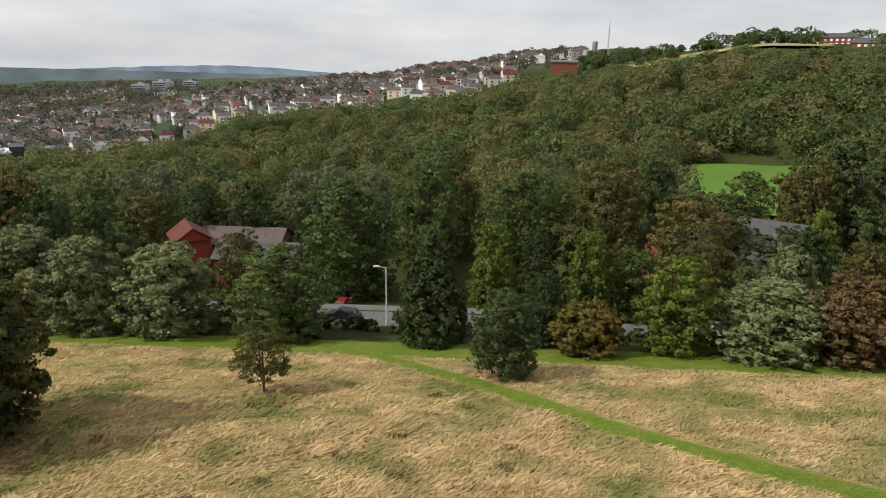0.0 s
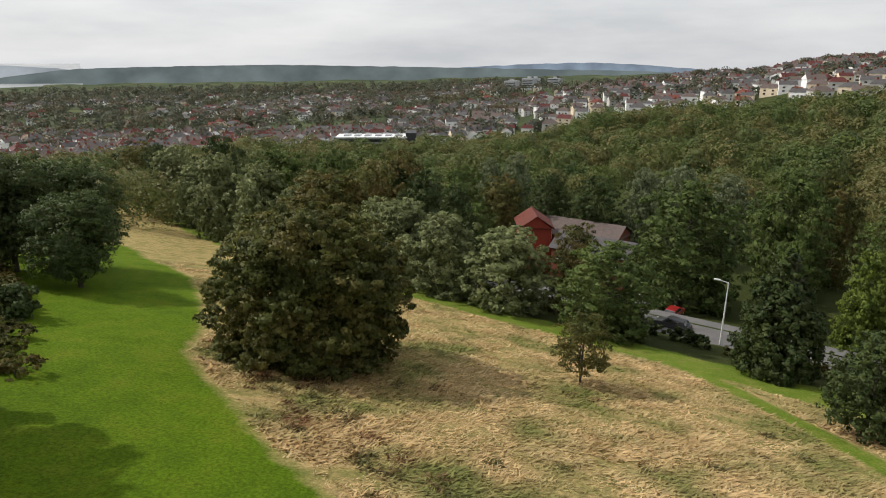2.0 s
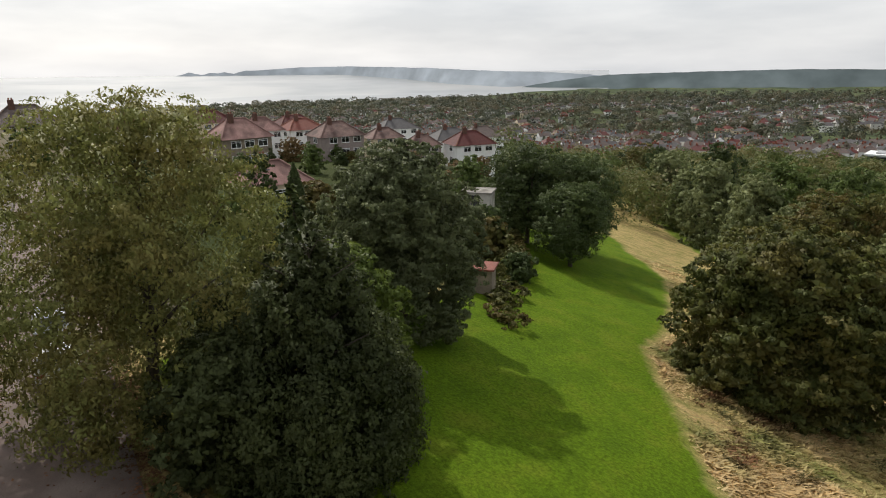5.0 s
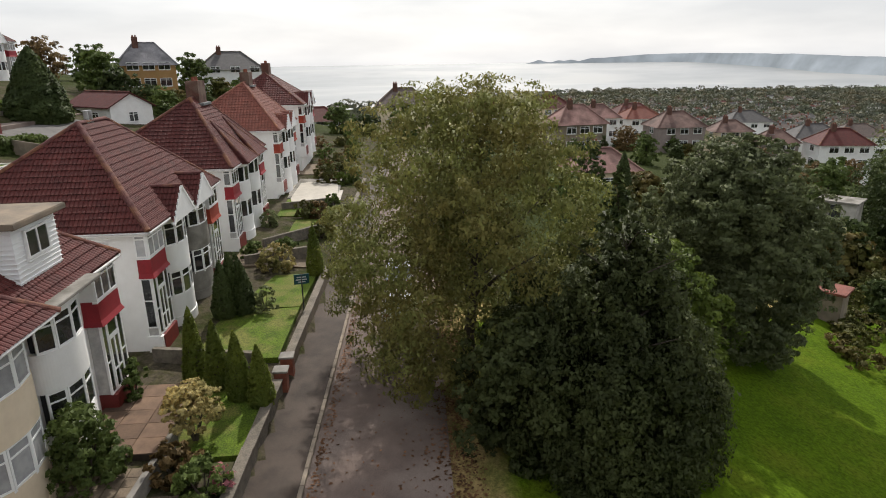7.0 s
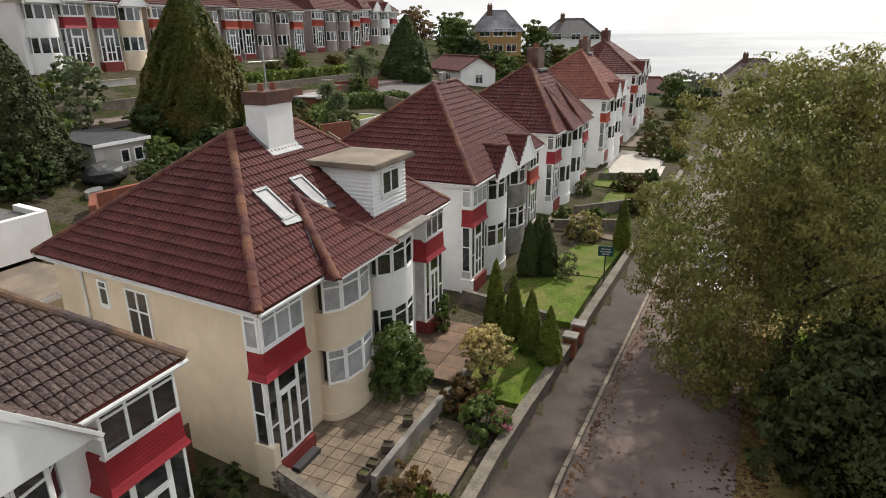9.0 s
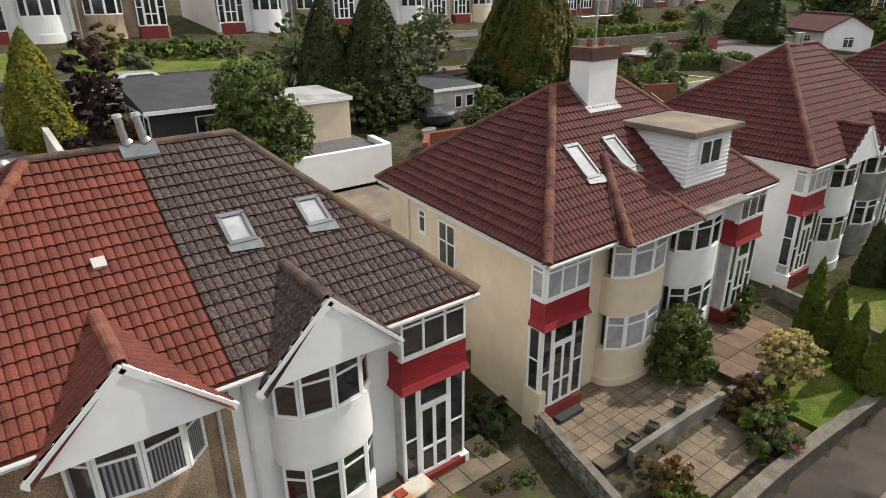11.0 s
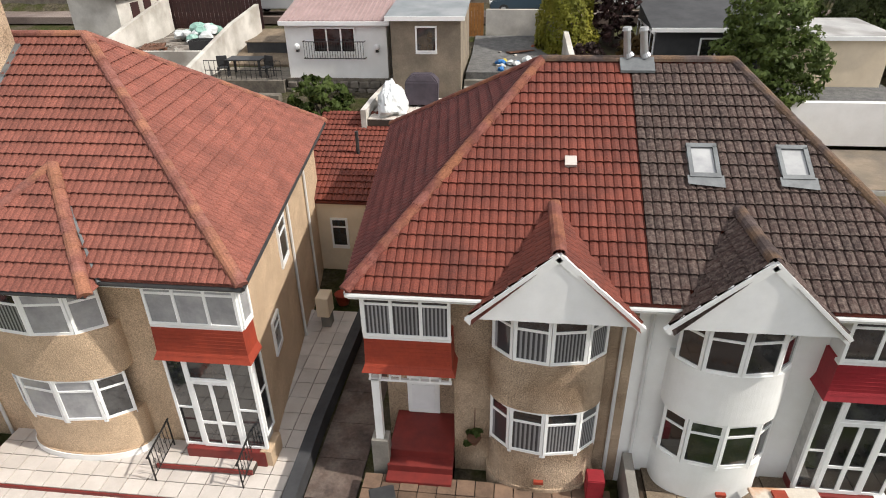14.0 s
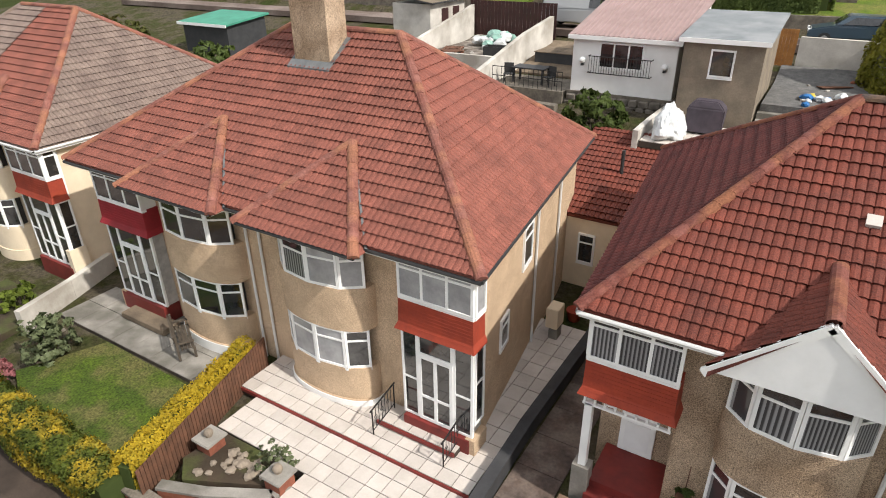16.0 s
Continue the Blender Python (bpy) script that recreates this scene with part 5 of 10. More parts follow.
def semi(name, base, halves, width, ridge, depth, label, turn=0.0, coarse=False, singles=None, group="houses along the street"):
    """A pair of semi-detached houses. base: the foot of the party wall's front; width: eave ends (-x, +x); ridge: y, z, x0, x1."""
    top = new(name)
    top.matrix_world = Matrix.Translation(base) @ Matrix.Rotation(turn, 4, "Z")
    top.empty_display_size = 0.5
    ry, rz, r0, r1 = ridge
    x0, x1 = width
    y1 = -depth - 0.45
    slope = (rz - Z_EAVE) / (Y_EAVE - ry)
    for s in (1, -1):
        half_house(top, s, halves[s], depth, coarse)
    e = [Vector(p) for p in ((x0, Y_EAVE, Z_EAVE), (x1, Y_EAVE, Z_EAVE), (x1 + halves[1].get("skew", 0.0), y1, Z_EAVE), (x0 + halves[-1].get("skew", 0.0), y1, Z_EAVE), (r0, ry, rz), (r1, ry, rz))]
    lower = [v - Vector((0, 0, 0.12)) for v in e[:4]]
    bm = bmesh.new()
    v = [bm.verts.new(p) for p in e] + [bm.verts.new(p) for p in lower]
    for f in ((1, 0, 4, 5), (2, 1, 5), (3, 2, 5, 4), (0, 3, 4), (0, 1, 7, 6), (1, 2, 8, 7), (2, 3, 9, 8), (3, 0, 6, 9), (6, 7, 8, 9)):
        bm.faces.new([v[k] for k in f])
    roof = part("roof", bm, M["tile_" + halves[1]["tile"]], top, "hipped roof of interlocking concrete tiles")
    tests = {s: bay_roof(top, roof, s, halves[s], slope, coarse) for s in (1, -1)}

    def cut(p):
        return tests[1](p) or tests[-1](p)
    w = 0.60 if coarse else 0.38
    tp, tm = M["tile_" + halves[1]["tile"]], M["tile_" + halves[-1]["tile"]]
    n1 = singles or 0
    if halves[1]["tile"] == halves[-1]["tile"]:
        tile_slope(roof, "front", (e[1], e[0], e[4], e[5]), tp, w, 0.345, cut, n1, (lambda o: True) if n1 else None)
    else:
        m0, m1 = Vector((0, Y_EAVE, Z_EAVE)), Vector((0, ry, rz))
        tile_slope(roof, "front", (e[1], m0, m1, e[5]), tp, w, 0.345, cut, n1 // 2, (lambda o: True) if n1 else None)
        tile_slope(roof, "front", (m0, e[0], e[4], m1), tm, w, 0.345, cut, n1 // 2, (lambda o: True) if n1 else None)
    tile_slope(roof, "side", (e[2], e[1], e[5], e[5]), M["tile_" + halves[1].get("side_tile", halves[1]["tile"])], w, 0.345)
    tile_slope(roof, "side", (e[0], e[3], e[4], e[4]), M["tile_" + halves[-1].get("side_tile", halves[-1]["tile"])], w, 0.345)
    tile_slope(roof, "back", (e[3], e[2], e[5], e[4]), tp, 0.6, 0.345)
    rp, rm = M["ridge_" + halves[1].get("ridge", halves[1]["tile"])], M["ridge_" + halves[-1].get("ridge", halves[-1]["tile"])]
    ridge_line(roof, e[1], e[5], rp)
    ridge_line(roof, e[0], e[4], rm)
    ridge_line(roof, e[2], e[5], rp)
    ridge_line(roof, e[3], e[4], rm)
    ridge_line(roof, e[4], e[5], rm)
    for a, b in ((e[0], e[1]), (e[1], e[2]), (e[3], e[0])):
        gutter(top, a + Vector((0, 0.03 if a.y == b.y else 0, -0.08)), b + Vector((0, 0.03 if a.y == b.y else 0, -0.08)), halves[1].get("gutter", "gutter"))
    bm = bmesh.new()
    prism(bm, [(x0 + 0.03, Y_EAVE - 0.02), (x0 + 0.03 + halves[-1].get("skew", 0.0), y1 + 0.05), (x1 - 0.03 + halves[1].get("skew", 0.0), y1 + 0.05), (x1 - 0.03, Y_EAVE - 0.02)], Z_EAVE - 0.2, Z_EAVE - 0.13)
    part("soffit", bm, M["upvc"], top)
    return tagged(top, label, "house", group), roof, slope


M["red_step"] = mat("dark_red_paint", (0.20, 0.03, 0.025), (0.14, 0.025, 0.022), 2.0, 0.5, fine=0.2, bump_scale=12)


def base_half(**kw):
    h = dict(wall="pebbledash", out=5.85, bay=1.87, bay_half=1.25, oriel=(3.9, 5.85), panel="orange_panel", tile="red", bay_glass="blind", oriel_glass="blind")
    h.update(kw)
    return h


GZ = -0.2
# the pair straight across the street: one brown pebbledashed half, one white half
h0, h0_roof, h0_slope = semi("semi_detached_house", (-2.8, -11.1, GZ), {
    # shaded side slope of the red half: its shade is painted as maroon tiles
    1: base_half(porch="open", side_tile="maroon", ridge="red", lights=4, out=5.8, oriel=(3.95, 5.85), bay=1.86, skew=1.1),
    -1: base_half(wall="render_white", tile="brown", panel="red_panel", bay=1.95, bay_half=1.2, oriel=(3.85, 5.8), bay_glass="pane", oriel_glass="pane", out=5.75, side_windows=((-6.5, -5.6, 3.6, 4.8, 1),)),
}, (-6.05, 6.1), (-5.0, 9.05, -2.45, 2.15), 10.0, "pair of semis with half red, half brown roof", singles=300)
for lx, s in ((-1.35, 1), (-3.25, 1)):
    ly = -2.25
    n_ = Vector((0, h0_slope, 1)).normalized()
    v_ = Vector((0, -1, h0_slope)).normalized()
    skylight(h0_roof, Vector((lx, ly, Z_EAVE + h0_slope * (Y_EAVE - ly) + 0.03)), Vector((-1, 0, 0)), v_, n_, 0.56, 0.82, "net")
for lx, ly in ((1.5, -2.15),):
    c_ = Vector((lx, ly, Z_EAVE + h0_slope * (Y_EAVE - ly) + 0.06))
    mesh_ob("roof_vent", [c_ + Vector((a * 0.13, 0, 0)) + v_ * (b * 0.13) + n_ * d for d in (0, 0.1) for a, b in ((-1, -1), (1, -1), (1, 1), (-1, 1))], [(4, 5, 6, 7)[::-1], (0, 1, 5, 4)[::-1], (1, 2, 6, 5)[::-1], (2, 3, 7, 6)[::-1], (3, 0, 4, 7)[::-1]], M["slab_pale"], h0_roof)
c_ = Vector((4.9, -4.5, 7.3))
box_part("roof_vent", (3.92, 4.12, -5.1, -4.7, 7.2, 7.4), M["slab_pale"], h0_roof, "", 0.04)
for k, fx in enumerate((0.05, -0.35)):
    bm = bmesh.new()
    limb(bm, (fx, -4.95, 9.0), (fx + 0.1, -4.95, 9.78), 0.095, 0.088, 12)
    limb(bm, (fx + 0.1, -4.95, 9.78), (fx + 0.11, -4.95, 9.86), 0.12, 0.10, 12)
    limb(bm, (fx - 0.02, -4.95, 9.16), (fx + 0.02, -4.95, 9.24), 0.14, 0.11, 12)
    part("flue", bm, M["steel"], h0_roof, "galvanised twin flue pipe at the ridge")
fl_a, fl_b = Vector((0, -4.95, 9.12)), Vector((0, -4.52, 9.12 - 0.43 * h0_slope))
mesh_ob("flashing", [p + Vector((x, 0, e)) for e in (0.0, 0.06) for p in (fl_a, fl_b) for x in (-0.56, 0.26)], [(0, 1, 3, 2)[::-1], (4, 5, 7, 6), (2, 3, 7, 6)[::-1], (0, 2, 6, 4)[::-1], (1, 5, 7, 3)[::-1]], M["lead"], h0_roof)

# the cream pair with a box dormer, down the street
h1, h1_roof, h1_slope = semi("semi_detached_house", (-17.6, -11.1, GZ), {
    1: base_half(wall="render_cream", tile="maroon", panel="red_panel", bay=1.55, bay_half=1.4, oriel=(4.25, 6.1), out=6.0, bay_roof="hip", bay_glass="net", oriel_glass="net", base_top=1.3, skew=-0.9, side_windows=((-5.2, -4.1, 2.7, 5.1, 2), (-6.6, -6.1, 4.2, 5.1, 1)), side_pipes=(-7.4,)),
    -1: base_half(wall="render_white", tile="maroon", panel="red_panel", bay=1.75, bay_half=1.3, oriel=(4.1, 5.85), out=5.8, bay_roof="flat", bay_glass="pane", oriel_glass="pane", pipe="brick"),
}, (-6.1, 6.3), (-4.1, 9.3, -2.2, 1.3), 9.0, "cream and white semis with maroon roof and box dormer", singles=300)
dormer = new("dormer")
dormer.parent = h1
dormer.location = (0, 0, 0)
bm = bmesh.new()
box(bm, -3.35, -0.85, -3.2, 0.1, 6.0, 7.95)
dw = part("dormer_wall", bm, M["boards"], h1, "white weatherboarded box dormer")
for k in range(12):
    g = bmesh.new()
    box(g, -3.38, -0.82, -3.2, 0.13, 6.1 + k * 0.15, 6.12 + k * 0.15)
    part("board", g, M["boards"], dw)
box_part("dormer_roof", (-3.65, -0.55, -3.6, 0.4, 7.95, 8.15), M["tan_felt"], dw, "flat felt dormer roof", 0.03)
window(h1, (-2.7, 0.16), (-1.4, 0.16), 6.85, 7.75, 2, "pane", name="dormer_window")
bpy.data.objects.remove(dormer)
n_ = Vector((0, h1_slope, 1)).normalized()
v_ = Vector((0, -1, h1_slope)).normalized()
for lx in (2.6, 0.75):
    ly = -1.5
    skylight(h1_roof, Vector((lx, ly, Z_EAVE + h1_slope * (Y_EAVE - ly) + 0.03)), Vector((-1, 0, 0)), v_, n_, 0.6, 1.3, "net")
chimney(h1, -0.2, -3.6, 7.6, 10.55, 1.45, 0.9, "render_white", "old_brick", slope=h1_slope)
bm = bmesh.new()
tube(bm, [(0.3, -3.2, 9.6), (0.3, -3.2, 12.2)], 0.025, 6)
tube(bm, [(-0.5, -3.2, 11.6), (1.1, -3.2, 11.6)], 0.015, 5)
for k in range(6):
    tube(bm, [(-0.4 + k * 0.28, -3.45, 11.6), (-0.4 + k * 0.28, -2.95, 11.6)], 0.01, 4)
part("aerial", bm, M["steel"], h1, "television aerial on a pole")

# the tan pair with a salmon roof, up the street
hm1, hm1_roof, hm1_slope = semi("semi_detached_house", (13.65, -11.1, GZ), {
    1: base_half(wall="pebbledash_tan", tile="salmon", panel="red_panel", bay=2.25, bay_half=1.7, oriel=(4.6, 7.1), out=7.75, bay_roof="hip", bay_glass="pane", oriel_glass="pane", plinth=True, gutter="dark"),
    -1: base_half(wall="pebbledash_tan", tile="salmon", panel="orange_panel", bay=2.9, bay_half=1.6, oriel=(5.7, 7.85), out=7.75, bay_roof="hip", bay_glass=["pane", "blind", "net", "net"], oriel_glass="net", plinth=True, gutter="dark", skew=1.5, side_windows=((-4.3, -3.4, 3.6, 4.9, 1), (-2.2, -1.5, 2.0, 3.0, 1)), side_pipes=(-4.8, -7.6)),
}, (-8.15, 8.2), (-4.9, 9.64, -2.2, 2.3), 10.2, "pair of semis with salmon tiled roof and tan pebbledash", singles=300)
chimney(hm1, 0.35, -4.1, 7.9, 11.6, 1.45, 0.9, "pebbledash", None, 0, hm1_slope)

# further pairs along the street
h2, h2_roof, h2_slope = semi("semi_detached_house", (-32.9, -11.1, GZ), {
    1: base_half(wall="render_white", tile="maroon", panel="red_panel", bay_glass="pane", bay_half=1.25, oriel=(4.0, 5.9), bay_roof="gable", oriel_glass="net"),
    -1: base_half(wall="render_white", tile="maroon", panel="orange_panel", bay_glass="pane", bay_wall="concrete", oriel_glass="pane"),
}, (-6.1, 6.1), (-3.5, 9.85, -1.6, 1.4), 9.0, "pair of white semis with maroon roof and two white gables")
for fx in (0.4, 0.0):
    bm = bmesh.new()
    limb(bm, (fx, -3.5, 9.7), (fx + 0.05, -3.5, 10.4), 0.13, 0.12, 10)
    part("flue", bm, M["steel"], h2_roof)
h3, h3_roof, _ = semi("semi_detached_house", (-48.75, -11.1, -0.03), {
    1: base_half(wall="render_white", tile="maroon", panel="red_panel", bay_glass="pane", bay_roof="hip", oriel_glass="pane"),
    -1: base_half(wall="render_white", tile="maroon", panel="red_panel", bay_glass="pane", bay_roof="hip", oriel_glass="pane"),
}, (-6.1, 6.1), (-2.9, 10.0, -1.2, 1.1), 9.0, "pair of white semis with weathered dark red roof", coarse=True)
chimney(h3, -0.6, -2.9, 9.2, 11.2, 1.9, 0.9, "old_brick", None, 2)
h4, h4_roof, _ = semi("semi_detached_house", (-66.5, -10.65, 0.67), {
    1: base_half(wall="render_white", tile="salmon", panel="orange_panel", bay_glass="pane", bay_roof="gable", oriel_glass="pane"),
    -1: base_half(wall="render_white", tile="salmon", panel="orange_panel", bay_glass="pane", bay_roof="gable", oriel_glass="pane"),
}, (-6.1, 6.1), (-3.2, 9.9, -1.4, 1.3), 9.0, "pair of white semis with sunlit pink roof", coarse=True)
chimney(h4, -0.4, -3.2, 9.2, 10.9, 1.7, 0.9, "old_brick", None, 2)
h5, h5_roof, _ = semi("semi_detached_house", (-82.4, -10.2, 2.07), {
    1: base_half(wall="render_white", tile="maroon", panel="orange_panel", bay_glass="pane", bay_roof="gable", oriel_glass="pane"),
    -1: base_half(wall="render_white", tile="maroon", panel="red_panel", bay_glass="pane", bay_roof="gable", oriel_glass="pane"),
}, (-6.1, 6.1), (-4.3, 9.2, -1.4, 1.1), 9.0, "pair of white semis with maroon roof at the street's end", coarse=True)
chimney(h5, 0, -4.3, 8.4, 10.4, 1.6, 0.9, "old_brick", None, 2)
hm2, hm2_roof, _ = semi("semi_detached_house", (31.0, -11.1, GZ), {
    1: base_half(wall="render_cream", tile="grey", panel="orange_panel", bay_glass="pane", bay_roof="hip", oriel_glass="pane"),
    -1: base_half(wall="render_cream", tile="salmon", side_tile="grey", panel="orange_panel", bay_glass="pane", bay_roof="hip", oriel=(4.5, 7.0), out=6.9, oriel_glass="pane", gutter="dark", ridge="salmon", base_top=1.4),
}, (-7.2, 7.2), (-4.9, 9.6, -2.2, 2.2), 10.2, "pair of cream semis with a bleached grey and red roof")


# ---- street, gardens and yards ----
def thing(name, x, y, z, turn=0.0, label="", category="", group=""):
    top = new(name)
    top.empty_display_size = 0.2
    top.matrix_world = Matrix.Translation((x, y, z)) @ Matrix.Rotation(radians(turn), 4, "Z")
    return tagged(top, label, category, group)


def slab_strip(name, line_a, line_b, z_of, thick, material, label, category):
    """A flat strip between two lines of plan points."""
    verts, faces = [], []
    for (ax, ay), (bx, by) in zip(line_a, line_b):
        for x, y in ((ax, ay), (bx, by)):
            z = z_of(x, y)
            verts += [(x, y, z), (x, y, z - thick)]
    n = len(line_a)
    for k in range(n - 1):
        a, b = k * 4, k * 4 + 4
        faces += [(a, b, b + 2, a + 2), (a + 1, a + 3, b + 3, b + 1), (a, a + 1, b + 1, b), (a + 2, b + 2, b + 3, a + 3)]
    ob = mesh_ob(name, verts, faces, material)
    bm = bmesh.new()
    bm.from_mesh(ob.data)
    bmesh.ops.recalc_face_normals(bm, faces=bm.faces[:])
    bm.to_mesh(ob.data)
    bm.free()
    return tagged(ob, label, category, kind="structure")


XS = [60 - 3 * k for k in range(54)]
ROAD_Z = -1.2
slab_strip("road", [(x, road_mid(x) + 1.7) for x in XS], [(x, road_mid(x) - 3.2) for x in XS], lambda x, y: ROAD_Z + 0.03, 0.2, M["asphalt"], "narrow worn asphalt street with patches and dry leaves", "road")
slab_strip("pavement", [(x, road_mid(x) - 3.35) for x in XS], [(x, road_mid(x) - 5.1) for x in XS], lambda x, y: ROAD_Z + 0.14, 0.3, M["pavement"], "worn tarmac footway with brown stains", "pavement")
kerb_me = bpy.data.meshes.new("kerb_stone")
kb = bmesh.new()
box(kb, -0.44, 0.44, -0.075, 0.075, -0.2, 0.0)
bmesh.ops.bevel(kb, geom=kb.edges[:], offset=0.015, segments=1, affect="EDGES")
kb.to_mesh(kerb_me)
kb.free()
kerb_me.materials.append(M["kerb"])
kerb = thing("kerb", -30, -3.2, ROAD_Z, 0, "row of worn stone kerbs along the footway", "kerb")
kerb["kind"] = "structure"
for k in range(70):
    x = -8 - 0.91 * k
    o = new("kerb_stone", kerb_me)
    o.parent = kerb
    o.location = (x + 30, road_mid(x) - 3.27 + 3.2, 0.155)
    o.rotation_euler = (0, 0, -0.052 if x < -16 else 0)


def wall_run(name, pts, z_of, height, thick, material, label, cap=None, category="garden wall"):
    """A low wall along plan points with an optional coping."""
    x, y = pts[0]
    top = thing(name, x, y, z_of(x, y), 0, label, category)
    for k, ((ax, ay), (bx, by)) in enumerate(zip(pts, pts[1:])):
        d = Vector((bx - ax, by - ay, 0))
        w = Vector((-d.y, d.x, 0)).normalized() * thick / 2
        off = Vector((x, y, z_of(x, y)))
        bm = bmesh.new()
        q = []
        for p in ((ax, ay), (bx, by)):
            z = z_of(*p)
            hh = height[k] if isinstance(height, (list, tuple)) else height
            for side in (w, -w):
                for zz in (z - 0.4, z + hh):
                    q.append(bm.verts.new(Vector((p[0], p[1], zz)) + side - off))
        for f in ((0, 1, 3, 2), (4, 6, 7, 5), (0, 4, 5, 1), (2, 3, 7, 6), (1, 5, 7, 3), (0, 2, 6, 4)):
            bm.faces.new([q[i] for i in f])
        bmesh.ops.recalc_face_normals(bm, faces=bm.faces[:])
        part("wall_length", bm, M[material], top)
        if cap:
            bm = bmesh.new()
            q = []
            w2 = w * 1.35
            for p in ((ax, ay), (bx, by)):
                z = z_of(*p) + hh + 0.002
                for side in (w2, -w2):
                    for zz in (z, z + 0.08):
                        q.append(bm.verts.new(Vector((p[0], p[1], zz)) + side - off))
            for f in ((0, 1, 3, 2), (4, 6, 7, 5), (0, 4, 5, 1), (2, 3, 7, 6), (1, 5, 7, 3), (0, 2, 6, 4)):
                bm.faces.new([q[i] for i in f])
            bmesh.ops.recalc_face_normals(bm, faces=bm.faces[:])
            part("coping", bm, M[cap], top)
    return top


def flat(z):
    return lambda x, y: z


def paving(name, x0, x1, y0, y1, z, size, material, label, gap=0.012, jitter=0.004, skip=None):
    """A bed with separate slabs on it."""
    cx, cy = (x0 + x1) / 2, (y0 + y1) / 2
    nx, ny = max(1, round((x1 - x0) / size)), max(1, round((y1 - y0) / size))
    sx, sy = (x1 - x0) / nx, (y1 - y0) / ny
    bed = box_part(name, (x0 - cx, x1 - cx, y0 - cy, y1 - cy, -0.25, 0.0), M["joint"], None)
    bed.location = (cx, cy, z - 0.03)
    tagged(bed, label, "paving", kind="structure")
    me = bpy.data.meshes.new("slab")
    bm = bmesh.new()
    box(bm, -sx / 2 + gap, sx / 2 - gap, -sy / 2 + gap, sy / 2 - gap, -0.03, 0.03)
    bm.to_mesh(me)
    bm.free()
    me.materials.append(M[material])
    rnd = random.Random(int(x0 * 7 + y0 * 13))
    for i in range(nx):
        for j in range(ny):
            px, py = x0 + (i + 0.5) * sx, y0 + (j + 0.5) * sy
            if skip and skip(px, py):
                continue
            o = new("slab", me)
            o.parent = bed
            o.location = (px - cx, py - cy, 0.0 + rnd.uniform(0, jitter))
    return bed


def patch(name, poly, z_of, material, label, lift=0.05, category="lawn"):
    """A thin flat bed of turf or earth over a plan polygon."""
    bm = bmesh.new()
    f = bm.faces.new([bm.verts.new((x, y, z_of(x, y) + lift)) for x, y in poly])
    r = bmesh.ops.extrude_face_region(bm, geom=[f])
    bmesh.ops.translate(bm, vec=(0, 0, -0.5), verts=[v for v in r["geom"] if isinstance(v, bmesh.types.BMVert)])
    bmesh.ops.recalc_face_normals(bm, faces=bm.faces[:])
    ob = part(name, bm, M[material], None)
    return tagged(ob, label, category, kind="structure")


M["joint"] = mat("dark_joint", (0.075, 0.058, 0.046), (0.045, 0.037, 0.031), 2.0, 0.95, fine=0.3)
M["turf"] = mat("garden_turf", (0.062, 0.094, 0.008), (0.036, 0.060, 0.006), 1.2, 0.95, fine=2.6, bump=1.0, bump_scale=16, c=(0.10, 0.095, 0.03), cscale=0.9)
M["turf_bright"] = mat("sunny_garden_turf", (0.092, 0.140, 0.009), (0.058, 0.094, 0.007), 1.2, 0.95, fine=2.6, bump=1.0, bump_scale=16, c=(0.13, 0.135, 0.03), cscale=0.9)
M["stained"] = mat("stained_concrete", (0.125, 0.088, 0.072), (0.070, 0.052, 0.046), 1.6, 0.8, fine=0.9, bump=0.6, bump_scale=12, c=(0.165, 0.13, 0.11), cscale=1.3)
M["rubble_grey"] = mat("grey_rubble_stone", (0.21, 0.185, 0.155), (0.115, 0.10, 0.085), 3.0, 0.95, fine=0.8, bump=0.8, bump_scale=12, rand=0.45)
M["rust_stone"] = mat("rust_stained_stone", (0.62, 0.57, 0.50), (0.50, 0.44, 0.37), 2.0, 0.9, fine=0.3, c=(0.42, 0.20, 0.09), cscale=1.4)
M["soil"] = mat("garden_soil", (0.06, 0.042, 0.028), (0.04, 0.03, 0.02), 1.5, 0.95, fine=0.6, bump=1.0, bump_scale=12, c=(0.06, 0.07, 0.02), cscale=0.8)
M["gravel"] = mat("grey_gravel", (0.155, 0.15, 0.145), (0.095, 0.094, 0.093), 3.0, 0.95, fine=0.9, bump=1.0, bump_scale=18)
M["slab_red"] = mat("red_brown_paver", (0.185, 0.118, 0.080), (0.115, 0.076, 0.054), 1.4, 0.9, fine=0.4, bump_scale=20, rand=0.5)
M["slab_grey"] = mat("grey_brown_slab", (0.215, 0.165, 0.115), (0.13, 0.10, 0.072), 1.3, 0.9, fine=1.4, bump=0.3, bump_scale=25, rand=0.35)
M["leaf_flower"] = leaf_mat("cream_flower_heads", (0.50, 0.42, 0.17), (0.10, 0.11, 0.03), island=0.7)
M["leaf_privet"] = leaf_mat("green_gold_privet", (0.10, 0.13, 0.02), (0.06, 0.085, 0.016), c=(0.42, 0.32, 0.03), cscale=1.6)
M["leaf_yellow"] = leaf_mat("golden_privet", (0.50, 0.38, 0.03), (0.26, 0.22, 0.025))
M["leaf_pink"] = leaf_mat("pink_flowers", (0.42, 0.16, 0.18), (0.2, 0.12, 0.08))
M["leaf_purple"] = leaf_mat("purple_brown_leaves", (0.06, 0.032, 0.03), (0.035, 0.025, 0.022))
M["black_iron"] = mat("black_iron", (0.02, 0.02, 0.02), (0.035, 0.03, 0.028), 4.0, 0.5, metal=0.4)
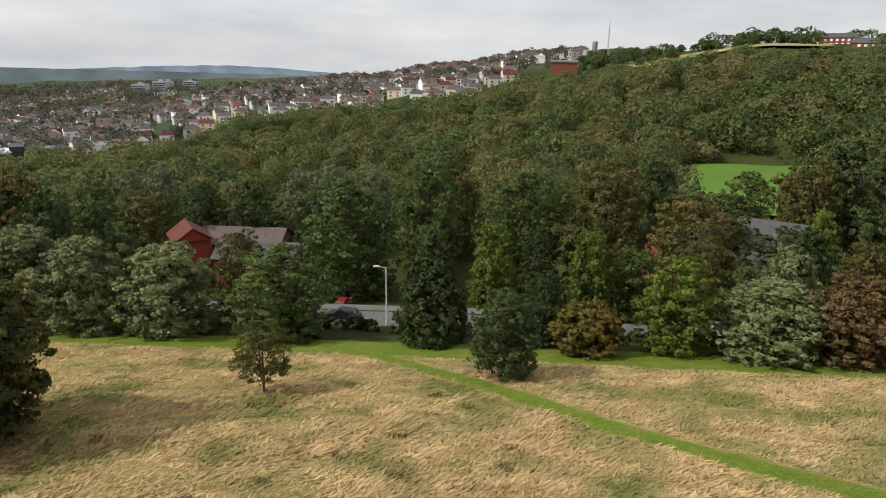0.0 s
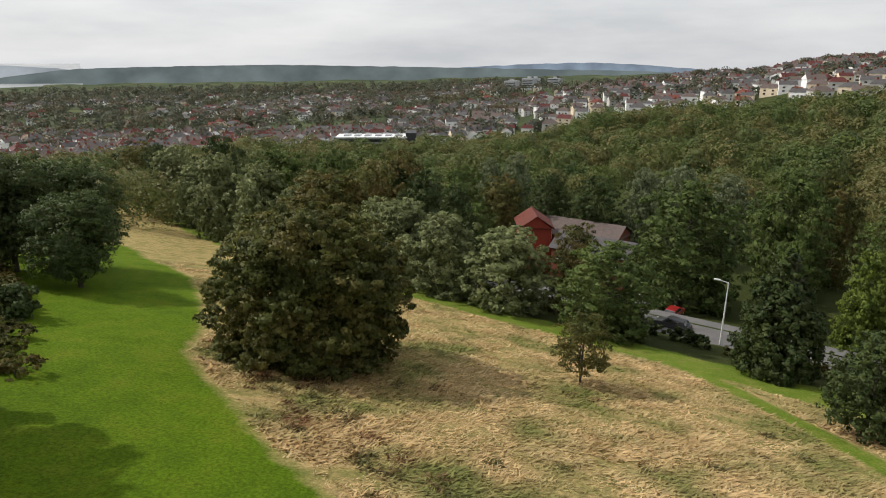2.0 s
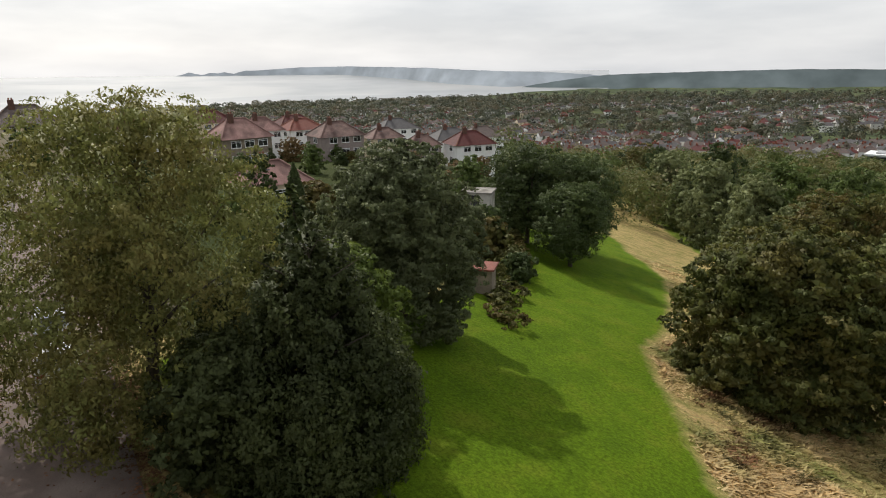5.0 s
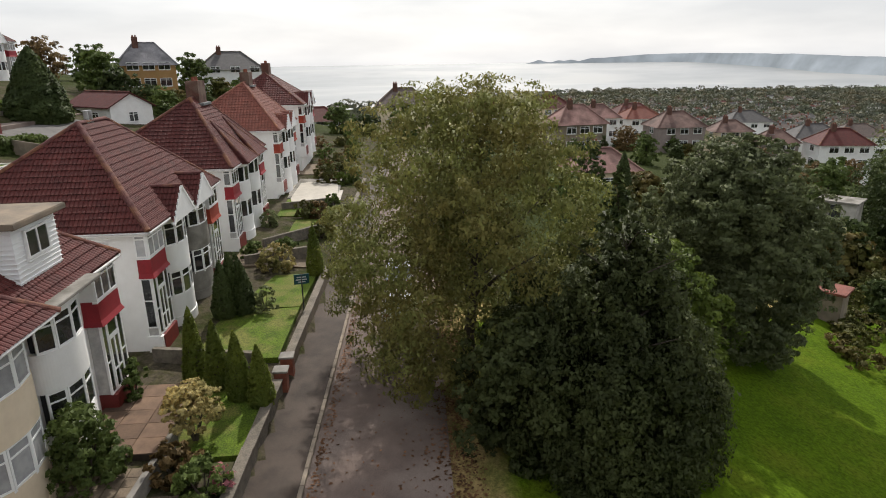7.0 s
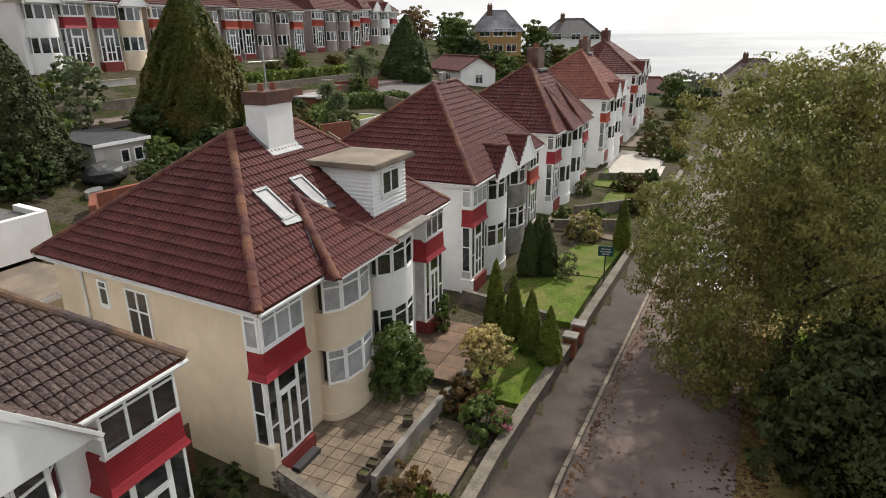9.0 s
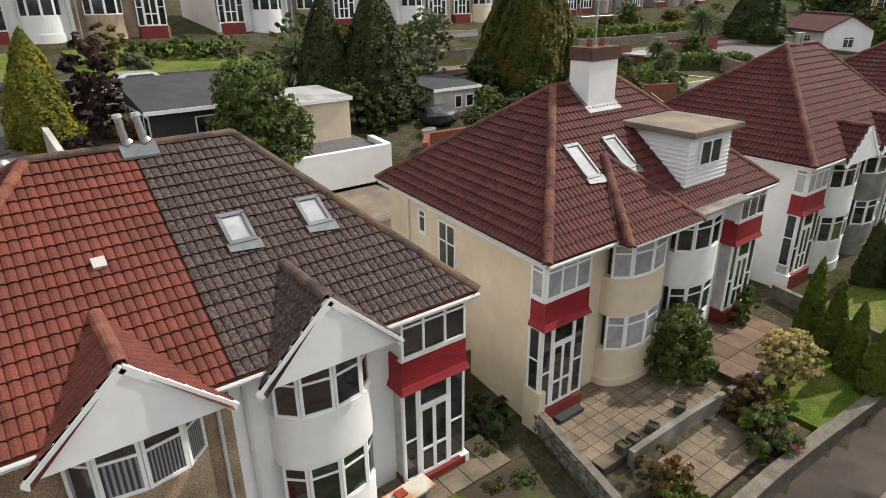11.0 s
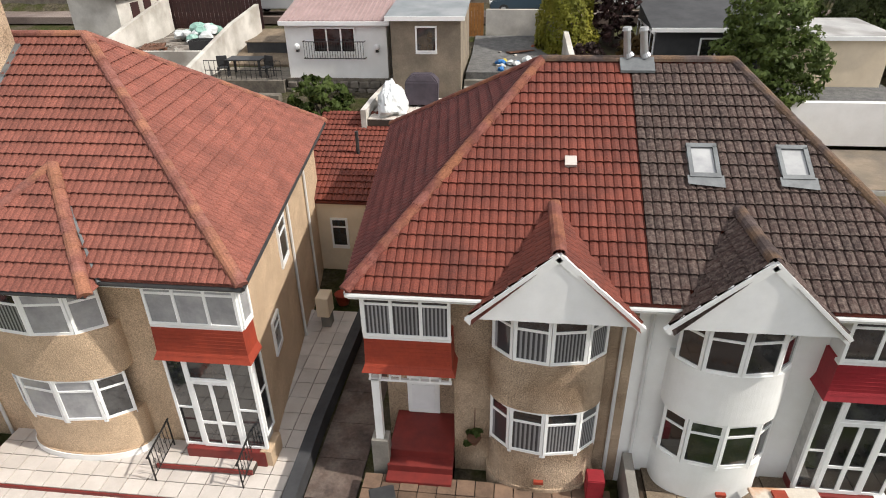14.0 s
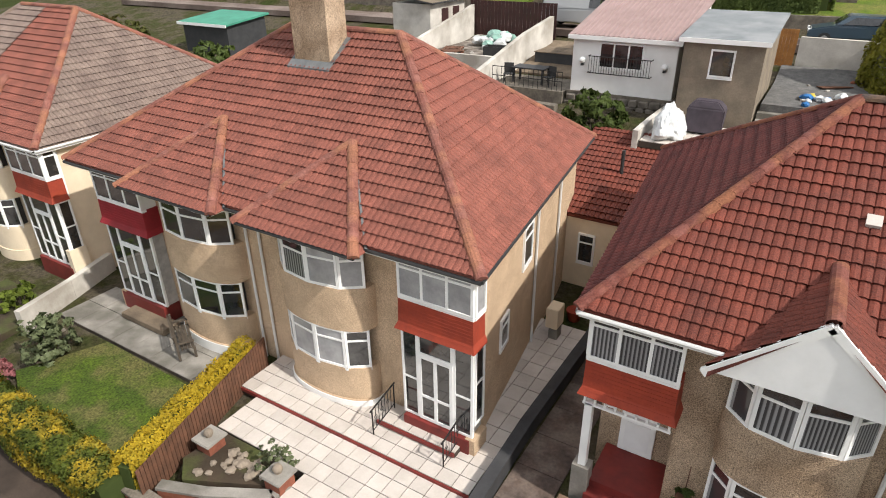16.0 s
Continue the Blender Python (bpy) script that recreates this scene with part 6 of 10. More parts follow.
M["white_wall"] = mat("white_painted_wall", (0.62, 0.59, 0.54), (0.48, 0.45, 0.41), 0.9, 0.9, fine=0.15, bump=0.4, bump_scale=12, c=(0.34, 0.31, 0.27), cscale=0.5)
M["corrugated"] = mat("pink_sheet_roof", (0.33, 0.235, 0.225), (0.27, 0.19, 0.18), 1.0, 0.6, fine=0.15, bump_scale=10)
M["felt_grey"] = mat("grey_roofing_felt", (0.21, 0.225, 0.235), (0.16, 0.175, 0.185), 0.7, 0.75, fine=0.12, c=(0.26, 0.27, 0.28), cscale=0.6)
M["felt_black"] = mat("black_roofing_felt", (0.035, 0.035, 0.038), (0.055, 0.055, 0.058), 1.2, 0.75, fine=0.2)
M["timber_dark"] = mat("dark_painted_boards", (0.035, 0.037, 0.04), (0.05, 0.05, 0.053), 2.0, 0.6, fine=0.2)
M["gate_wood"] = mat("orange_stained_wood", (0.38, 0.17, 0.05), (0.28, 0.12, 0.035), 3.0, 0.6, fine=0.3, island=0.2)
M["polythene"] = mat("white_polythene", (0.68, 0.70, 0.70), (0.5, 0.52, 0.53), 2.0, 0.3)
M["cover"] = mat("purple_grey_cover", (0.075, 0.06, 0.075), (0.05, 0.042, 0.052), 2.5, 0.7)
M["rendgrey"] = mat("grey_brown_render", (0.27, 0.22, 0.165), (0.18, 0.15, 0.115), 1.2, 0.95, fine=0.4, bump=0.5, bump_scale=14)
M["mauve_wall"] = mat("mauve_brown_render", (0.31, 0.255, 0.235), (0.25, 0.205, 0.19), 1.2, 0.95, fine=0.2, bump=0.4, bump_scale=30)


def bush(name, x, y, h, r, material, seed, count=1500, leaf=0.13, label="", category="bush", z=None, shape="round", low=0.0, stem=True, group="", squash=(1, 1)):
    rng = np.random.default_rng(seed)
    z = ground(x, y) if z is None else z
    top = thing(name, x, y, z, 0, label, category, group)
    if shape == "round":
        pts, nrm = crown_points(count, round_clumps(h, r, low, rng, 24), rng, 0.5, 22)
    else:
        pts, nrm = cone_points(count, h, r, low, rng)
    pts[:, 2] = np.clip(pts[:, 2], 0.02, None)
    pts[:, 0] *= squash[0]
    pts[:, 1] *= squash[1]
    quads_ob("foliage", leaves(pts, nrm, leaf * 1.2, rng, corners=3), M[material], top)
    if stem:
        bm = bmesh.new()
        for k in range(4):
            a = rng.uniform(0, 6.3)
            limb(bm, (0, 0, -0.2), (r * 0.4 * math.cos(a), r * 0.4 * math.sin(a), h * 0.6), 0.05 * h ** 0.5, 0.015, 6)
        part("stem", bm, M["bark"], top)
    return top


def hedge(name, pts, h, w, material, seed, label, z_of=None, leaf=0.11, density=260, category="hedge", loose=False):
    """A clipped hedge along plan points."""
    rng = np.random.default_rng(seed)
    z_of = z_of or ground
    x, y = pts[0]
    z = z_of(x, y)
    top = thing(name, x, y, z, 0, label, category)
    if loose:
        # unclipped: a run of rounded lumps
        cl = []
        for (ax, ay), (bx, by) in zip(pts, pts[1:]):
            length = math.hypot(bx - ax, by - ay)
            for k in range(max(2, int(length / (w * 0.3)))):
                t, size = (k + rng.uniform(0, 1)) / max(2, int(length / (w * 0.3))), w * rng.uniform(0.3, 0.48)
                px, py = lerp(ax, bx, t) + rng.normal(0, w * 0.16), lerp(ay, by, t) + rng.normal(0, w * 0.16)
                cl.append((np.array([px - x, py - y, z_of(px, py) - z + h * rng.uniform(0.25, 0.62)]), np.array([size, size, h * 0.42])))
        n = int(density * len(cl) * w * h)
        places, nrm = crown_points(n, cl, rng, 0.6)
        quads_ob("foliage", leaves(places, nrm, leaf * 1.2, rng, corners=3), M[material], top)
        bm = bmesh.new()
        for c, size in cl[::3]:
            limb(bm, (c[0], c[1], c[2] - h), (c[0], c[1], c[2]), 0.06, 0.02, 5)
        part("stem", bm, M["bark"], top)
        return top
    out, nout = [], []
    for (ax, ay), (bx, by) in zip(pts, pts[1:]):
        length = math.hypot(bx - ax, by - ay)
        n = int(density * length * (h * 2 + w))
        t = rng.uniform(0, 1, n)
        face = rng.choice(3, n, p=np.array([h, w, h]) / (2 * h + w))
        across = np.where(face == 0, -w / 2, np.where(face == 2, w / 2, rng.uniform(-w / 2, w / 2, n))) * rng.uniform(0.85, 1.12, n)
        up = np.where(face == 1, h, rng.uniform(0.02, h, n)) * rng.uniform(0.93, 1.07, n)
        lump = np.array([noise.noise((q * length * 0.8, seed, f * 0.7)) for q, f in zip(t, face)])
        up, across = up * (1 + 0.16 * lump) * (1 - 0.12 * (np.abs(across) / (w / 2)) ** 2 * (face == 1)), across * (1 + 0.2 * lump)
        ux, uy = (bx - ax) / length, (by - ay) / length
        px, py = ax + ux * t * length - uy * across, ay + uy * t * length + ux * across
        gz = np.array([z_of(a, b) for a, b in zip(px, py)])
        out.append(np.stack([px - x, py - y, gz + up - z], 1))
        nn = np.zeros((n, 3))
        nn[:, 0], nn[:, 1], nn[:, 2] = -uy * np.sign(across) * (face != 1), ux * np.sign(across) * (face != 1), (face == 1) * 1.0 + 0.2
        nout.append(nn)
    quads_ob("foliage", leaves(np.concatenate(out), np.concatenate(nout), leaf * 1.2, rng, corners=3), M[material], top)
    # dark box fills the hedge, putting the shade between leaves into its colour
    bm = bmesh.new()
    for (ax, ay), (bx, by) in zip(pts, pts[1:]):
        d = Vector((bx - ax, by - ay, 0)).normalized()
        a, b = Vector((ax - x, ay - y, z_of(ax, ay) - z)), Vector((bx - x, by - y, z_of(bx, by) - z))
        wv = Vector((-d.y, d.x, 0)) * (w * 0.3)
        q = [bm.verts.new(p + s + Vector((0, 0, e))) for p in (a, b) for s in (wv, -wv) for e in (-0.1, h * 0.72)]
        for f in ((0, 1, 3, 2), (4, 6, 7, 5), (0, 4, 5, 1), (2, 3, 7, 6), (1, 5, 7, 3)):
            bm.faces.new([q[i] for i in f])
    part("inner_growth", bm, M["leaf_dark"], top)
    return top


def front_wall_y(x):
    return road_mid(x) - 5.25


M["coping"] = mat("worn_coping", (0.21, 0.18, 0.145), (0.12, 0.105, 0.085), 1.5, 0.95, fine=1.2, bump=0.5, bump_scale=20)
# front boundary walls, one for each garden
for a, b, h_, m_, cap_, text in ((-12.2, -18.8, 0.75, "stone", "coping", "low rubble garden wall with flat coping"), (-18.8, -23.6, 0.7, "stone", "coping", "low stone garden wall with pale coping"), (-25.6, -38.5, 0.7, "rendgrey", "coping", "low rendered garden wall with flagged coping"),
                                 (-41.5, -55, 0.8, "stone", "coping", "dark stone garden wall"), (-57, -70, 0.8, "stone", "coping", "dark stone garden wall"), (21, 4, 0.75, "brick", "coping", "low red brick garden wall"), (2.0, -9.5, 0.75, "stone", "coping", "low stone garden wall")):
    wall_run("garden_wall", [(a, front_wall_y(a)), ((a + b) / 2, front_wall_y((a + b) / 2)), (b, front_wall_y(b))], flat(ROAD_Z + 0.1), h_, 0.3, m_, text, cap_)
for x in (-24.0, -25.3):
    g = thing("gate_pillar", x, front_wall_y(x) + 0.05, ROAD_Z + 0.1, 0, "square brick gate pillar with stone cap", "gate pillar", "gate pillars")
    box_part("shaft", (-0.26, 0.26, -0.26, 0.26, -0.2, 0.95), M["brick"], g)
    box_part("cap", (-0.32, 0.32, -0.32, 0.32, 0.952, 1.05), M["concrete"], g, "", 0.02)

# clipped hedge and a low shed where back gardens meet the lawn
hedge("lawn_hedge", [(-29.2, 25.2), (-32.6, 28.6), (-36.5, 32.0)], 1.15, 2.6, "leaf_olive", 95, "broad clipped hedge at the lawn's edge", density=150, leaf=0.13, loose=True)
hedge("lawn_hedge", [(-37.5, 32.0), (-47.0, 41.0), (-57.5, 50.0)], 1.4, 1.6, "leaf_olive", 96, "long clipped hedge between lawn and back gardens", density=80, leaf=0.16, loose=True)
shed_a = thing("garden_shed", -35.9, 28.8, ground(-35.9, 28.8), 40, "small shed with a red roof behind a hedge", "shed")
box_part("wall", (-1.2, 1.2, -0.9, 0.9, -0.4, 2.0), M["rendgrey"], shed_a)
box_part("roof", (-1.4, 1.4, -1.1, 1.1, 2.0, 2.16), M["tile_salmon"], shed_a, "flat red roof", 0.02)
shed_b = thing("white_shed", -53.1, 42.5, -3.0, 40, "white boarded shed beyond the lawn trees", "shed")
box_part("wall", (-1.6, 1.6, -1.4, 1.4, -5.0, 2.2), M["white_wall"], shed_b)
box_part("roof", (-1.8, 1.8, -1.6, 1.6, 2.2, 2.38), M["concrete"], shed_b, "pale flat roof", 0.02)
box_part("door", (-0.5, 0.4, -1.44, -1.4, 0.0, 2.0), M["timber_dark"], shed_b)

# cream house: slabbed patio, low wall with boxes, beds below
paving("patio", -17.8, -11.6, -11.1, -8.1, -0.12, 0.46, "slab_grey", "patio of square weathered slabs with dark joints")
paving("lower_patio", -16.8, -13.2, -7.7, -5.9, -0.5, 0.6, "slab_grey", "lower patio of large worn slabs")
wall_run("patio_wall", [(-12.6, -7.95), (-15.4, -7.95), (-19.6, -7.75)], flat(-0.45), 0.55, 0.2, "concrete", "low grey block wall along the patio", None)
wall_run("side_wall", [(-11.75, -11.2), (-11.3, -9.6), (-10.8, -7.6), (-10.2, -5.6)], flat(-0.35), 0.75, 0.25, "stone", "curving grey rubble wall between two gardens", None)
for k, (x, y) in enumerate(((-12.6, -8.25), (-13.1, -8.25), (-14.0, -8.25), (-15.5, -8.3))):
    p_ = thing("planter_box", x, y, -0.12, 8 * k, "small square brown planter box filled with soil", "planter", "planter boxes on the patio")
    bm = bmesh.new()
    for d in ((-0.17, 0.17, -0.17, -0.14), (-0.17, 0.17, 0.14, 0.17), (-0.17, -0.14, -0.14, 0.14), (0.14, 0.17, -0.14, 0.14)):
        box(bm, *d, 0.0, 0.3)
    part("box", bm, M["bark"], p_)
    box_part("soil", (-0.14, 0.14, -0.14, 0.14, 0.02, 0.24), M["soil"], p_)
step_ = thing("door_mat_step", -12.6, -10.35, -0.12, 0, "dark wooden step before the porch door", "step")
box_part("tread", (-0.55, 0.55, -0.2, 0.2, 0.0, 0.16), M["timber_dark"], step_, "", 0.01)
patch("garden_bed", [(-12.0, -7.8), (-13.2, -7.7), (-13.2, -5.6), (-11.0, -5.6), (-10.9, -7.0)], flat(-0.62), "soil", "bare earth bed with dead twigs", 0.05, "flower bed")
patch("garden_bed", [(-16.9, -7.6), (-18.4, -7.6), (-18.4, -5.5), (-16.9, -5.5)], flat(-0.6), "soil", "dark earth bed with shrubs", 0.05, "flower bed")
bush("dead_bush", -12.9, -7.1, 0.85, 0.85, "leaf_rust", 101, 1100, 0.13, "dried rust-brown twiggy bush by the low wall", z=-0.6)
bush("round_bush", -12.4, -6.2, 0.8, 0.75, "leaf_bright", 102, 1100, 0.10, "small light green rounded bush", z=-0.6)
bush("camellia", -17.3, -9.7, 2.4, 1.3, "leaf_green", 103, 8500, 0.085, "large dense evergreen shrub against the house front", "shrub", z=-0.2)
bush("brown_hedge", -17.6, -7.1, 1.2, 0.9, "leaf_rust", 104, 1500, 0.12, "withered brown hedge between two gardens", z=-0.5)
bush("rose_bush", -16.6, -6.0, 1.25, 0.8, "leaf_green", 105, 1500, 0.13, "leafy green rose bush with red blooms", z=-0.55)
bush("red_roses", -16.9, -5.5, 0.9, 0.45, "leaf_pink", 106, 120, 0.10, "scattered red roses on thin stems", "flowers", z=-0.5)
# white half: pink slabs, lawn, conifers and a flowering standard
paving("patio", -23.4, -18.6, -11.0, -8.0, -0.15, 1.0, "slab_red", "reddish brown patio slabs stained by damp")
bush("door_shrub", -22.6, -10.2, 1.5, 0.6, "leaf_green", 107, 900, 0.12, "narrow leafy shrub beside a porch", z=-0.15)
bush("flowering_standard", -19.7, -7.1, 2.1, 1.05, "leaf_flower", 108, 4600, 0.085, "rounded bush with cream flower heads on a short stem", z=-0.4, low=0.8)
patch("front_lawn", [(-18.6, -7.6), (-23.2, -8.0), (-23.4, -5.1), (-18.6, -5.4)], flat(-0.5), "turf_bright", "small shaded front lawn", 0.05)
for k, (x, y, h_) in enumerate(((-24.2, -8.3, 3.4), (-23.45, -7.2, 3.05), (-22.5, -6.15, 2.95), (-21.9, -5.2, 2.6))):
    bush("slim_conifer", x, y, h_, 0.62, "leaf_conifer", 110 + k, 5200, 0.065, "slim pointed bright green conifer in a row", "conifer", z=-0.45, shape="cone", group="row of slim conifers")
# next garden down: two terraces of lawn, dark yew, sale board
patch("front_lawn", [(-25.8, -9.6), (-31.5, -9.6), (-31.8, -5.0), (-25.8, -5.2)], flat(-0.45), "turf_bright", "sunlit front lawn sloping to the street", 0.05)
patch("front_lawn", [(-32.0, -8.6), (-37.5, -7.2), (-37.5, -4.6), (-32.0, -5.0)], flat(-0.5), "turf_bright", "sunlit front lawn sloping to the street", 0.06)
for dx, dy, hh in ((0, 0, 3.4), (0.55, -0.3, 3.1), (-0.5, 0.25, 3.2), (0.1, 0.6, 2.9)):
    bush("dark_yew", -31.4 + dx, -8.4 + dy, hh, 0.75, "leaf_dark", 120 + int(hh * 10), 4500, 0.075, "dark green upright yew in a close clump", "conifer", z=-0.3, shape="cone", group="clump of yews")
bush("grey_shrub", -31.6, -6.8, 1.3, 0.8, "leaf_ash", 121, 1200, 0.1, "small grey-green shrub on the lawn", z=-0.45)
bush("hydrangea", -38.8, -7.3, 1.5, 1.3, "leaf_flower", 122, 2000, 0.14, "faded tan hydrangea bush", z=-0.4)
bush("slim_conifer", -37.4, -4.7, 3.4, 0.65, "leaf_conifer", 123, 5200, 0.065, "tall slim conifer beside the front wall", "conifer", z=-0.5, shape="cone")
board = thing("sale_board", -32.0, -4.8, -0.6, -80, "dark teal estate board on a post with pale writing", "sign")
bm = bmesh.new()
limb(bm, (0, 0, -0.2), (0, 0, 2.0), 0.035, 0.035, 6)
part("post", bm, M["timber_dark"], board)
M["teal"] = mat("dark_teal_paint", (0.01, 0.07, 0.085), (0.008, 0.05, 0.06), 2, 0.5)
M["ink"] = mat("pale_lettering", (0.5, 0.52, 0.52), (0.45, 0.47, 0.47), 2, 0.6)
panel_ = box_part("panel", (-0.4, 0.4, -0.02, 0.02, 1.45, 2.0), M["teal"], board, "dark teal panel")
for k, (w_, z_) in enumerate(((0.5, 1.84), (0.6, 1.7), (0.4, 1.57))):
    for s in (-1, 1):
        box_part("lettering", (-w_ / 2, w_ / 2, s * 0.021, s * 0.026, z_ - 0.03, z_ + 0.03), M["ink"], panel_)
for x0, y0, x1, y1 in ((-26.0, -10.6, -25.0, -6.0), (-39.6, -9.5, -41.5, -4.8), (-43.5, -9.0, -48, -4.6), (-55.5, -9.5, -57.5, -4.6)):
    wall_run("drive_wall", [(x0, y0), (x1, y1)], flat(-0.5), 0.8, 0.25, "stone", "dark sloping wall beside a driveway", None)
patch("front_lawn", [(-44, -9.2), (-52, -9.2), (-52, -5.2), (-47, -5.2)], flat(-0.5), "turf_bright", "bright green front lawn", 0.06)
paving("drive", -65, -58.5, -9, -4.6, -0.55, 1.3, "slab_pale", "pale concrete forecourt")
bush("garden_shrub", -53, -7, 1.4, 1.1, "leaf_olive", 130, 1200, 0.16, "olive green garden shrub", z=-0.5)
bush("garden_shrub", -42, -7.2, 1.2, 0.9, "leaf_green", 131, 1000, 0.16, "green garden shrub beside a drive", z=-0.5)
bush("garden_shrub", -69, -6.5, 2.4, 1.5, "leaf_olive", 132, 1500, 0.2, "tall olive garden shrub", z=-0.5)

# the pair across the street: rough lawn, stone bench, broken pavers, shared wall
patch("front_lawn", [(-4.2, -9.3), (-7.6, -9.7), (-8.2, -8.2), (-8.0, -6.0), (-3.6, -6.0)], flat(0.12), "turf", "rough patchy front lawn", 0.08)
raised = box_part("front_garden_soil", (-9.6, -3.1, -11.05, -5.75, -1.0, 0.14), M["soil"], None)
tagged(raised, "raised dark earth of a front garden", "soil", kind="structure")
paving("path", -9.6, -3.4, -11.1, -9.7, 0.17, 0.7, "slab_grey", "broken stained path slabs with moss", jitter=0.03)
bench_ = thing("stone_bench", -6.35, -10.1, 0.19, 4, "rust-stained cream slab bench below the window", "bench")
box_part("seat", (-0.75, 0.75, -0.28, 0.28, 0.38, 0.46), M["rust_stone"], bench_, "", 0.01)
for s in (-0.55, 0.55):
    box_part("support", (s - 0.08, s + 0.08, -0.22, 0.22, 0.0, 0.378), M["concrete"], bench_)
box_part("brick", (0.0, 0.3, -0.15, 0.1, 0.462, 0.53), M["orange_panel"], bench_)
bush("wall_shrub", -10.1, -11.3, 1.25, 0.75, "leaf_dark", 140, 1300, 0.12, "dark overgrown shrub in the side passage", z=-0.2)
gate_ = thing("side_gate", -10.3, -13.2, -0.2, 0, "tall rust-red wooden side gate", "gate")
for k in range(7):
    box_part("board", (-0.7 + 0.2 * k, -0.52 + 0.2 * k, -0.02, 0.02, 0.0, 1.7 + 0.12 * math.sin(k * 0.5)), M["wood"], gate_)
box_part("post", (0.78, 0.9, -0.06, 0.06, -0.2, 2.2), M["timber_dark"], gate_)
paving("forecourt", -2.6, 3.3, -10.4, -6.2, 0.06, 0.45, "slab_red", "forecourt of mixed red and brown pavers", jitter=0.02)
wall_run("party_garden_wall", [(-3.0, -11.0), (-2.95, -8.5), (-2.9, -6.2)], flat(0.05), 0.7, 0.22, "concrete", "low worn wall between the two front gardens", None)
bin_ = thing("wheelie_bin", 2.5, -8.9, 0.08, 20, "dark plastic rubbish bin with closed lid", "bin")
box_part("body", (-0.25, 0.25, -0.28, 0.28, 0.08, 0.9), M["dark"], bin_, "", 0.03)
box_part("lid", (-0.28, 0.28, -0.32, 0.32, 0.905, 0.98), M["dark"], bin_, "", 0.02)
for s in (-0.2, 0.2):
    g = bmesh.new()
    limb(g, (s - 0.03, -0.2, 0.1), (s + 0.03, -0.2, 0.1), 0.1, 0.1, 10)
    part("wheel", g, M["dark"], bin_)
red_box = thing("red_box", -2.2, -10.3, 0.08, 0, "small red metal box by the wall", "box")
box_part("body", (-0.2, 0.2, -0.2, 0.2, 0.0, 0.6), M["red_panel"], red_box, "", 0.02)
basket = thing("hanging_basket", 0.65, -10.9, 1.1, 0, "trailing plant in a wall basket", "hanging basket")
rng_b = np.random.default_rng(5)
pts_, nr_ = crown_points(260, [(np.array([0, 0.1, 0]), np.array([0.24, 0.2, 0.24]))], rng_b)
quads_ob("foliage", leaves(pts_, nr_, 0.1, rng_b), M["leaf_green"], basket)
g = bmesh.new()
limb(g, (0, 0.1, -0.2), (0, 0.1, 0.0), 0.08, 0.18, 10)
tube(g, [(0, -0.15, 0.7), (0, 0.1, 0.0)], 0.012, 5)
part("bowl", g, M["wood"], basket)
for x, z in ((-5.0, 0.1), (-0.9, 0.05)):
    v_b = thing("air_brick", x, -10.2, z + 0.35, 0, "small terracotta air brick in the bay plinth", "air brick", "air bricks")
    box_part("block", (-0.11, 0.11, -0.06, 0.03, -0.04, 0.04), M["orange_panel"], v_b)

# passage between the pairs
paving("passage", 3.45, 4.75, -20, -6.0, -0.3, 1.3, "stained", "dark damp concrete passage", jitter=0.0)
wall_run("passage_wall", [(4.85, -17.5), (4.95, -12.0), (4.85, -8.3)], flat(-0.3), 0.5, 0.24, "felt_black", "low wall capped in black felt", "felt_black")
paving("side_path", 5.1, 7.2, -17.4, -11.1, -0.06, 0.6, "slab_pale", "side path of pale square slabs")

# tan pair: pale terrace with red-edged steps, railings, rockery
paving("terrace", 5.2, 13.2, -11.1, -9.3, -0.06, 0.5, "slab_pale", "upper terrace of pale square tiles")
paving("terrace", 5.2, 12.5, -9.3, -7.8, -0.15, 0.5, "slab_pale", "lower terrace of pale square tiles")
paving("terrace", 5.2, 9.2, -7.8, -6.3, -0.15, 0.5, "slab_pale", "lower terrace of pale tiles before the steps")
paving("porch_landing", 6.1, 8.6, -10.9, -10.15, 0.12, 0.5, "slab_pale", "tiled landing before the porch")
for x0, x1, y, z in ((5.0, 13.2, -9.26, -0.075), (6.1, 8.6, -10.11, 0.10)):
    e_ = box_part("step_edge", (x0, x1, y - 0.03, y + 0.02, z - 0.1, z + 0.012), M["red_step"], None)
    tagged(e_, "dark red painted step edge", "step", kind="structure")
for x in (8.45, 6.2):
    r_ = thing("railing", x, -10.75, 0.14, 0, "black wrought iron handrail with scrolls", "railing", "porch railings")
    for y, z in ((0.0, 0.0), (1.0, -0.2)):
        g = bmesh.new()
        tube(g, [(0, y, z - 0.05), (0, y, z + 0.85)], 0.022, 6)
        part("post", g, M["black_iron"], r_)
    g = bmesh.new()
    tube(g, [(0, -0.05, 0.86), (0, 1.08, 0.64)], 0.026, 6)
    part("handrail", g, M["black_iron"], r_)
    g = bmesh.new()
    tube(g, [(0, 0.0, 0.14), (0, 1.0, -0.06)], 0.015, 6)
    part("bottom_rail", g, M["black_iron"], r_)
    for k in range(6):
        y = 0.15 + 0.14 * k
        g = bmesh.new()
        tube(g, [(0, y, 0.12 - 0.2 * y), (0, y, 0.84 - 0.2 * y)], 0.01, 5)
        if k % 2:
            c_ = [(0, y + 0.06 * math.cos(t), 0.5 - 0.2 * y + 0.06 * math.sin(t)) for t in np.linspace(0, 2 * math.pi, 9)]
            tube(g, c_, 0.01, 4)
        part("baluster", g, M["black_iron"], r_)
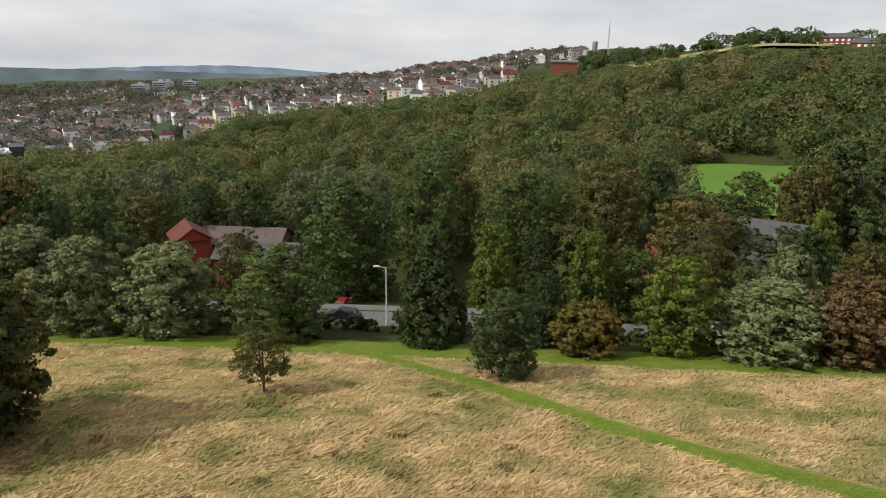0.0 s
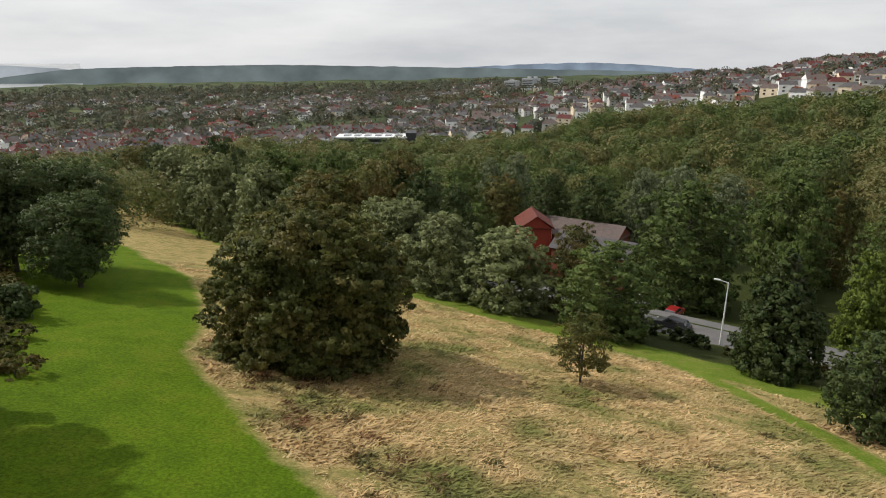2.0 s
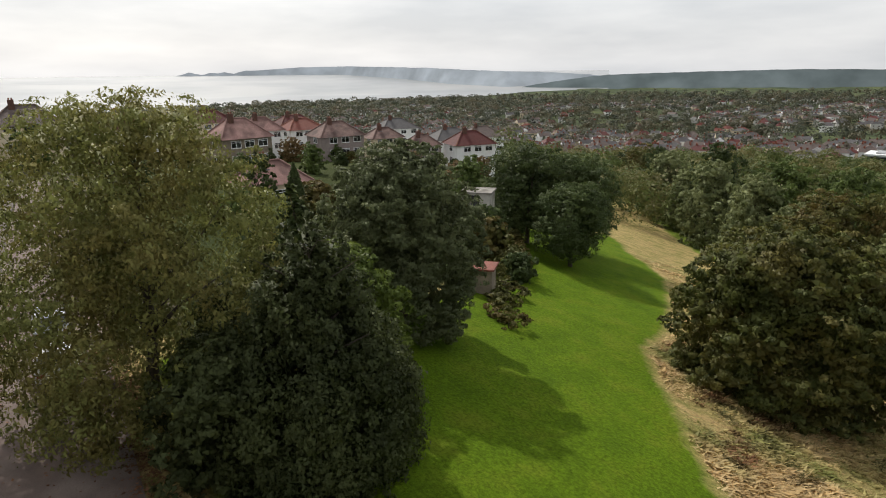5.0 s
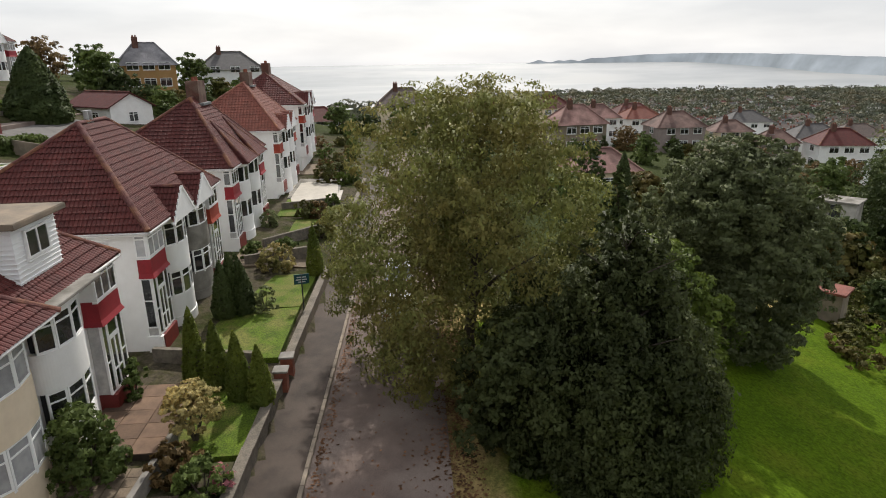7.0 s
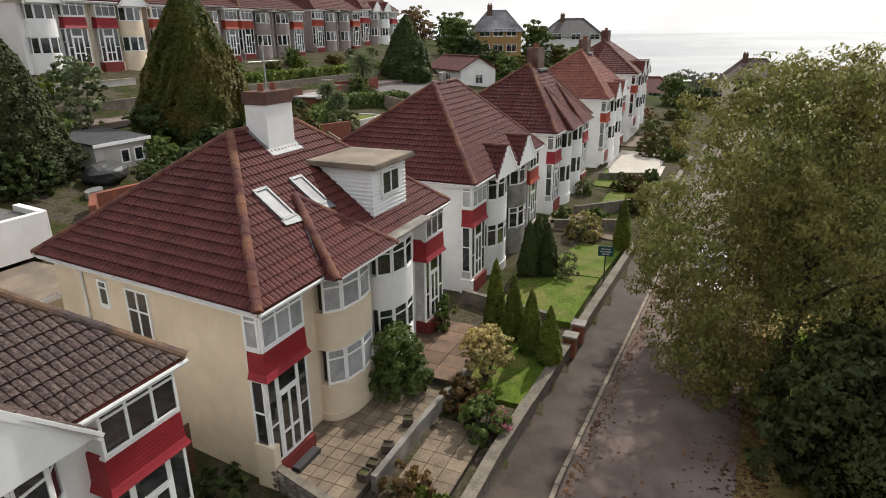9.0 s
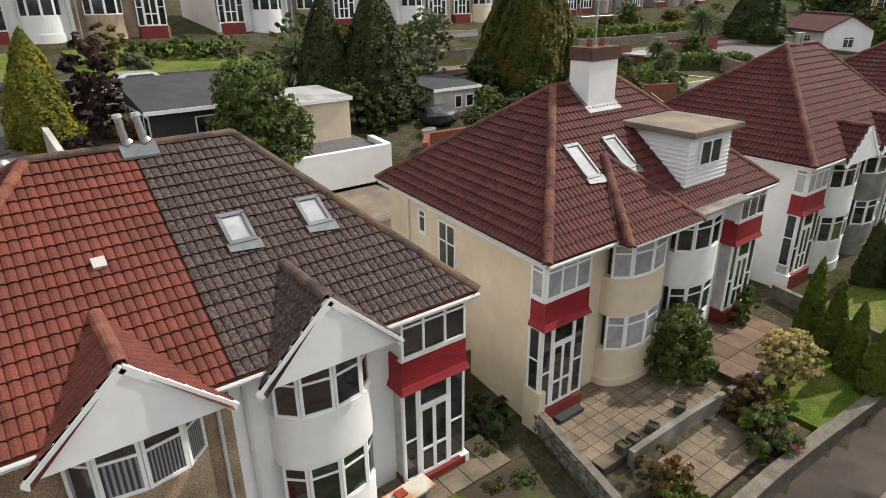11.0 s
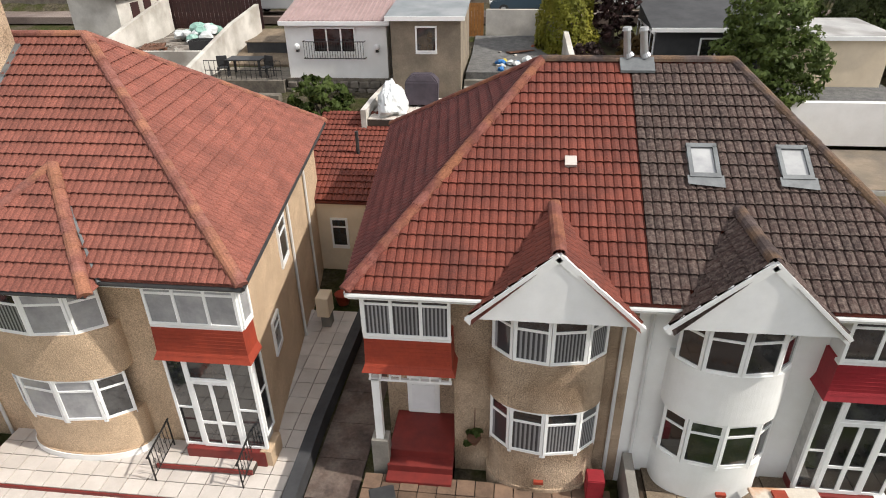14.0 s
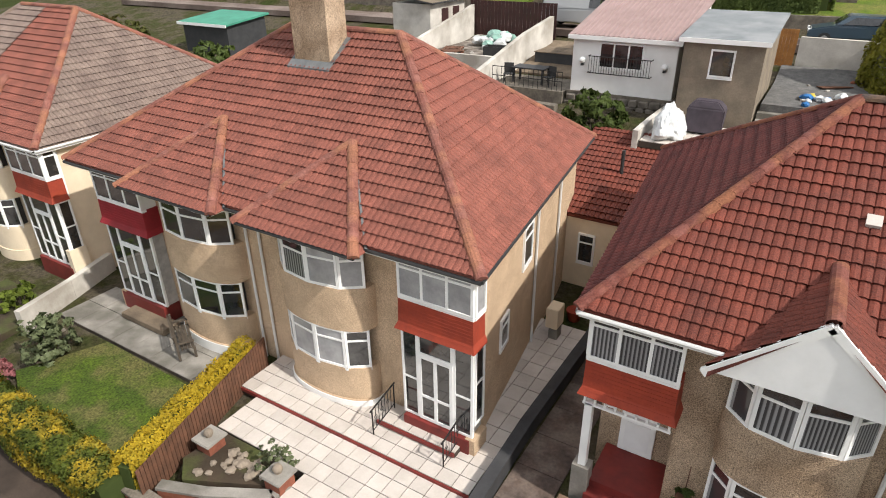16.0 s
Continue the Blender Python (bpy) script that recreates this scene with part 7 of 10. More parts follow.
patch("rockery", [(12.3, -6.5), (12.1, -7.7), (9.8, -7.75), (9.65, -7.0), (11.7, -6.0)], flat(-0.2), "soil", "bed of dark soil set with stones", 0.1, "flower bed")
rnd = random.Random(3)
for k in range(34):
    x = rnd.uniform(9.95, 11.8)
    y = rnd.uniform(-7.5, -6.95 + 0.42 * (x - 9.95))
    g = bmesh.new()
    bmesh.ops.create_icosphere(g, subdivisions=1, radius=rnd.uniform(0.07, 0.17))
    for v in g.verts:
        v.co *= rnd.uniform(0.75, 1.2)
        v.co.z *= 0.6
    o = part("stone", g, M["kerb"], None)
    o.location = (x, y, -0.07)
    tagged(o, "pale rounded rockery stone on dark soil", "stone", "rockery stones")
for x, y in ((11.95, -7.15), (9.45, -7.2)):
    p_ = thing("brick_pier", x, y, -0.4, 0, "red brick pier with slab and ball finial", "pier", "brick piers")
    box_part("shaft", (-0.26, 0.26, -0.26, 0.26, -0.2, 0.62), M["brick"], p_)
    box_part("cap", (-0.34, 0.34, -0.34, 0.34, 0.622, 0.7), M["concrete"], p_, "", 0.02)
    g = bmesh.new()
    bmesh.ops.create_uvsphere(g, u_segments=12, v_segments=8, radius=0.13)
    bmesh.ops.translate(g, vec=(0, 0, 0.82), verts=g.verts)
    limb(g, (0, 0, 0.7), (0, 0, 0.78), 0.09, 0.06, 10)
    part("finial", g, M["kerb"], p_)
wall_run("rockery_wall", [(12.1, -5.6), (10.9, -6.05), (9.4, -6.85), (9.3, -7.3)], flat(-0.6), 0.42, 0.22, "brick", "low red brick retaining wall", "concrete")
bush("grey_shrub", 9.9, -7.55, 0.95, 0.5, "leaf_pale", 150, 1300, 0.05, "sparse grey-green flowering shrub", z=-0.2)
fence_ = thing("board_fence", 13.45, -10.6, -0.3, 0, "brown stained vertical board garden fence", "fence")
for k in range(44):
    t = k / 43
    g = bmesh.new()
    obox(g, (lerp(0, -1.15, t), lerp(0, 5.3, t), lerp(0.55, 0.25, t)), Vector((-0.21, 0.98, 0)).normalized(), Vector((0.98, 0.21, 0)).normalized(), 0.105, 0.03, 1.15)
    part("board", g, M["wood"], fence_)
g = bmesh.new()
obox(g, (-0.55, 2.65, 0.6), Vector((-0.21, 0.98, -0.055)).normalized(), Vector((0.98, 0.21, 0)).normalized(), 5.4, 0.06, 0.07)
part("rail", g, M["wood"], fence_)
hedge("golden_hedge", [(13.95, -10.4), (13.3, -7.6), (12.75, -5.2)], 1.1, 0.55, "leaf_yellow", 151, "golden yellow privet hedge along the fence", flat(-0.35), leaf=0.05, density=900)
hedge("golden_hedge", [(12.9, -4.9), (16.5, -4.9), (21.5, -5.0)], 1.0, 1.1, "leaf_privet", 152, "thick green and gold hedge along the street", flat(-0.6), leaf=0.055, density=640)
patch("front_lawn", [(19.2, -8.7), (14.1, -8.6), (13.1, -5.4), (18.0, -5.2), (20.3, -6.2)], flat(-0.35), "turf", "mown front lawn with bare brown patches", 0.08)
paving("path", 13.9, 22.4, -11.1, -8.8, -0.25, 1.1, "concrete", "grey concrete path along the house front")
wood_bench = thing("garden_bench", 16.6, -9.75, -0.22, 150, "weathered grey slatted wooden garden bench", "bench")
for k in range(4):
    box_part("seat_slat", (-0.75, 0.75, -0.05 + 0.11 * k, 0.04 + 0.11 * k, 0.4, 0.43), M["bark"], wood_bench)
for k in range(4):
    box_part("back_slat", (-0.75, 0.75, -0.14 - 0.03 * k, -0.11 - 0.03 * k, 0.5 + 0.12 * k, 0.59 + 0.12 * k), M["bark"], wood_bench)
for s in (-0.72, 0.72):
    for y in (-0.14, 0.36):
        box_part("leg", (s - 0.04, s + 0.04, y - 0.04, y + 0.04, 0.0, 0.4 if y > 0 else 0.98), M["bark"], wood_bench)
    box_part("armrest", (s - 0.05, s + 0.05, -0.14, 0.4, 0.62, 0.66), M["bark"], wood_bench)
slab_bench = thing("stone_step", 18.9, -10.2, -0.22, 0, "flat concrete step before the porch", "step")
box_part("tread", (-1.2, 1.2, -0.35, 0.35, 0.0, 0.22), M["slab_grey"], slab_bench, "", 0.02)
bush("clipped_bush", 20.2, -7.3, 1.5, 0.95, "leaf_pale", 153, 2400, 0.10, "round clipped variegated bush", z=-0.4)
bush("pink_flowers", 20.6, -5.7, 0.9, 0.6, "leaf_pink", 154, 700, 0.1, "pink hydrangea in bloom", "flowers", z=-0.5)
wall_run("white_garden_wall", [(24.0, -12.0), (23.2, -9.8), (22.6, -7.6)], flat(-0.3), 0.75, 0.25, "white_wall", "white painted sloping garden wall", None)
for k in range(6):
    s_ = thing("garden_step", 22.0 - 0.05 * k, -8.2 + 0.42 * k, -0.35 - 0.14 * k, 0, "dark stone garden step", "step", "garden steps")
    box_part("tread", (-0.6, 0.6, -0.25, 0.25, -0.4, 0.0), M["stone"], s_, "", 0.02)
patch("garden_bed", [(23.0, -9.2), (27, -9.2), (27, -5.5), (22.9, -5.5)], flat(-0.35), "soil", "mossy slabs and beds", 0.05, "flower bed")
bush("low_shrub", 24.4, -8.4, 0.8, 0.8, "leaf_bright", 155, 800, 0.11, "low spreading green shrub", z=-0.3)


# ---- yards behind the houses ----
def shed(name, x0, x1, y0, y1, z0, z1, wall, roof, label, back_rise=0.0, over=0.15, category="shed", sheet=False):
    """A small outbuilding with a single-pitch roof; its front faces the street (+y)."""
    cx, cy = (x0 + x1) / 2, (y0 + y1) / 2
    top = thing(name, cx, cy, z0, 0, label, category)
    w, d, h = (x1 - x0) / 2, (y0 - y1) / 2, z1 - z0
    bm = bmesh.new()
    q = [bm.verts.new(p) for p in ((-w, -d, -0.8), (w, -d, -0.8), (w, d, -0.8), (-w, d, -0.8), (-w, -d, h + back_rise), (w, -d, h + back_rise), (w, d, h), (-w, d, h))]
    for f in ((3, 2, 1, 0), (4, 5, 6, 7), (0, 1, 5, 4), (1, 2, 6, 5), (2, 3, 7, 6), (3, 0, 4, 7)):
        bm.faces.new([q[k] for k in f])
    part("wall", bm, M[wall], top)
    bm = bmesh.new()
    q = [bm.verts.new((sx * (w + over), sy * (d + over), h + (back_rise if sy < 0 else 0) + e)) for e in (0.01, 0.13) for sx, sy in ((-1, -1), (1, -1), (1, 1), (-1, 1))]
    for f in ((3, 2, 1, 0), (4, 5, 6, 7), (0, 1, 5, 4), (1, 2, 6, 5), (2, 3, 7, 6), (3, 0, 4, 7)):
        bm.faces.new([q[k] for k in f])
    r_ = part("roof", bm, M[roof], top)
    if sheet:
        n = int(2 * w / 0.22)
        for k in range(n):
            g = bmesh.new()
            x = -w + (k + 0.5) * 2 * w / n
            tube(g, [(x, d + over, h + 0.14), (x, -d - over, h + back_rise + 0.14)], 0.045, 6)
            part("corrugation", g, M[roof], r_)
    bm = bmesh.new()
    box(bm, -w - over, w + over, d + over, d + over + 0.06, h - 0.06, h + 0.12)
    part("fascia", bm, M["upvc"], top)
    return top


def draped(name, x0, x1, y0, y1, floor_z, material, label, category):
    """A thin bed that follows the ground, never below floor_z."""
    nx, ny = max(2, int((x1 - x0) / 0.8)), max(2, int((y1 - y0) / 0.8))
    xs, ys = np.linspace(x0, x1, nx + 1), np.linspace(y0, y1, ny + 1)
    verts = [(x, y, max(floor_z, ground(x, y) + 0.1)) for y in ys for x in xs]
    faces = [(j * (nx + 1) + i, j * (nx + 1) + i + 1, (j + 1) * (nx + 1) + i + 1, (j + 1) * (nx + 1) + i) for j in range(ny) for i in range(nx)]
    rim = [i for i in range(nx + 1)] + [j * (nx + 1) + nx for j in range(1, ny + 1)] + [ny * (nx + 1) + i for i in range(nx - 1, -1, -1)] + [j * (nx + 1) for j in range(ny - 1, 0, -1)]
    low = len(verts)
    verts += [(verts[i][0], verts[i][1], verts[i][2] - 0.6) for i in rim]
    n = len(rim)
    faces += [(rim[(k + 1) % n], rim[k], low + k, low + (k + 1) % n) for k in range(n)]
    return tagged(mesh_ob(name, verts, faces, M[material]), label, category, kind="structure")


M["rubble"] = mat("rubble_and_earth", (0.17, 0.14, 0.115), (0.085, 0.07, 0.06), 2.2, 0.95, fine=1.2, bump=1.0, bump_scale=9, c=(0.26, 0.23, 0.20), cscale=1.8)
M["maroon_wood"] = mat("maroon_boards", (0.055, 0.022, 0.02), (0.035, 0.016, 0.015), 2.0, 0.75, fine=0.4)
M["felt_pale"] = mat("pale_roofing_felt", (0.42, 0.41, 0.40), (0.33, 0.325, 0.32), 0.9, 0.85, fine=0.3, c=(0.25, 0.24, 0.23), cscale=0.7)
garden_room = shed("garden_room", 5.95, 10.75, -29.0, -35.0, 5.3, 7.75, "render_white", "corrugated", "white garden room with a pink sheet roof", 1.4, 0.2, "outbuilding", True)
window(garden_room, (-0.95, 3.04), (1.1, 3.04), 1.15, 2.3, 3, "pane")
juliet = part("balcony_rail", bmesh.new(), M["black_iron"], garden_room, "black iron window rail")
bm = bmesh.new()
for z in (0.95, 1.7):
    tube(bm, [(-1.4, 3.05, z), (-1.4, 3.35, z), (1.5, 3.35, z), (1.5, 3.05, z)], 0.022, 5)
for k in range(24):
    tube(bm, [(-1.35 + 0.122 * k, 3.35, 0.95), (-1.35 + 0.122 * k, 3.35, 1.7)], 0.011, 4)
bm.to_mesh(juliet.data)
bm.free()
for s in (-1.95, 1.85):
    l_ = bmesh.new()
    bmesh.ops.create_uvsphere(l_, u_segments=10, v_segments=8, radius=0.14)
    bmesh.ops.translate(l_, vec=(s, 3.15, 1.45), verts=l_.verts)
    lamp_ = part("globe_lamp", l_, M["upvc"], garden_room, "white globe wall lamp")
    box_part("bracket", (s - 0.06, s + 0.06, 3.01, 3.2, 1.2, 1.32), M["dark"], lamp_)
stone_base = box_part("retaining_wall", (5.8, 10.9, -29.6, -28.9, 2.6, 5.28), M["stone"], None)
tagged(stone_base, "dark rubble stone retaining wall", "retaining wall", kind="structure")
grey_shed = shed("pebbled_shed", 2.45, 5.55, -28.0, -33.0, 4.6, 8.1, "rendgrey", "felt_grey", "grey rendered shed with flat grey felt roof", 0.55, 0.2, "shed")
window(grey_shed, (-0.5, 2.53), (0.45, 2.53), 2.1, 3.2, 1, "pane")
garden_gate = thing("yard_gate", 2.35, -36.0, 5.9, 0, "orange stained boarded yard gate", "gate")
for k in range(6):
    box_part("board", (-0.48 + 0.17 * k, -0.32 + 0.17 * k, -0.02, 0.02, 0.05, 1.85), M["gate_wood"], garden_gate)
for z in (0.4, 1.5):
    box_part("ledge", (-0.48, 0.53, -0.06, -0.02, z, z + 0.12), M["gate_wood"], garden_gate)
wall_run("yard_wall", [(1.75, -36.1), (-1.3, -36.0), (-2.4, -33.0), (-2.6, -29.0)], lambda x, y: ground(x, y) - 0.1, 1.5, 0.25, "white_wall", "peeling white yard wall", None, "yard wall")
draped("gravel_yard", -2.3, 2.3, -35.8, -29.0, 5.6, "gravel", "grey gravel yard with scattered bags", "yard")
for k in range(7):
    s_ = thing("yard_step", 1.6, -28.8 + 0.33 * k, 5.3 - 0.25 * k, 0, "concrete yard step", "step", "yard steps")
    s_["label"] = "worn concrete step up to the yard"
    box_part("tread", (-0.75, 0.75, -0.18, 0.18, -0.5, 0.0), M["concrete"], s_, "", 0.01)
rnd = random.Random(9)
BAGS = [mat("bag_" + n, c, None, 3, 0.35) for n, c in (("white", (0.6, 0.62, 0.62)), ("blue", (0.03, 0.16, 0.42)), ("yellow", (0.55, 0.42, 0.05)), ("green", (0.25, 0.42, 0.36)))]


def bag(x, y, z, r, m):
    g = bmesh.new()
    bmesh.ops.create_icosphere(g, subdivisions=2, radius=r)
    for v in g.verts:
        v.co *= rnd.uniform(0.8, 1.2)
        v.co.z *= 0.7
    o = part("rubbish_bag", g, m, None)
    o.location = (x, y, z + r * 0.5)
    return tagged(o, "crumpled plastic rubbish bag in the yard", "bag", "rubbish bags")


for k in range(18):
    bag(rnd.uniform(-1.9, 0.8), rnd.uniform(-31.2, -29.3), 5.6, rnd.uniform(0.14, 0.3), BAGS[(0, 1, 0, 2, 0, 1)[k % 6]])
for k in range(24):
    a_, q_ = rnd.uniform(0, 6.28), rnd.uniform(0, 1) ** 0.6
    bag(17.6 + 1.5 * q_ * math.cos(a_), -34.6 + 1.5 * q_ * math.sin(a_), 6.05 + 0.55 * (1 - q_), rnd.uniform(0.2, 0.4), BAGS[(0, 3, 0, 3, 0)[k % 5]])
board_ = box_part("loose_board", (-0.7, 0.7, -0.25, 0.25, 0, 0.04), M["wood"], None)
board_.matrix_world = pose(-0.2, -33.4, 5.68, 4, 0, 30)
tagged(board_, "loose brown board lying on gravel", "board")
barbecue = thing("covered_barbecue", 4.0, -26.6, 4.78, 0, "barbecue under a purple-grey cover", "barbecue")
g = bmesh.new()
q0 = [g.verts.new((x, y, 0.02)) for x, y in ((-0.65, -0.35), (0.65, -0.35), (0.7, 0.35), (-0.7, 0.35))]
q1 = [g.verts.new((x, y, 1.0)) for x, y in ((-0.72, -0.35), (0.72, -0.35), (0.72, 0.35), (-0.72, 0.35))]
q2 = [g.verts.new((x, y, 1.3)) for x, y in ((-0.45, -0.25), (0.45, -0.25), (0.42, 0.25), (-0.42, 0.25))]
for a, b in ((q0, q1), (q1, q2)):
    for k in range(4):
        g.faces.new((a[k], a[(k + 1) % 4], b[(k + 1) % 4], b[k]))
g.faces.new(q2)
bmesh.ops.bevel(g, geom=g.edges[:], offset=0.05, segments=2, affect="EDGES")
part("cover", g, M["cover"], barbecue)
paving("sun_terrace", 2.0, 6.0, -27.8, -24.4, 4.7, 0.6, "slab_pale", "small pale slabbed sun terrace")
wall_run("terrace_wall", [(6.05, -29.0), (6.15, -26.2), (6.15, -24.3)], flat(3.6), 1.5, 0.22, "white_wall", "stepped cream garden wall", None, "yard wall")
wrap = thing("polythene_heap", 5.2, -25.6, 4.7, 0, "heap under crumpled white polythene", "sheet")
g = bmesh.new()
bmesh.ops.create_icosphere(g, subdivisions=4, radius=0.8)
for v in g.verts:
    fold = noise.noise(v.co * 2.2)
    v.co *= 1 + 0.24 * fold + 0.14 * abs(noise.noise(v.co * 5)) + 0.05 * noise.noise(v.co * 13)
    v.co.z = max(0.0, v.co.z + 0.55) * 0.95
    v.co.x *= 0.95 - 0.42 * v.co.z
    v.co.y *= 1.5 - 0.55 * v.co.z
part("sheet", g, M["polythene"], wrap)
bush("laurel", 8.6, -26.6, 2.3, 1.35, "leaf_green", 160, 3000, 0.15, "rounded green shrub below a stone wall", z=3.6)
for k in range(6):
    s_ = thing("garden_step", 11.6, -25.6 - 0.42 * k, 3.0 + 0.36 * k, 0, "dark stone step in a back garden", "step", "back garden steps")
    box_part("tread", (-0.7, 0.7, -0.24, 0.24, -0.6, 0.0), M["stone"], s_, "", 0.02)
terr = box_part("terrace_block", (11.0, 15.0, -31.5, -28.6, 3.0, 5.2), M["stone"], None)
tagged(terr, "dark stone garden terrace", "retaining wall", kind="structure")
table_ = thing("garden_table", 13.3, -30.0, 5.2, 0, "dark covered garden table", "table")
box_part("top", (-0.9, 0.9, -0.5, 0.5, 0.72, 0.78), M["timber_dark"], table_, "", 0.01)
for a, b in ((-0.8, -0.4), (0.8, -0.4), (0.8, 0.4), (-0.8, 0.4)):
    box_part("leg", (a - 0.05, a + 0.05, b - 0.05, b + 0.05, 0, 0.72), M["timber_dark"], table_)
wall_run("yard_wall", [(15.2, -27.5), (15.2, -33.0), (15.0, -36.5)], lambda x, y: ground(x, y), 1.6, 0.25, "white_wall", "tall white yard wall", None, "yard wall")
wall_run("yard_wall", [(15.2, -30.0), (20.5, -29.8)], flat(5.4), 0.9, 0.25, "white_wall", "low white yard wall", None, "yard wall")
wall_run("yard_wall", [(20.5, -29.8), (20.7, -37.0)], lambda x, y: ground(x, y), 1.9, 0.25, "white_wall", "tall white yard wall", None, "yard wall")
draped("rubble_yard", 15.35, 20.35, -37.0, -30.15, 6.02, "rubble", "untidy yard of rubble and bags", "yard")
fence2 = thing("panel_fence", 18.0, -37.2, 6.2, 0, "dark brown close-boarded lane fence", "fence")
for k in range(24):
    box_part("board", (-3.0 + 0.25 * k, -2.78 + 0.25 * k, -0.02, 0.02, 0.0, 2.1), M["maroon_wood"], fence2)
fence3 = thing("panel_fence", 11.5, -37.4, 6.2, 0, "dark red boarded lane fence", "fence")
for k in range(12):
    box_part("board", (-1.6 + 0.25 * k, -1.38 + 0.25 * k, -0.02, 0.02, 0.0, 1.5), M["red_step"], fence3)
bush("evergreen_bush", 19.3, -26.5, 2.0, 1.2, "leaf_dark", 161, 2000, 0.15, "dark round evergreen bush", z=4.6)
hedge("garden_hedge", [(24.5, -19.5), (24.7, -26.0), (25.0, -31.5)], 1.6, 1.2, "leaf_green", 162, "tall green hedge between back gardens")
M["green_roof"] = mat("green_felt_roof", (0.06, 0.26, 0.18), (0.045, 0.2, 0.14), 1.0, 0.7, fine=0.15)
shed("summer_house", 35.5, 40.0, -29.5, -33.0, 4.7, 6.7, "timber_dark", "green_roof", "garden shelter with bright green felt roof", 0.4, 0.25, "shelter")
bush("garden_shrub", 33, -26, 2.2, 2.0, "leaf_green", 163, 1800, 0.2, "wide green garden shrub")
bush("garden_shrub", 46, -28, 2.5, 2.4, "leaf_olive", 164, 1800, 0.2, "olive garden shrub beside a shelter")

# rear annexe in the gap between two pairs
annex = thing("rear_annexe", 6.4, -22.2, -0.2, 0, "low cream annexe with red tiled lean-to roof", "annexe")
box_part("wall", (-1.55, 1.55, -3.0, 1.8, -0.4, 3.0), M["render_cream"], annex)
roof_ = mesh_ob("roof", [(-1.75, 1.9, 3.0), (1.75, 1.9, 3.0), (1.75, -3.2, 4.9), (-1.75, -3.2, 4.9), (-1.75, 1.9, 2.9), (1.75, 1.9, 2.9), (1.75, -3.2, 2.9), (-1.75, -3.2, 2.9)], [(0, 1, 2, 3), (4, 5, 1, 0), (5, 6, 2, 1), (7, 4, 0, 3), (6, 7, 3, 2)], M["tile_red"], annex)
tile_slope(roof_, "t", ((1.75, 1.9, 3.0), (-1.75, 1.9, 3.0), (-1.75, -3.2, 4.9), (1.75, -3.2, 4.9)), M["tile_red"])
window(annex, (-0.3, 1.84), (0.35, 1.84), 1.1, 2.3, 1, "pane", 0.3)
bm = bmesh.new()
limb(bm, (-0.3, -0.6, 3.8), (-0.3, -0.6, 4.9), 0.07, 0.07, 8)
part("vent_pipe", bm, M["dark"], annex)
pot = thing("flower_pot", 5.9, -18.2, -0.28, 0, "terracotta flower pot in the passage", "pot")
bm = bmesh.new()
limb(bm, (0, 0, 0), (0, 0, 0.42), 0.2, 0.3, 14)
part("pot", bm, M["orange_panel"], pot)
unit = thing("boiler_flue_box", 6.05, -16.6, 0.2, 0, "small cream utility box on the wall", "box")
box_part("body", (-0.22, 0.2, -0.3, 0.3, 0.2, 0.95), M["render_cream"], unit, "", 0.02)
box_part("leg", (-0.2, 0.1, -0.2, 0.2, -0.4, 0.2), M["concrete"], unit)

# behind the cream house: garages, walls, old sheds, conifers
shed("rear_annexe", -14.6, -9.1, -20.9, -24.8, -0.2, 3.5, "render_cream", "tan_felt", "flat-roofed cream rear annexe", 0.0, 0.1, "annexe")
wall_run("long_white_wall", [(-10.6, -25.0), (-15.6, -25.0), (-15.9, -27.2)], flat(4.2), 1.3, 0.3, "render_white", "long white rendered garden wall", None, "yard wall")
patch("gravel_roof", [(-10.6, -25.1), (-15.6, -25.1), (-15.8, -28.9), (-10.6, -28.9)], flat(5.2), "gravel", "grey gravelled terrace behind a wall", 0.05, "yard")
shed("cream_garage", -15.45, -12.3, -28.35, -32.0, 4.9, 7.25, "render_cream", "felt_pale", "cream rendered garage with a pale flat roof", 0.15, 0.12, "garage")
dark_shed = shed("dark_summer_house", -11.0, -6.3, -30.2, -35.2, 5.2, 7.3, "timber_dark", "felt_black", "dark timber summer house with black felt roof", 0.9, 0.3, "shed")
window(dark_shed, (-1.1, 2.52), (0.4, 2.52), 0.9, 1.75, 2, "pane")
window(dark_shed, (2.37, 2.3), (2.37, -2.2), 0.7, 1.9, 5, "pane", sill=False)
bush("garden_tree", -9.9, -26.8, 5.2, 2.3, "leaf_green", 165, 12000, 0.12, "bushy grey-green garden tree with pale blossom", "tree", z=4.0, low=0.8)
bush("golden_conifer", -2.5, -34.2, 5.6, 1.95, "leaf_golden", 166, 14000, 0.09, "golden yellow-green conifer in a back garden", "conifer", z=5.5, shape="cone")
bush("purple_shrub", -4.9, -34.4, 4.9, 1.3, "leaf_purple", 167, 6000, 0.12, "purple-brown leafy shrub in a back garden", z=5.6)
bush("dark_cypress", -19.6, -32.5, 7.8, 2.9, "leaf_pine", 168, 26000, 0.11, "tall dark cypress behind the houses", "conifer", z=5.2, shape="cone")
bush("dark_cypress", -17.0, -33.8, 7.0, 2.3, "leaf_pine", 169, 14000, 0.11, "tall dark cypress beside a garage", "conifer", z=5.4, shape="cone")
bush("great_conifer", -33.2, -33.6, 10.8, 4.7, "leaf_great", 170, 76000, 0.12, "very large yellow-green conifer behind the houses", "conifer", z=5.0, shape="cone")
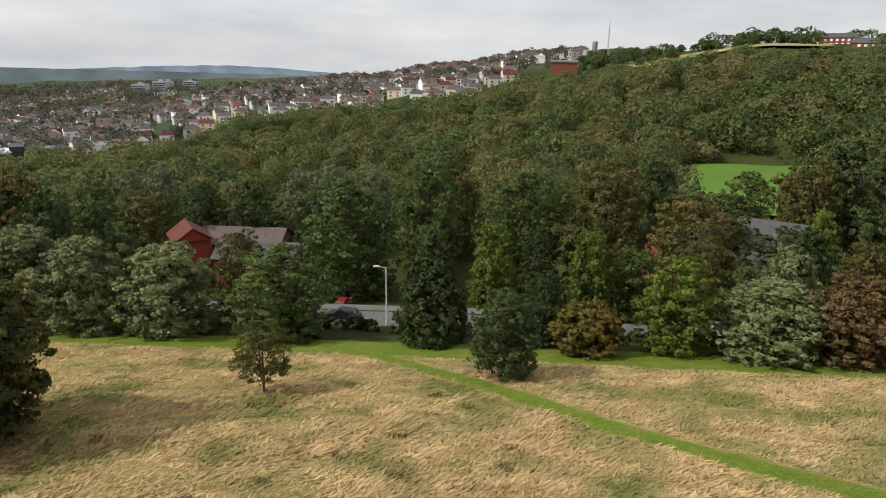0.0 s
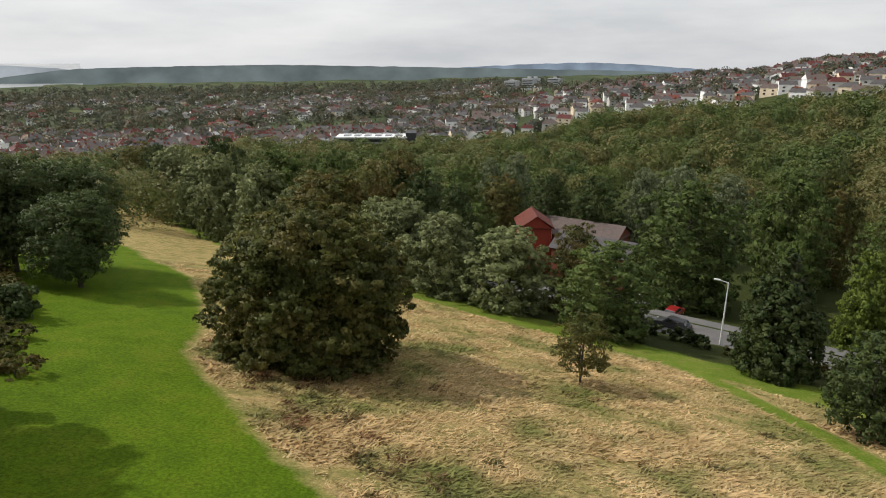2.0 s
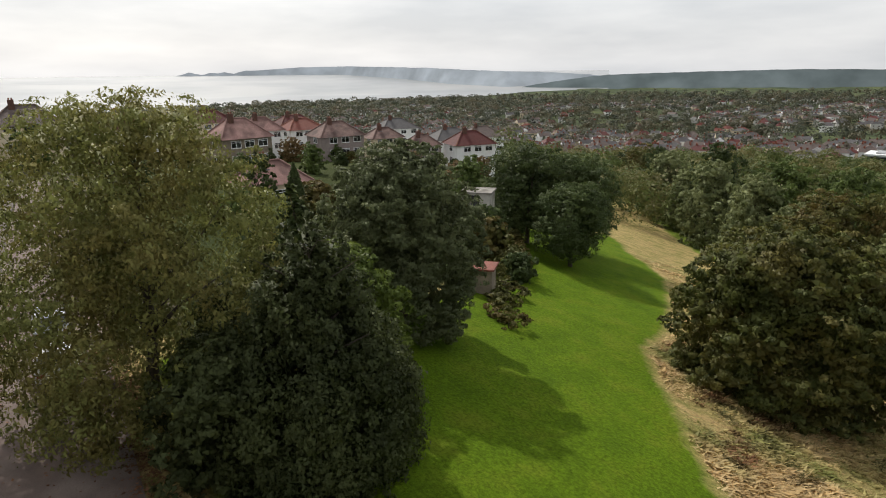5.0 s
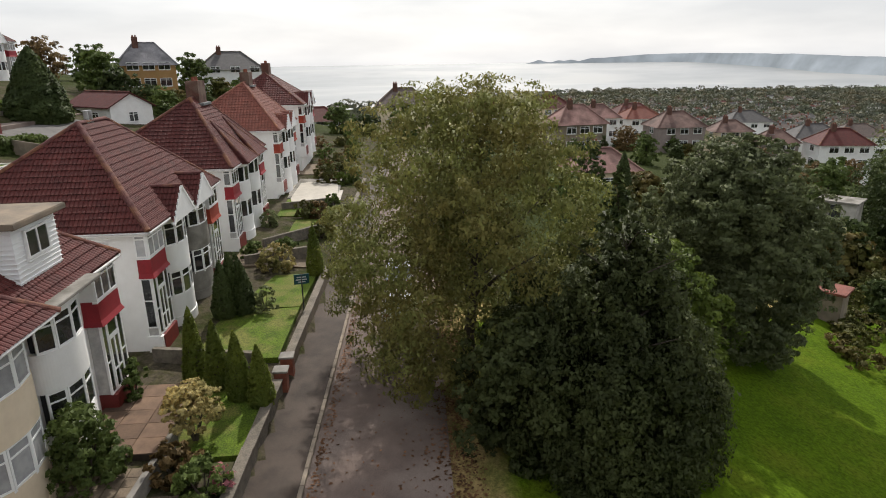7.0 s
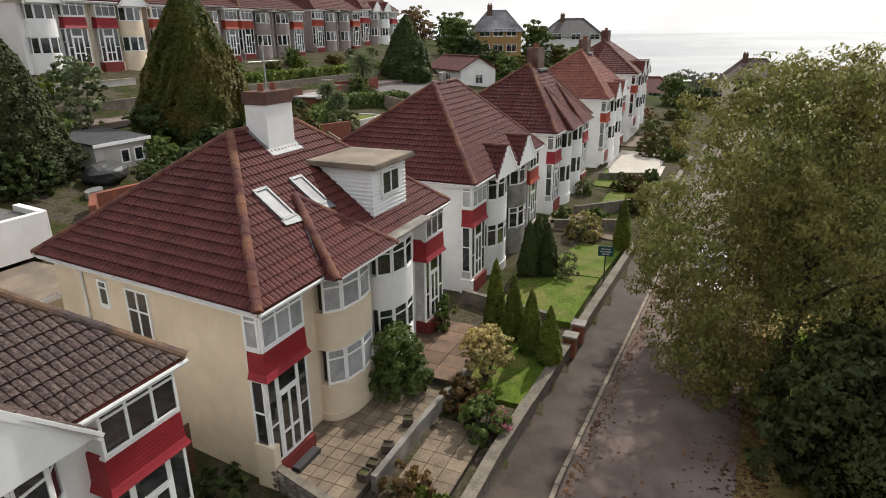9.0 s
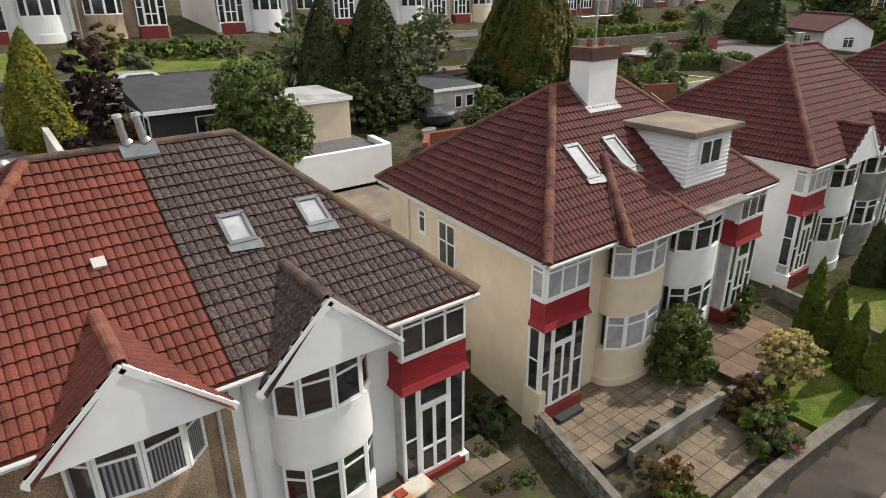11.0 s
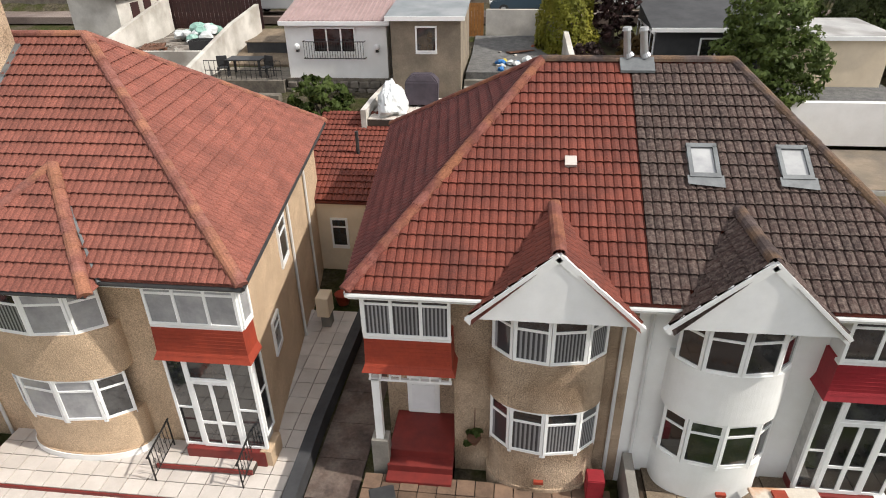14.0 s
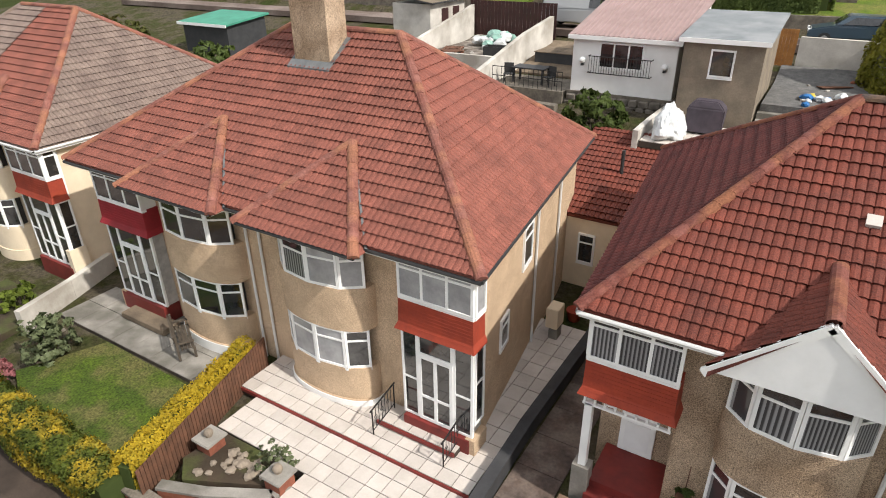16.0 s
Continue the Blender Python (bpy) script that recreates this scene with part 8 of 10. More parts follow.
old_shed = shed("old_white_shed", -26.2, -22.8, -31.0, -34.5, 4.4, 6.6, "white_wall", "felt_black", "dilapidated white shed with sagging roof", 0.3, 0.2, "shed")
window(old_shed, (-1.4, 1.78), (-0.75, 1.78), 1.0, 1.8, 1, "pane", sill=False)
window(old_shed, (-0.45, 1.78), (0.15, 1.78), 1.0, 1.8, 1, "pane", sill=False)
bush("grey_willow", -27.3, -37.5, 5.0, 1.8, "leaf_pale", 172, 3000, 0.16, "thin grey-green garden tree", "tree", z=6.2, low=1.0)
tub = thing("metal_tub", -20.6, -28.6, 4.6, 30, "round-ended pale metal tub", "tub")
bm = bmesh.new()
bmesh.ops.create_circle(bm, cap_ends=True, radius=0.7, segments=20)
for v in bm.verts:
    v.co.y *= 0.5
r = bmesh.ops.extrude_face_region(bm, geom=bm.faces[:])
bmesh.ops.translate(bm, vec=(0, 0, 0.35), verts=[v for v in r["geom"] if isinstance(v, bmesh.types.BMVert)])
part("tub", bm, M["steel"], tub)
wall_run("brick_pier_wall", [(-18.0, -25.3), (-19.5, -27.2), (-22.5, -27.0)], flat(3.8), 1.3, 0.3, "brick", "broken red brick yard wall", None, "yard wall")
patch("back_yard", [(-17.5, -22.5), (-23.5, -22.5), (-24, -30.5), (-17.5, -30.5)], ground, "soil", "untidy earth back yard", 0.08, "yard")
for k, (x, y, h_, r_, m_) in enumerate(((-34, -26, 2.2, 1.6, "leaf_green"), (-37.5, -28, 2.6, 1.6, "leaf_olive"), (-41, -25, 1.8, 1.5, "leaf_green"), (-44.5, -29, 1.5, 1.5, "leaf_ash"), (-28, -24, 1.6, 1.3, "leaf_dark"), (-47, -24, 1.6, 1.4, "leaf_bright"))):
    bush("garden_shrub", x, y, h_, r_, m_, 175 + k, 1500, 0.2, "leafy shrub in a back garden")
hedge("garden_hedge", [(-35, -30.5), (-43, -31), (-50, -33)], 1.2, 1.0, "leaf_green", 185, "clipped green back garden hedge", density=120, leaf=0.16)
wall_run("yard_wall", [(-33.5, -27.5), (-39, -28), (-43, -27.5)], ground, 1.3, 0.25, "brick", "red brick yard wall", None, "yard wall")
wall_run("white_raised_bed", [(-46.2, -31.2), (-46.2, -28.6), (-50.6, -28.6), (-50.6, -31.2)], flat(4.3), 0.95, 0.25, "white_wall", "white edged raised lawn", None, "raised bed")
patch("raised_lawn", [(-46.35, -31.2), (-46.35, -28.75), (-50.45, -28.75), (-50.45, -31.2)], flat(5.1), "turf_bright", "bright green raised lawn", 0.05)


def palm(x, y, z, h, seed):
    rng = np.random.default_rng(seed)
    top = thing("cordyline_palm", x, y, z, 0, "spiky cordyline palm on a bare trunk", "palm", "cordyline palms")
    bm = bmesh.new()
    limb(bm, (0, 0, -0.3), (0.1, 0, h * 0.6), 0.16, 0.11, 9)
    part("trunk", bm, M["bark"], top)
    n = 420
    d = rng.normal(0, 1, (n, 3))
    d[:, 2] += 0.25
    d /= np.linalg.norm(d, axis=1)[:, None]
    c = np.array([0.1, 0, h * 0.68])
    tip = c + d * h * 0.4
    tip[:, 2] -= 0.12 * h * rng.uniform(0, 1, n)
    side = np.cross(d, rng.normal(0, 1, (n, 3)))
    side *= 0.045 / np.linalg.norm(side, axis=1)[:, None]
    mid = c + d * h * 0.22
    quads_ob("crown", np.stack([np.repeat(c[None], n, 0), mid + side, tip, mid - side], 1), M["leaf_pale"], top)
    return top


palm(-16.8, -36.8, 6.2, 3.8, 1)
palm(-33.5, -28.8, 4.4, 2.6, 2)
palm(-58.9, -35.6, ground(-58.9, -35.6), 5.0, 3)

# the lane above, with parked cars
slab_strip("lane", [(60 - 4 * k, -37.9) for k in range(46)], [(60 - 4 * k, -40.6) for k in range(46)], lambda x, y: 6.75, 0.4, M["asphalt"], "narrow asphalt back lane", "road")
wall_run("lane_wall", [(60, -41.2), (10, -41.2), (-30, -41.2), (-70, -41.4), (-110, -42)], flat(6.7), 1.15, 0.3, "stone", "long dark stone wall above the lane", None, "retaining wall")


def car(name, x, y, z, turn, paint, label, length=4.2, van=False, group="parked cars"):
    """A parked car: shaped body, cabin, windows, wheels with rims, lamps."""
    top = thing(name, x, y, z, turn, label, "van" if van else "car", group)
    L, W = length / 2, 0.86
    prof = [(-L, 0.35), (-L, 0.75), (-L + 0.15, 0.92), (-L + 1.0, 1.0), (L - 1.2, 0.98), (L - 0.1, 0.78), (L, 0.6), (L, 0.35)] if not van else [(-L, 0.35), (-L, 1.1), (L - 0.9, 1.1), (L - 0.1, 0.85), (L, 0.6), (L, 0.35)]
    cab = [(-L + 0.25, 0.95), (-L + 0.65, 1.42), (0.35, 1.46), (L - 1.15, 0.97)] if not van else [(-L + 0.02, 1.1), (-L + 0.12, 1.9), (L - 1.6, 1.92), (L - 0.85, 1.1)]

    def hull(pts, w0, w1):
        bm = bmesh.new()
        a = [bm.verts.new((px, -(w1 if pz > 1.3 else w0), pz)) for px, pz in pts]
        b = [bm.verts.new((px, (w1 if pz > 1.3 else w0), pz)) for px, pz in pts]
        bm.faces.new(a)
        bm.faces.new(b[::-1])
        for k in range(len(pts)):
            bm.faces.new((a[k], b[k], b[(k + 1) % len(pts)], a[(k + 1) % len(pts)]))
        bmesh.ops.recalc_face_normals(bm, faces=bm.faces[:])
        bmesh.ops.bevel(bm, geom=bm.edges[:], offset=0.06, segments=2, affect="EDGES")
        return bm
    part("body", hull(prof, W, W), paint, top)
    part("cabin", hull(cab, W - 0.06, W - 0.2), paint, top)
    for s in (-1, 1):
        bm = bmesh.new()
        z0, z1 = (1.03, 1.36) if not van else (1.2, 1.75)
        xa, xb = (-L + 0.6, L - 1.5) if not van else (L - 1.75, L - 1.1)
        q = [bm.verts.new(p) for p in ((xa, s * (W - 0.055), z0), (xb, s * (W - 0.055), z0), (xb - 0.5 * (not van), s * (W - 0.17), z1), (xa + 0.25 * (not van), s * (W - 0.17), z1))]
        bm.faces.new(q if s < 0 else q[::-1])
        part("side_window", bm, M["pane"], top)
    for xa, za, xb, zb in ((cab[3][0] - 0.05, cab[3][1] + 0.05, cab[2][0] + 0.08, cab[2][1] - 0.07), (cab[0][0] + 0.03, cab[0][1] + 0.08, cab[1][0] - 0.04, cab[1][1] - 0.06)):
        s = 1 if xa > 0 else -1
        bm = bmesh.new()
        bm.faces.new([bm.verts.new(p) for p in ((xa + s * 0.03, -W + 0.14, za + 0.02), (xa + s * 0.03, W - 0.14, za + 0.02), (xb + s * 0.05, W - 0.26, zb + 0.02), (xb + s * 0.05, -W + 0.26, zb + 0.02))])
        part("windscreen", bm, M["pane"], top)
    for wx in (-L + 0.8, L - 0.8):
        for s in (-1, 1):
            bm = bmesh.new()
            limb(bm, (wx, s * (W - 0.2), 0.31), (wx, s * (W + 0.01), 0.31), 0.31, 0.31, 16)
            wheel = part("wheel", bm, M["dark"], top)
            bm = bmesh.new()
            limb(bm, (wx, s * (W - 0.1), 0.31), (wx, s * (W + 0.02), 0.31), 0.19, 0.17, 12)
            part("rim", bm, M["steel"], wheel)
    for wx, m_ in ((L - 0.05, "upvc"), (-L + 0.05, "red_panel")):
        for s in (-1, 1):
            box_part("lamp", (wx - 0.07, wx + 0.06, s * 0.62 - 0.14, s * 0.62 + 0.14, 0.62, 0.76), M[m_], top, "", 0.02)
    return top


PAINT = {n: mat("car_paint_" + n, c, c, 1, 0.3, spec=0.6, coat=0.8) for n, c in (("blue", (0.03, 0.06, 0.09)), ("white", (0.62, 0.62, 0.61)), ("silver", (0.36, 0.37, 0.38)), ("red", (0.25, 0.012, 0.012)), ("skyblue", (0.05, 0.22, 0.5)), ("dark", (0.03, 0.03, 0.035)))}
car("parked_car", -0.4, -39.2, 6.77, 4, PAINT["blue"], "dark blue hatchback parked in the lane")
car("parked_car", -7.4, -39.2, 6.77, 2, PAINT["white"], "white hatchback parked in the lane")
car("parked_van", 14.2, -39.3, 6.77, 182, PAINT["silver"], "silver van parked in the lane", 4.8, True)
car("parked_car", -32.2, 0.4, -1.17, 177, PAINT["white"], "white car parked under the street trees")
car("parked_car", -37.5, 0.6, -1.17, 177, PAINT["silver"], "silver car parked under the street trees")

M["concrete_pale"] = mat("pale_clean_concrete", (0.50, 0.46, 0.40), (0.42, 0.385, 0.33), 1.0, 0.9, fine=0.3, bump=0.2, bump_scale=30)
patch("pale_forecourt", [(-58.2, -9.0), (-67.4, -10.8), (-69.0, -8.4), (-66.9, -5.3), (-57.0, -4.5)], flat(-0.33), "concrete_pale", "bright pale concrete forecourt before a house", 0.05, "driveway")

# upper gardens and houses
for k, (x0, x1, text) in enumerate(((-3, 6, "ochre green upper lawn"), (8, 17, "bright green upper lawn"), (-16, -5.5, "upper lawn with shrubs"), (19, 30, "upper lawn behind a hedge"))):
    patch("upper_lawn", [(x0, -41.5), (x1, -41.5), (x1, -47.5), (x0, -47.5)], lambda x, y: float(np.interp(-y, (41.5, 47.5), (7.75, 8.9))), "turf_bright", text + " sloping to the lane", 0.1)
hedge("garden_hedge", [(1.7, -48.5), (1.5, -42.3), (8.5, -42.3), (17.5, -42.0)], 1.3, 1.2, "leaf_green", 190, "thick clipped green hedge by the upper lawn", flat(7.7), density=330, leaf=0.09)
for k, (x, y, h_, r_, m_) in enumerate(((-7.5, -44, 2.4, 1.2, "leaf_olive"), (-10, -45, 1.2, 1.3, "leaf_green"), (-12.5, -44.5, 1.4, 1.3, "leaf_green"), (-14.8, -44, 1.5, 1.2, "leaf_ash"), (-8.8, -43, 0.9, 1.0, "leaf_pale"), (3.5, -47, 1.2, 0.8, "leaf_green"), (20, -45, 1.4, 1.2, "leaf_gold"), (-20, -44, 3.0, 1.8, "leaf_green"), (-24, -43, 2.2, 1.5, "leaf_olive"), (-30, -44, 1.6, 1.4, "leaf_bright"), (-50, -45, 1.2, 1.0, "leaf_green"), (-56, -45, 1.3, 1.0, "leaf_olive"), (-62, -46, 1.2, 1.0, "leaf_bright"), (-70, -46, 1.2, 1.0, "leaf_gold"), (-80, -47, 1.2, 1.2, "leaf_green"), (-88, -47, 1.4, 1.3, "leaf_bright"))):
    bush("upper_shrub", x, y, h_, r_, m_, 200 + k, 1200, 0.17, "leafy shrub in an upper front garden")
hedge("garden_hedge", [(-64, -42.6), (-80, -43.2), (-95, -46)], 1.3, 1.2, "leaf_bright", 220, "long clipped hedge above the lane", flat(7.4), density=90, leaf=0.2)
bush("pyramid_conifer", -75.5, -38.9, 8.8, 4.0, "leaf_dark", 221, 26000, 0.2, "broad dark pyramid-shaped conifer", "conifer", z=6.0, shape="cone")
UPPER = [((-38.8, -50.5, 9.55), "render_white", "render_cream", "maroon", "red_panel", "gable", "pair of upper street semis, white and cream"),
         ((-65.5, -52.5, 9.6), "mauve_wall", "mauve_wall", "maroon", "orange_panel", "flat", "pair of mauve rendered upper street semis"),
         ((-81.5, -53.5, 10.0), "mauve_wall", "mauve_wall", "maroon", "orange_panel", "flat", "pair of mauve semis above the lane"),
         ((-98.5, -56.0, 10.6), "mauve_wall", "render_white", "maroon", "red_panel", "gable", "pair of gabled semis above the lane"),
         ((-52.0, -51.5, 9.55), "mauve_wall", "mauve_wall", "maroon", "orange_panel", "flat", "pair of brown rendered upper street semis"),
         ((-22.5, -50.5, 9.55), "render_white", "mauve_wall", "maroon", "red_panel", "gable", "pair of upper street semis behind tall conifers"),
         ((-7.0, -50.5, 9.55), "render_white", "pebbledash", "maroon", "red_panel", "gable", "pair of upper street semis above steps"),
         ((8.5, -50.5, 9.55), "render_cream", "render_white", "salmon", "red_panel", "gable", "pair of upper street semis above a lawn"),
         ((24.0, -50.5, 9.55), "render_white", "render_cream", "maroon", "red_panel", "gable", "pair of pale upper street semis")]
for base, wa, wb, tile_, pan, rf, text in UPPER:
    flip = base[0] == -38.8
    kw = dict(bay=4.2, oriel=(0.5, 2.5)) if flip else {}
    hh, _, _ = semi("upper_house", base, {1: base_half(wall=wa, tile=tile_, panel=pan, bay_roof=rf, bay_glass="pane", oriel_glass="pane", **kw), -1: base_half(wall=wb, tile=tile_, panel=pan, bay_roof=rf, bay_glass="pane", oriel_glass="pane", **kw)}, (-6.1, 6.1), (-4.1, 9.2, -2.3, 2.3), 9.0, text, coarse=True, group="houses of the upper street")
for x in (-14.9, 0.6):
    for k in range(7):
        s_ = thing("garden_step", x, -42.0 - 0.45 * k, 7.0 + 0.3 * k, 0, "dark stone steps up to a house", "step", "upper garden steps")
        box_part("tread", (-0.8, 0.8, -0.26, 0.26, -0.7, 0.0), M["stone"], s_, "", 0.02)


def bungalow(name, x, y, z, turn, wall, tile_, label, w=5.5, d=5.0, h=3.0, rise=3.0, group="houses near the sea"):
    top = thing(name, x, y, z, turn, label, "house", group)
    box_part("wall", (-w, w, -d, d, -5.0, h), M[wall], top)
    o = 0.4
    bm = bmesh.new()
    q = [bm.verts.new(p) for p in ((-w - o, -d - o, h), (w + o, -d - o, h), (w + o, d + o, h), (-w - o, d + o, h), (-max(0.1, w - d * 0.8), 0, h + rise), (max(0.1, w - d * 0.8), 0, h + rise))]
    for f in ((0, 1, 5, 4), (1, 2, 5), (2, 3, 4, 5), (3, 0, 4), (3, 2, 1, 0)):
        bm.faces.new([q[k] for k in f])
    r_ = part("roof", bm, M["tile_" + tile_], top)
    ridge_line(r_, (-max(0.1, w - d * 0.8), 0, h + rise), (max(0.1, w - d * 0.8), 0, h + rise), M["ridge_" + tile_], 0.16, 0.6)
    for sx in (-1, 1):
        for sy in (-1, 1):
            ridge_line(r_, (sx * (w + o), sy * (d + o), h), (sx * max(0.1, w - d * 0.8), 0, h + rise), M["ridge_" + tile_], 0.16, 0.6)
    for k in range(3):
        x0 = -w + 0.8 + k * (2 * w - 1.6) / 3
        for zz in ((0.9, 2.2),) if h < 4 else ((0.9, 2.2), (3.5, 4.7)):
            window(top, (x0, d + 0.03), (x0 + 1.8, d + 0.03), zz[0], zz[1], 2, "pane", 0.25)
    for zz in ((0.9, 2.2),) if h < 4 else ((0.9, 2.2), (3.5, 4.7)):
        window(top, (w + 0.03, 1.6), (w + 0.03, -0.2), zz[0], zz[1], 2, "pane", 0.25)
    chimney(top, w * 0.3, 0.6, h + rise * 0.5, h + rise + 0.9, 0.9, 0.7, "brick_old", None, 2)
    return top


# ---- houses further down the street and around ----
def polar(az, r):
    return r * math.cos(radians(az)), r * math.sin(radians(az))


def z_for(el, r):
    return EYE[2] + r * math.tan(radians(el))


M["orange_wall"] = mat("orange_render", (0.40, 0.24, 0.10), (0.34, 0.20, 0.08), 1, 0.9)
M["brick_old"] = mat("sooty_brick", (0.15, 0.075, 0.055), (0.09, 0.05, 0.04), 2.0, 0.9, fine=0.8)
# ash: slate made paler, with the sun on that roof put into colour
for key, a_, b_ in (("umber", (0.20, 0.125, 0.105), (0.14, 0.085, 0.072)), ("rose", (0.33, 0.19, 0.165), (0.23, 0.13, 0.112)), ("ash", (0.27, 0.26, 0.27), (0.19, 0.185, 0.195))):
    M["tile_" + key] = mat(key + "_weathered_tile", a_, b_, 1.0, 0.8, fine=1.4, bump=0.6, bump_scale=20, c=tuple(v * 0.65 for v in b_), cscale=0.4)
    M["ridge_" + key] = mat(key + "_weathered_ridge", tuple(v * 0.8 for v in b_), b_, 3.0, 0.85)
# bearing, distance, elevation of the ridge, walls, tiles, size
# cream or mauve instead of white puts near-side shade into some walls' colour
for az, r, el, wall_, tile_, w, h, rise, text in (
    (154.4, 140, -4.25, "mauve_wall", "umber", 5.0, 4.8, 3.0, "hipped brown roofed semis below the park"), (150.1, 150, -4.9, "render_cream", "umber", 3.9, 4.8, 2.3, "hipped brown roofed house below the park"),
    (146.6, 150, -5.6, "mauve_wall", "umber", 3.8, 4.8, 2.5, "hipped brown roofed house beyond the ash"), (162.8, 115, -3.75, "rendgrey", "rose", 4.5, 5.0, 3.2, "pink-brown roofed semis at the street's foot"), (165.0, 165, -2.95, "render_cream", "maroon", 4.6, 5.0, 3.0, "red roofed house at the street's foot"),
    (160.4, 75, -7.5, "render_cream", "rose", 3.6, 2.8, 2.4, "low pink-brown roofed house behind the ash"), (160.9, 150, -3.7, "render_white", "rose", 4.2, 5.0, 3.0, "pink-brown roofed house beyond garden hedges"), (157.4, 160, -3.9, "render_white", "salmon", 4.4, 5.0, 2.6, "orange roofed house behind an autumn tree"), (142.2, 150, -5.3, "render_white", "maroon", 5.0, 5.0, 3.0, "maroon roofed house among the trees"),
    (171.5, 150, -3.0, "render_white", "maroon", 6.0, 5.0, 3.2, "house with brown roof beyond street trees"), (178.2, 125, -2.1, "render_cream", "town", 5.0, 4.6, 3.2, "brown hipped house at the bend"), (186, 150, -3.6, "render_white", "maroon", 5.5, 4.5, 3.0, "low red roofed house at the street's end"),
    (144, 175, -5.0, "render_white", "slate", 5.6, 5.0, 3.0, "slate roofed white house below"), (158, 175, -3.6, "render_white", "maroon", 6.0, 5.0, 3.2, "distant hipped house"), (141.2, 195, -4.9, "render_white", "town", 6.0, 5.0, 3.0, "orange roofed house among trees"), (149, 200, -4.1, "render_white", "slate", 6.0, 5.0, 3.0, "slate roofed house in the lower streets"),
    (199.3, 118, 1.88, "orange_wall", "ash", 4.3, 4.2, 3.6, "pale slate pyramid roofed house with orange walls"), (192.9, 140, 1.15, "render_white", "slate", 6.4, 4.0, 3.6, "white house with dark slate roof")):
    x, y = polar(az, r)
    top_z = z_for(el, r)
    turn = az + 90 + (25 if az < 170 else 0)
    bungalow("hipped_house", x, y, top_z - h - rise, turn, wall_, tile_, text if len(text.split()) > 3 else text + " with white walls", w, w * 0.8, h, rise)

bush("slim_conifer", *polar(158.3, 58), 4.2, 1.1, "leaf_dark", 124, 3600, 0.13, "dark upright conifer beside a low roof", "conifer", z=0.2, shape="cone")
bush("garden_shrub", *polar(161.2, 60), 4.4, 1.6, "leaf_dark", 125, 3600, 0.15, "dark rounded shrub beside a low roof", z=0.4)
garden_tree(4, *polar(158.3, 134), 1.05)

# low gabled building across the lane's end
gab = thing("gabled_bungalow", -86.0, -35.6, 5.0, 48.6, "low white gabled bungalow with a maroon roof", "house")
bm = bmesh.new()
q = [bm.verts.new(p) for p in ((-5.6, -2.7, -1.0), (-5.6, 2.7, -1.0), (-5.6, 2.7, 2.6), (-5.6, 0, 4.1), (-5.6, -2.7, 2.6), (5.6, -2.7, -1.0), (5.6, 2.7, -1.0), (5.6, 2.7, 2.6), (5.6, 0, 4.1), (5.6, -2.7, 2.6))]
for f in ((0, 1, 2, 3, 4), (9, 8, 7, 6, 5), (1, 6, 7, 2), (5, 0, 4, 9)):
    bm.faces.new([q[k] for k in f])
part("wall", bm, M["render_white"], gab)
for sy in (-1, 1):
    bm = bmesh.new()
    q = [bm.verts.new((x, sy * y, z + up)) for up in (0.0, 0.14) for x, y, z in ((-5.9, 0, 4.12), (5.9, 0, 4.12), (5.9, 3.1, 2.4), (-5.9, 3.1, 2.4))]
    for f in ((0, 1, 2, 3), (7, 6, 5, 4), (0, 4, 5, 1), (2, 6, 7, 3), (1, 5, 6, 2), (0, 3, 7, 4)):
        bm.faces.new([q[k] for k in f])
    bmesh.ops.recalc_face_normals(bm, faces=bm.faces[:])
    part("roof_slope", bm, M["tile_maroon"], gab)
ridge_line(gab, (-5.9, 0, 4.28), (5.9, 0, 4.28), M["ridge_maroon"], 0.14, 0.5)
window(gab, (5.63, 0.7), (5.63, -0.5), 0.7, 1.9, 2, "pane", 0.25)
window(gab, (2.6, -2.73), (1.0, -2.73), 0.7, 1.9, 2, "pane", 0.25)
window(gab, (-1.4, -2.73), (-3.0, -2.73), 0.7, 1.9, 2, "pane", 0.25)

glass_room = thing("conservatory", *polar(156.4, 50), -3.2, 25, "white framed conservatory behind the ash", "conservatory")
box_part("wall", (-1.6, 1.6, -1.3, 1.3, -2.0, 0.6), M["upvc"], glass_room)
for q0, q1 in (((-1.6, 1.32), (1.6, 1.32)), ((1.62, 1.3), (1.62, -1.3))):
    window(glass_room, q1 if q0[1] == q1[1] else q0, q0 if q0[1] == q1[1] else q1, 0.6, 2.0, 4, "pane", sill=False)
box_part("roof", (-1.8, 1.8, -1.5, 1.5, 2.0, 2.14), M["felt_pale"], glass_room, "pale sheet roof", 0.02)
for az, r, kind, size in ((141.4, 62, 0, 1.45), (140.6, 60, 2, 1.5), (142.8, 60, 1, 0.9), (140.2, 66, 0, 1.3), (158.6, 50, 3, 1.1), (161.4, 47, 0, 0.9), (156.0, 57, 2, 0.8), (163.0, 58, 1, 0.9), (165.5, 62, 2, 0.9)):
    garden_tree(kind, *polar(az, r), size)
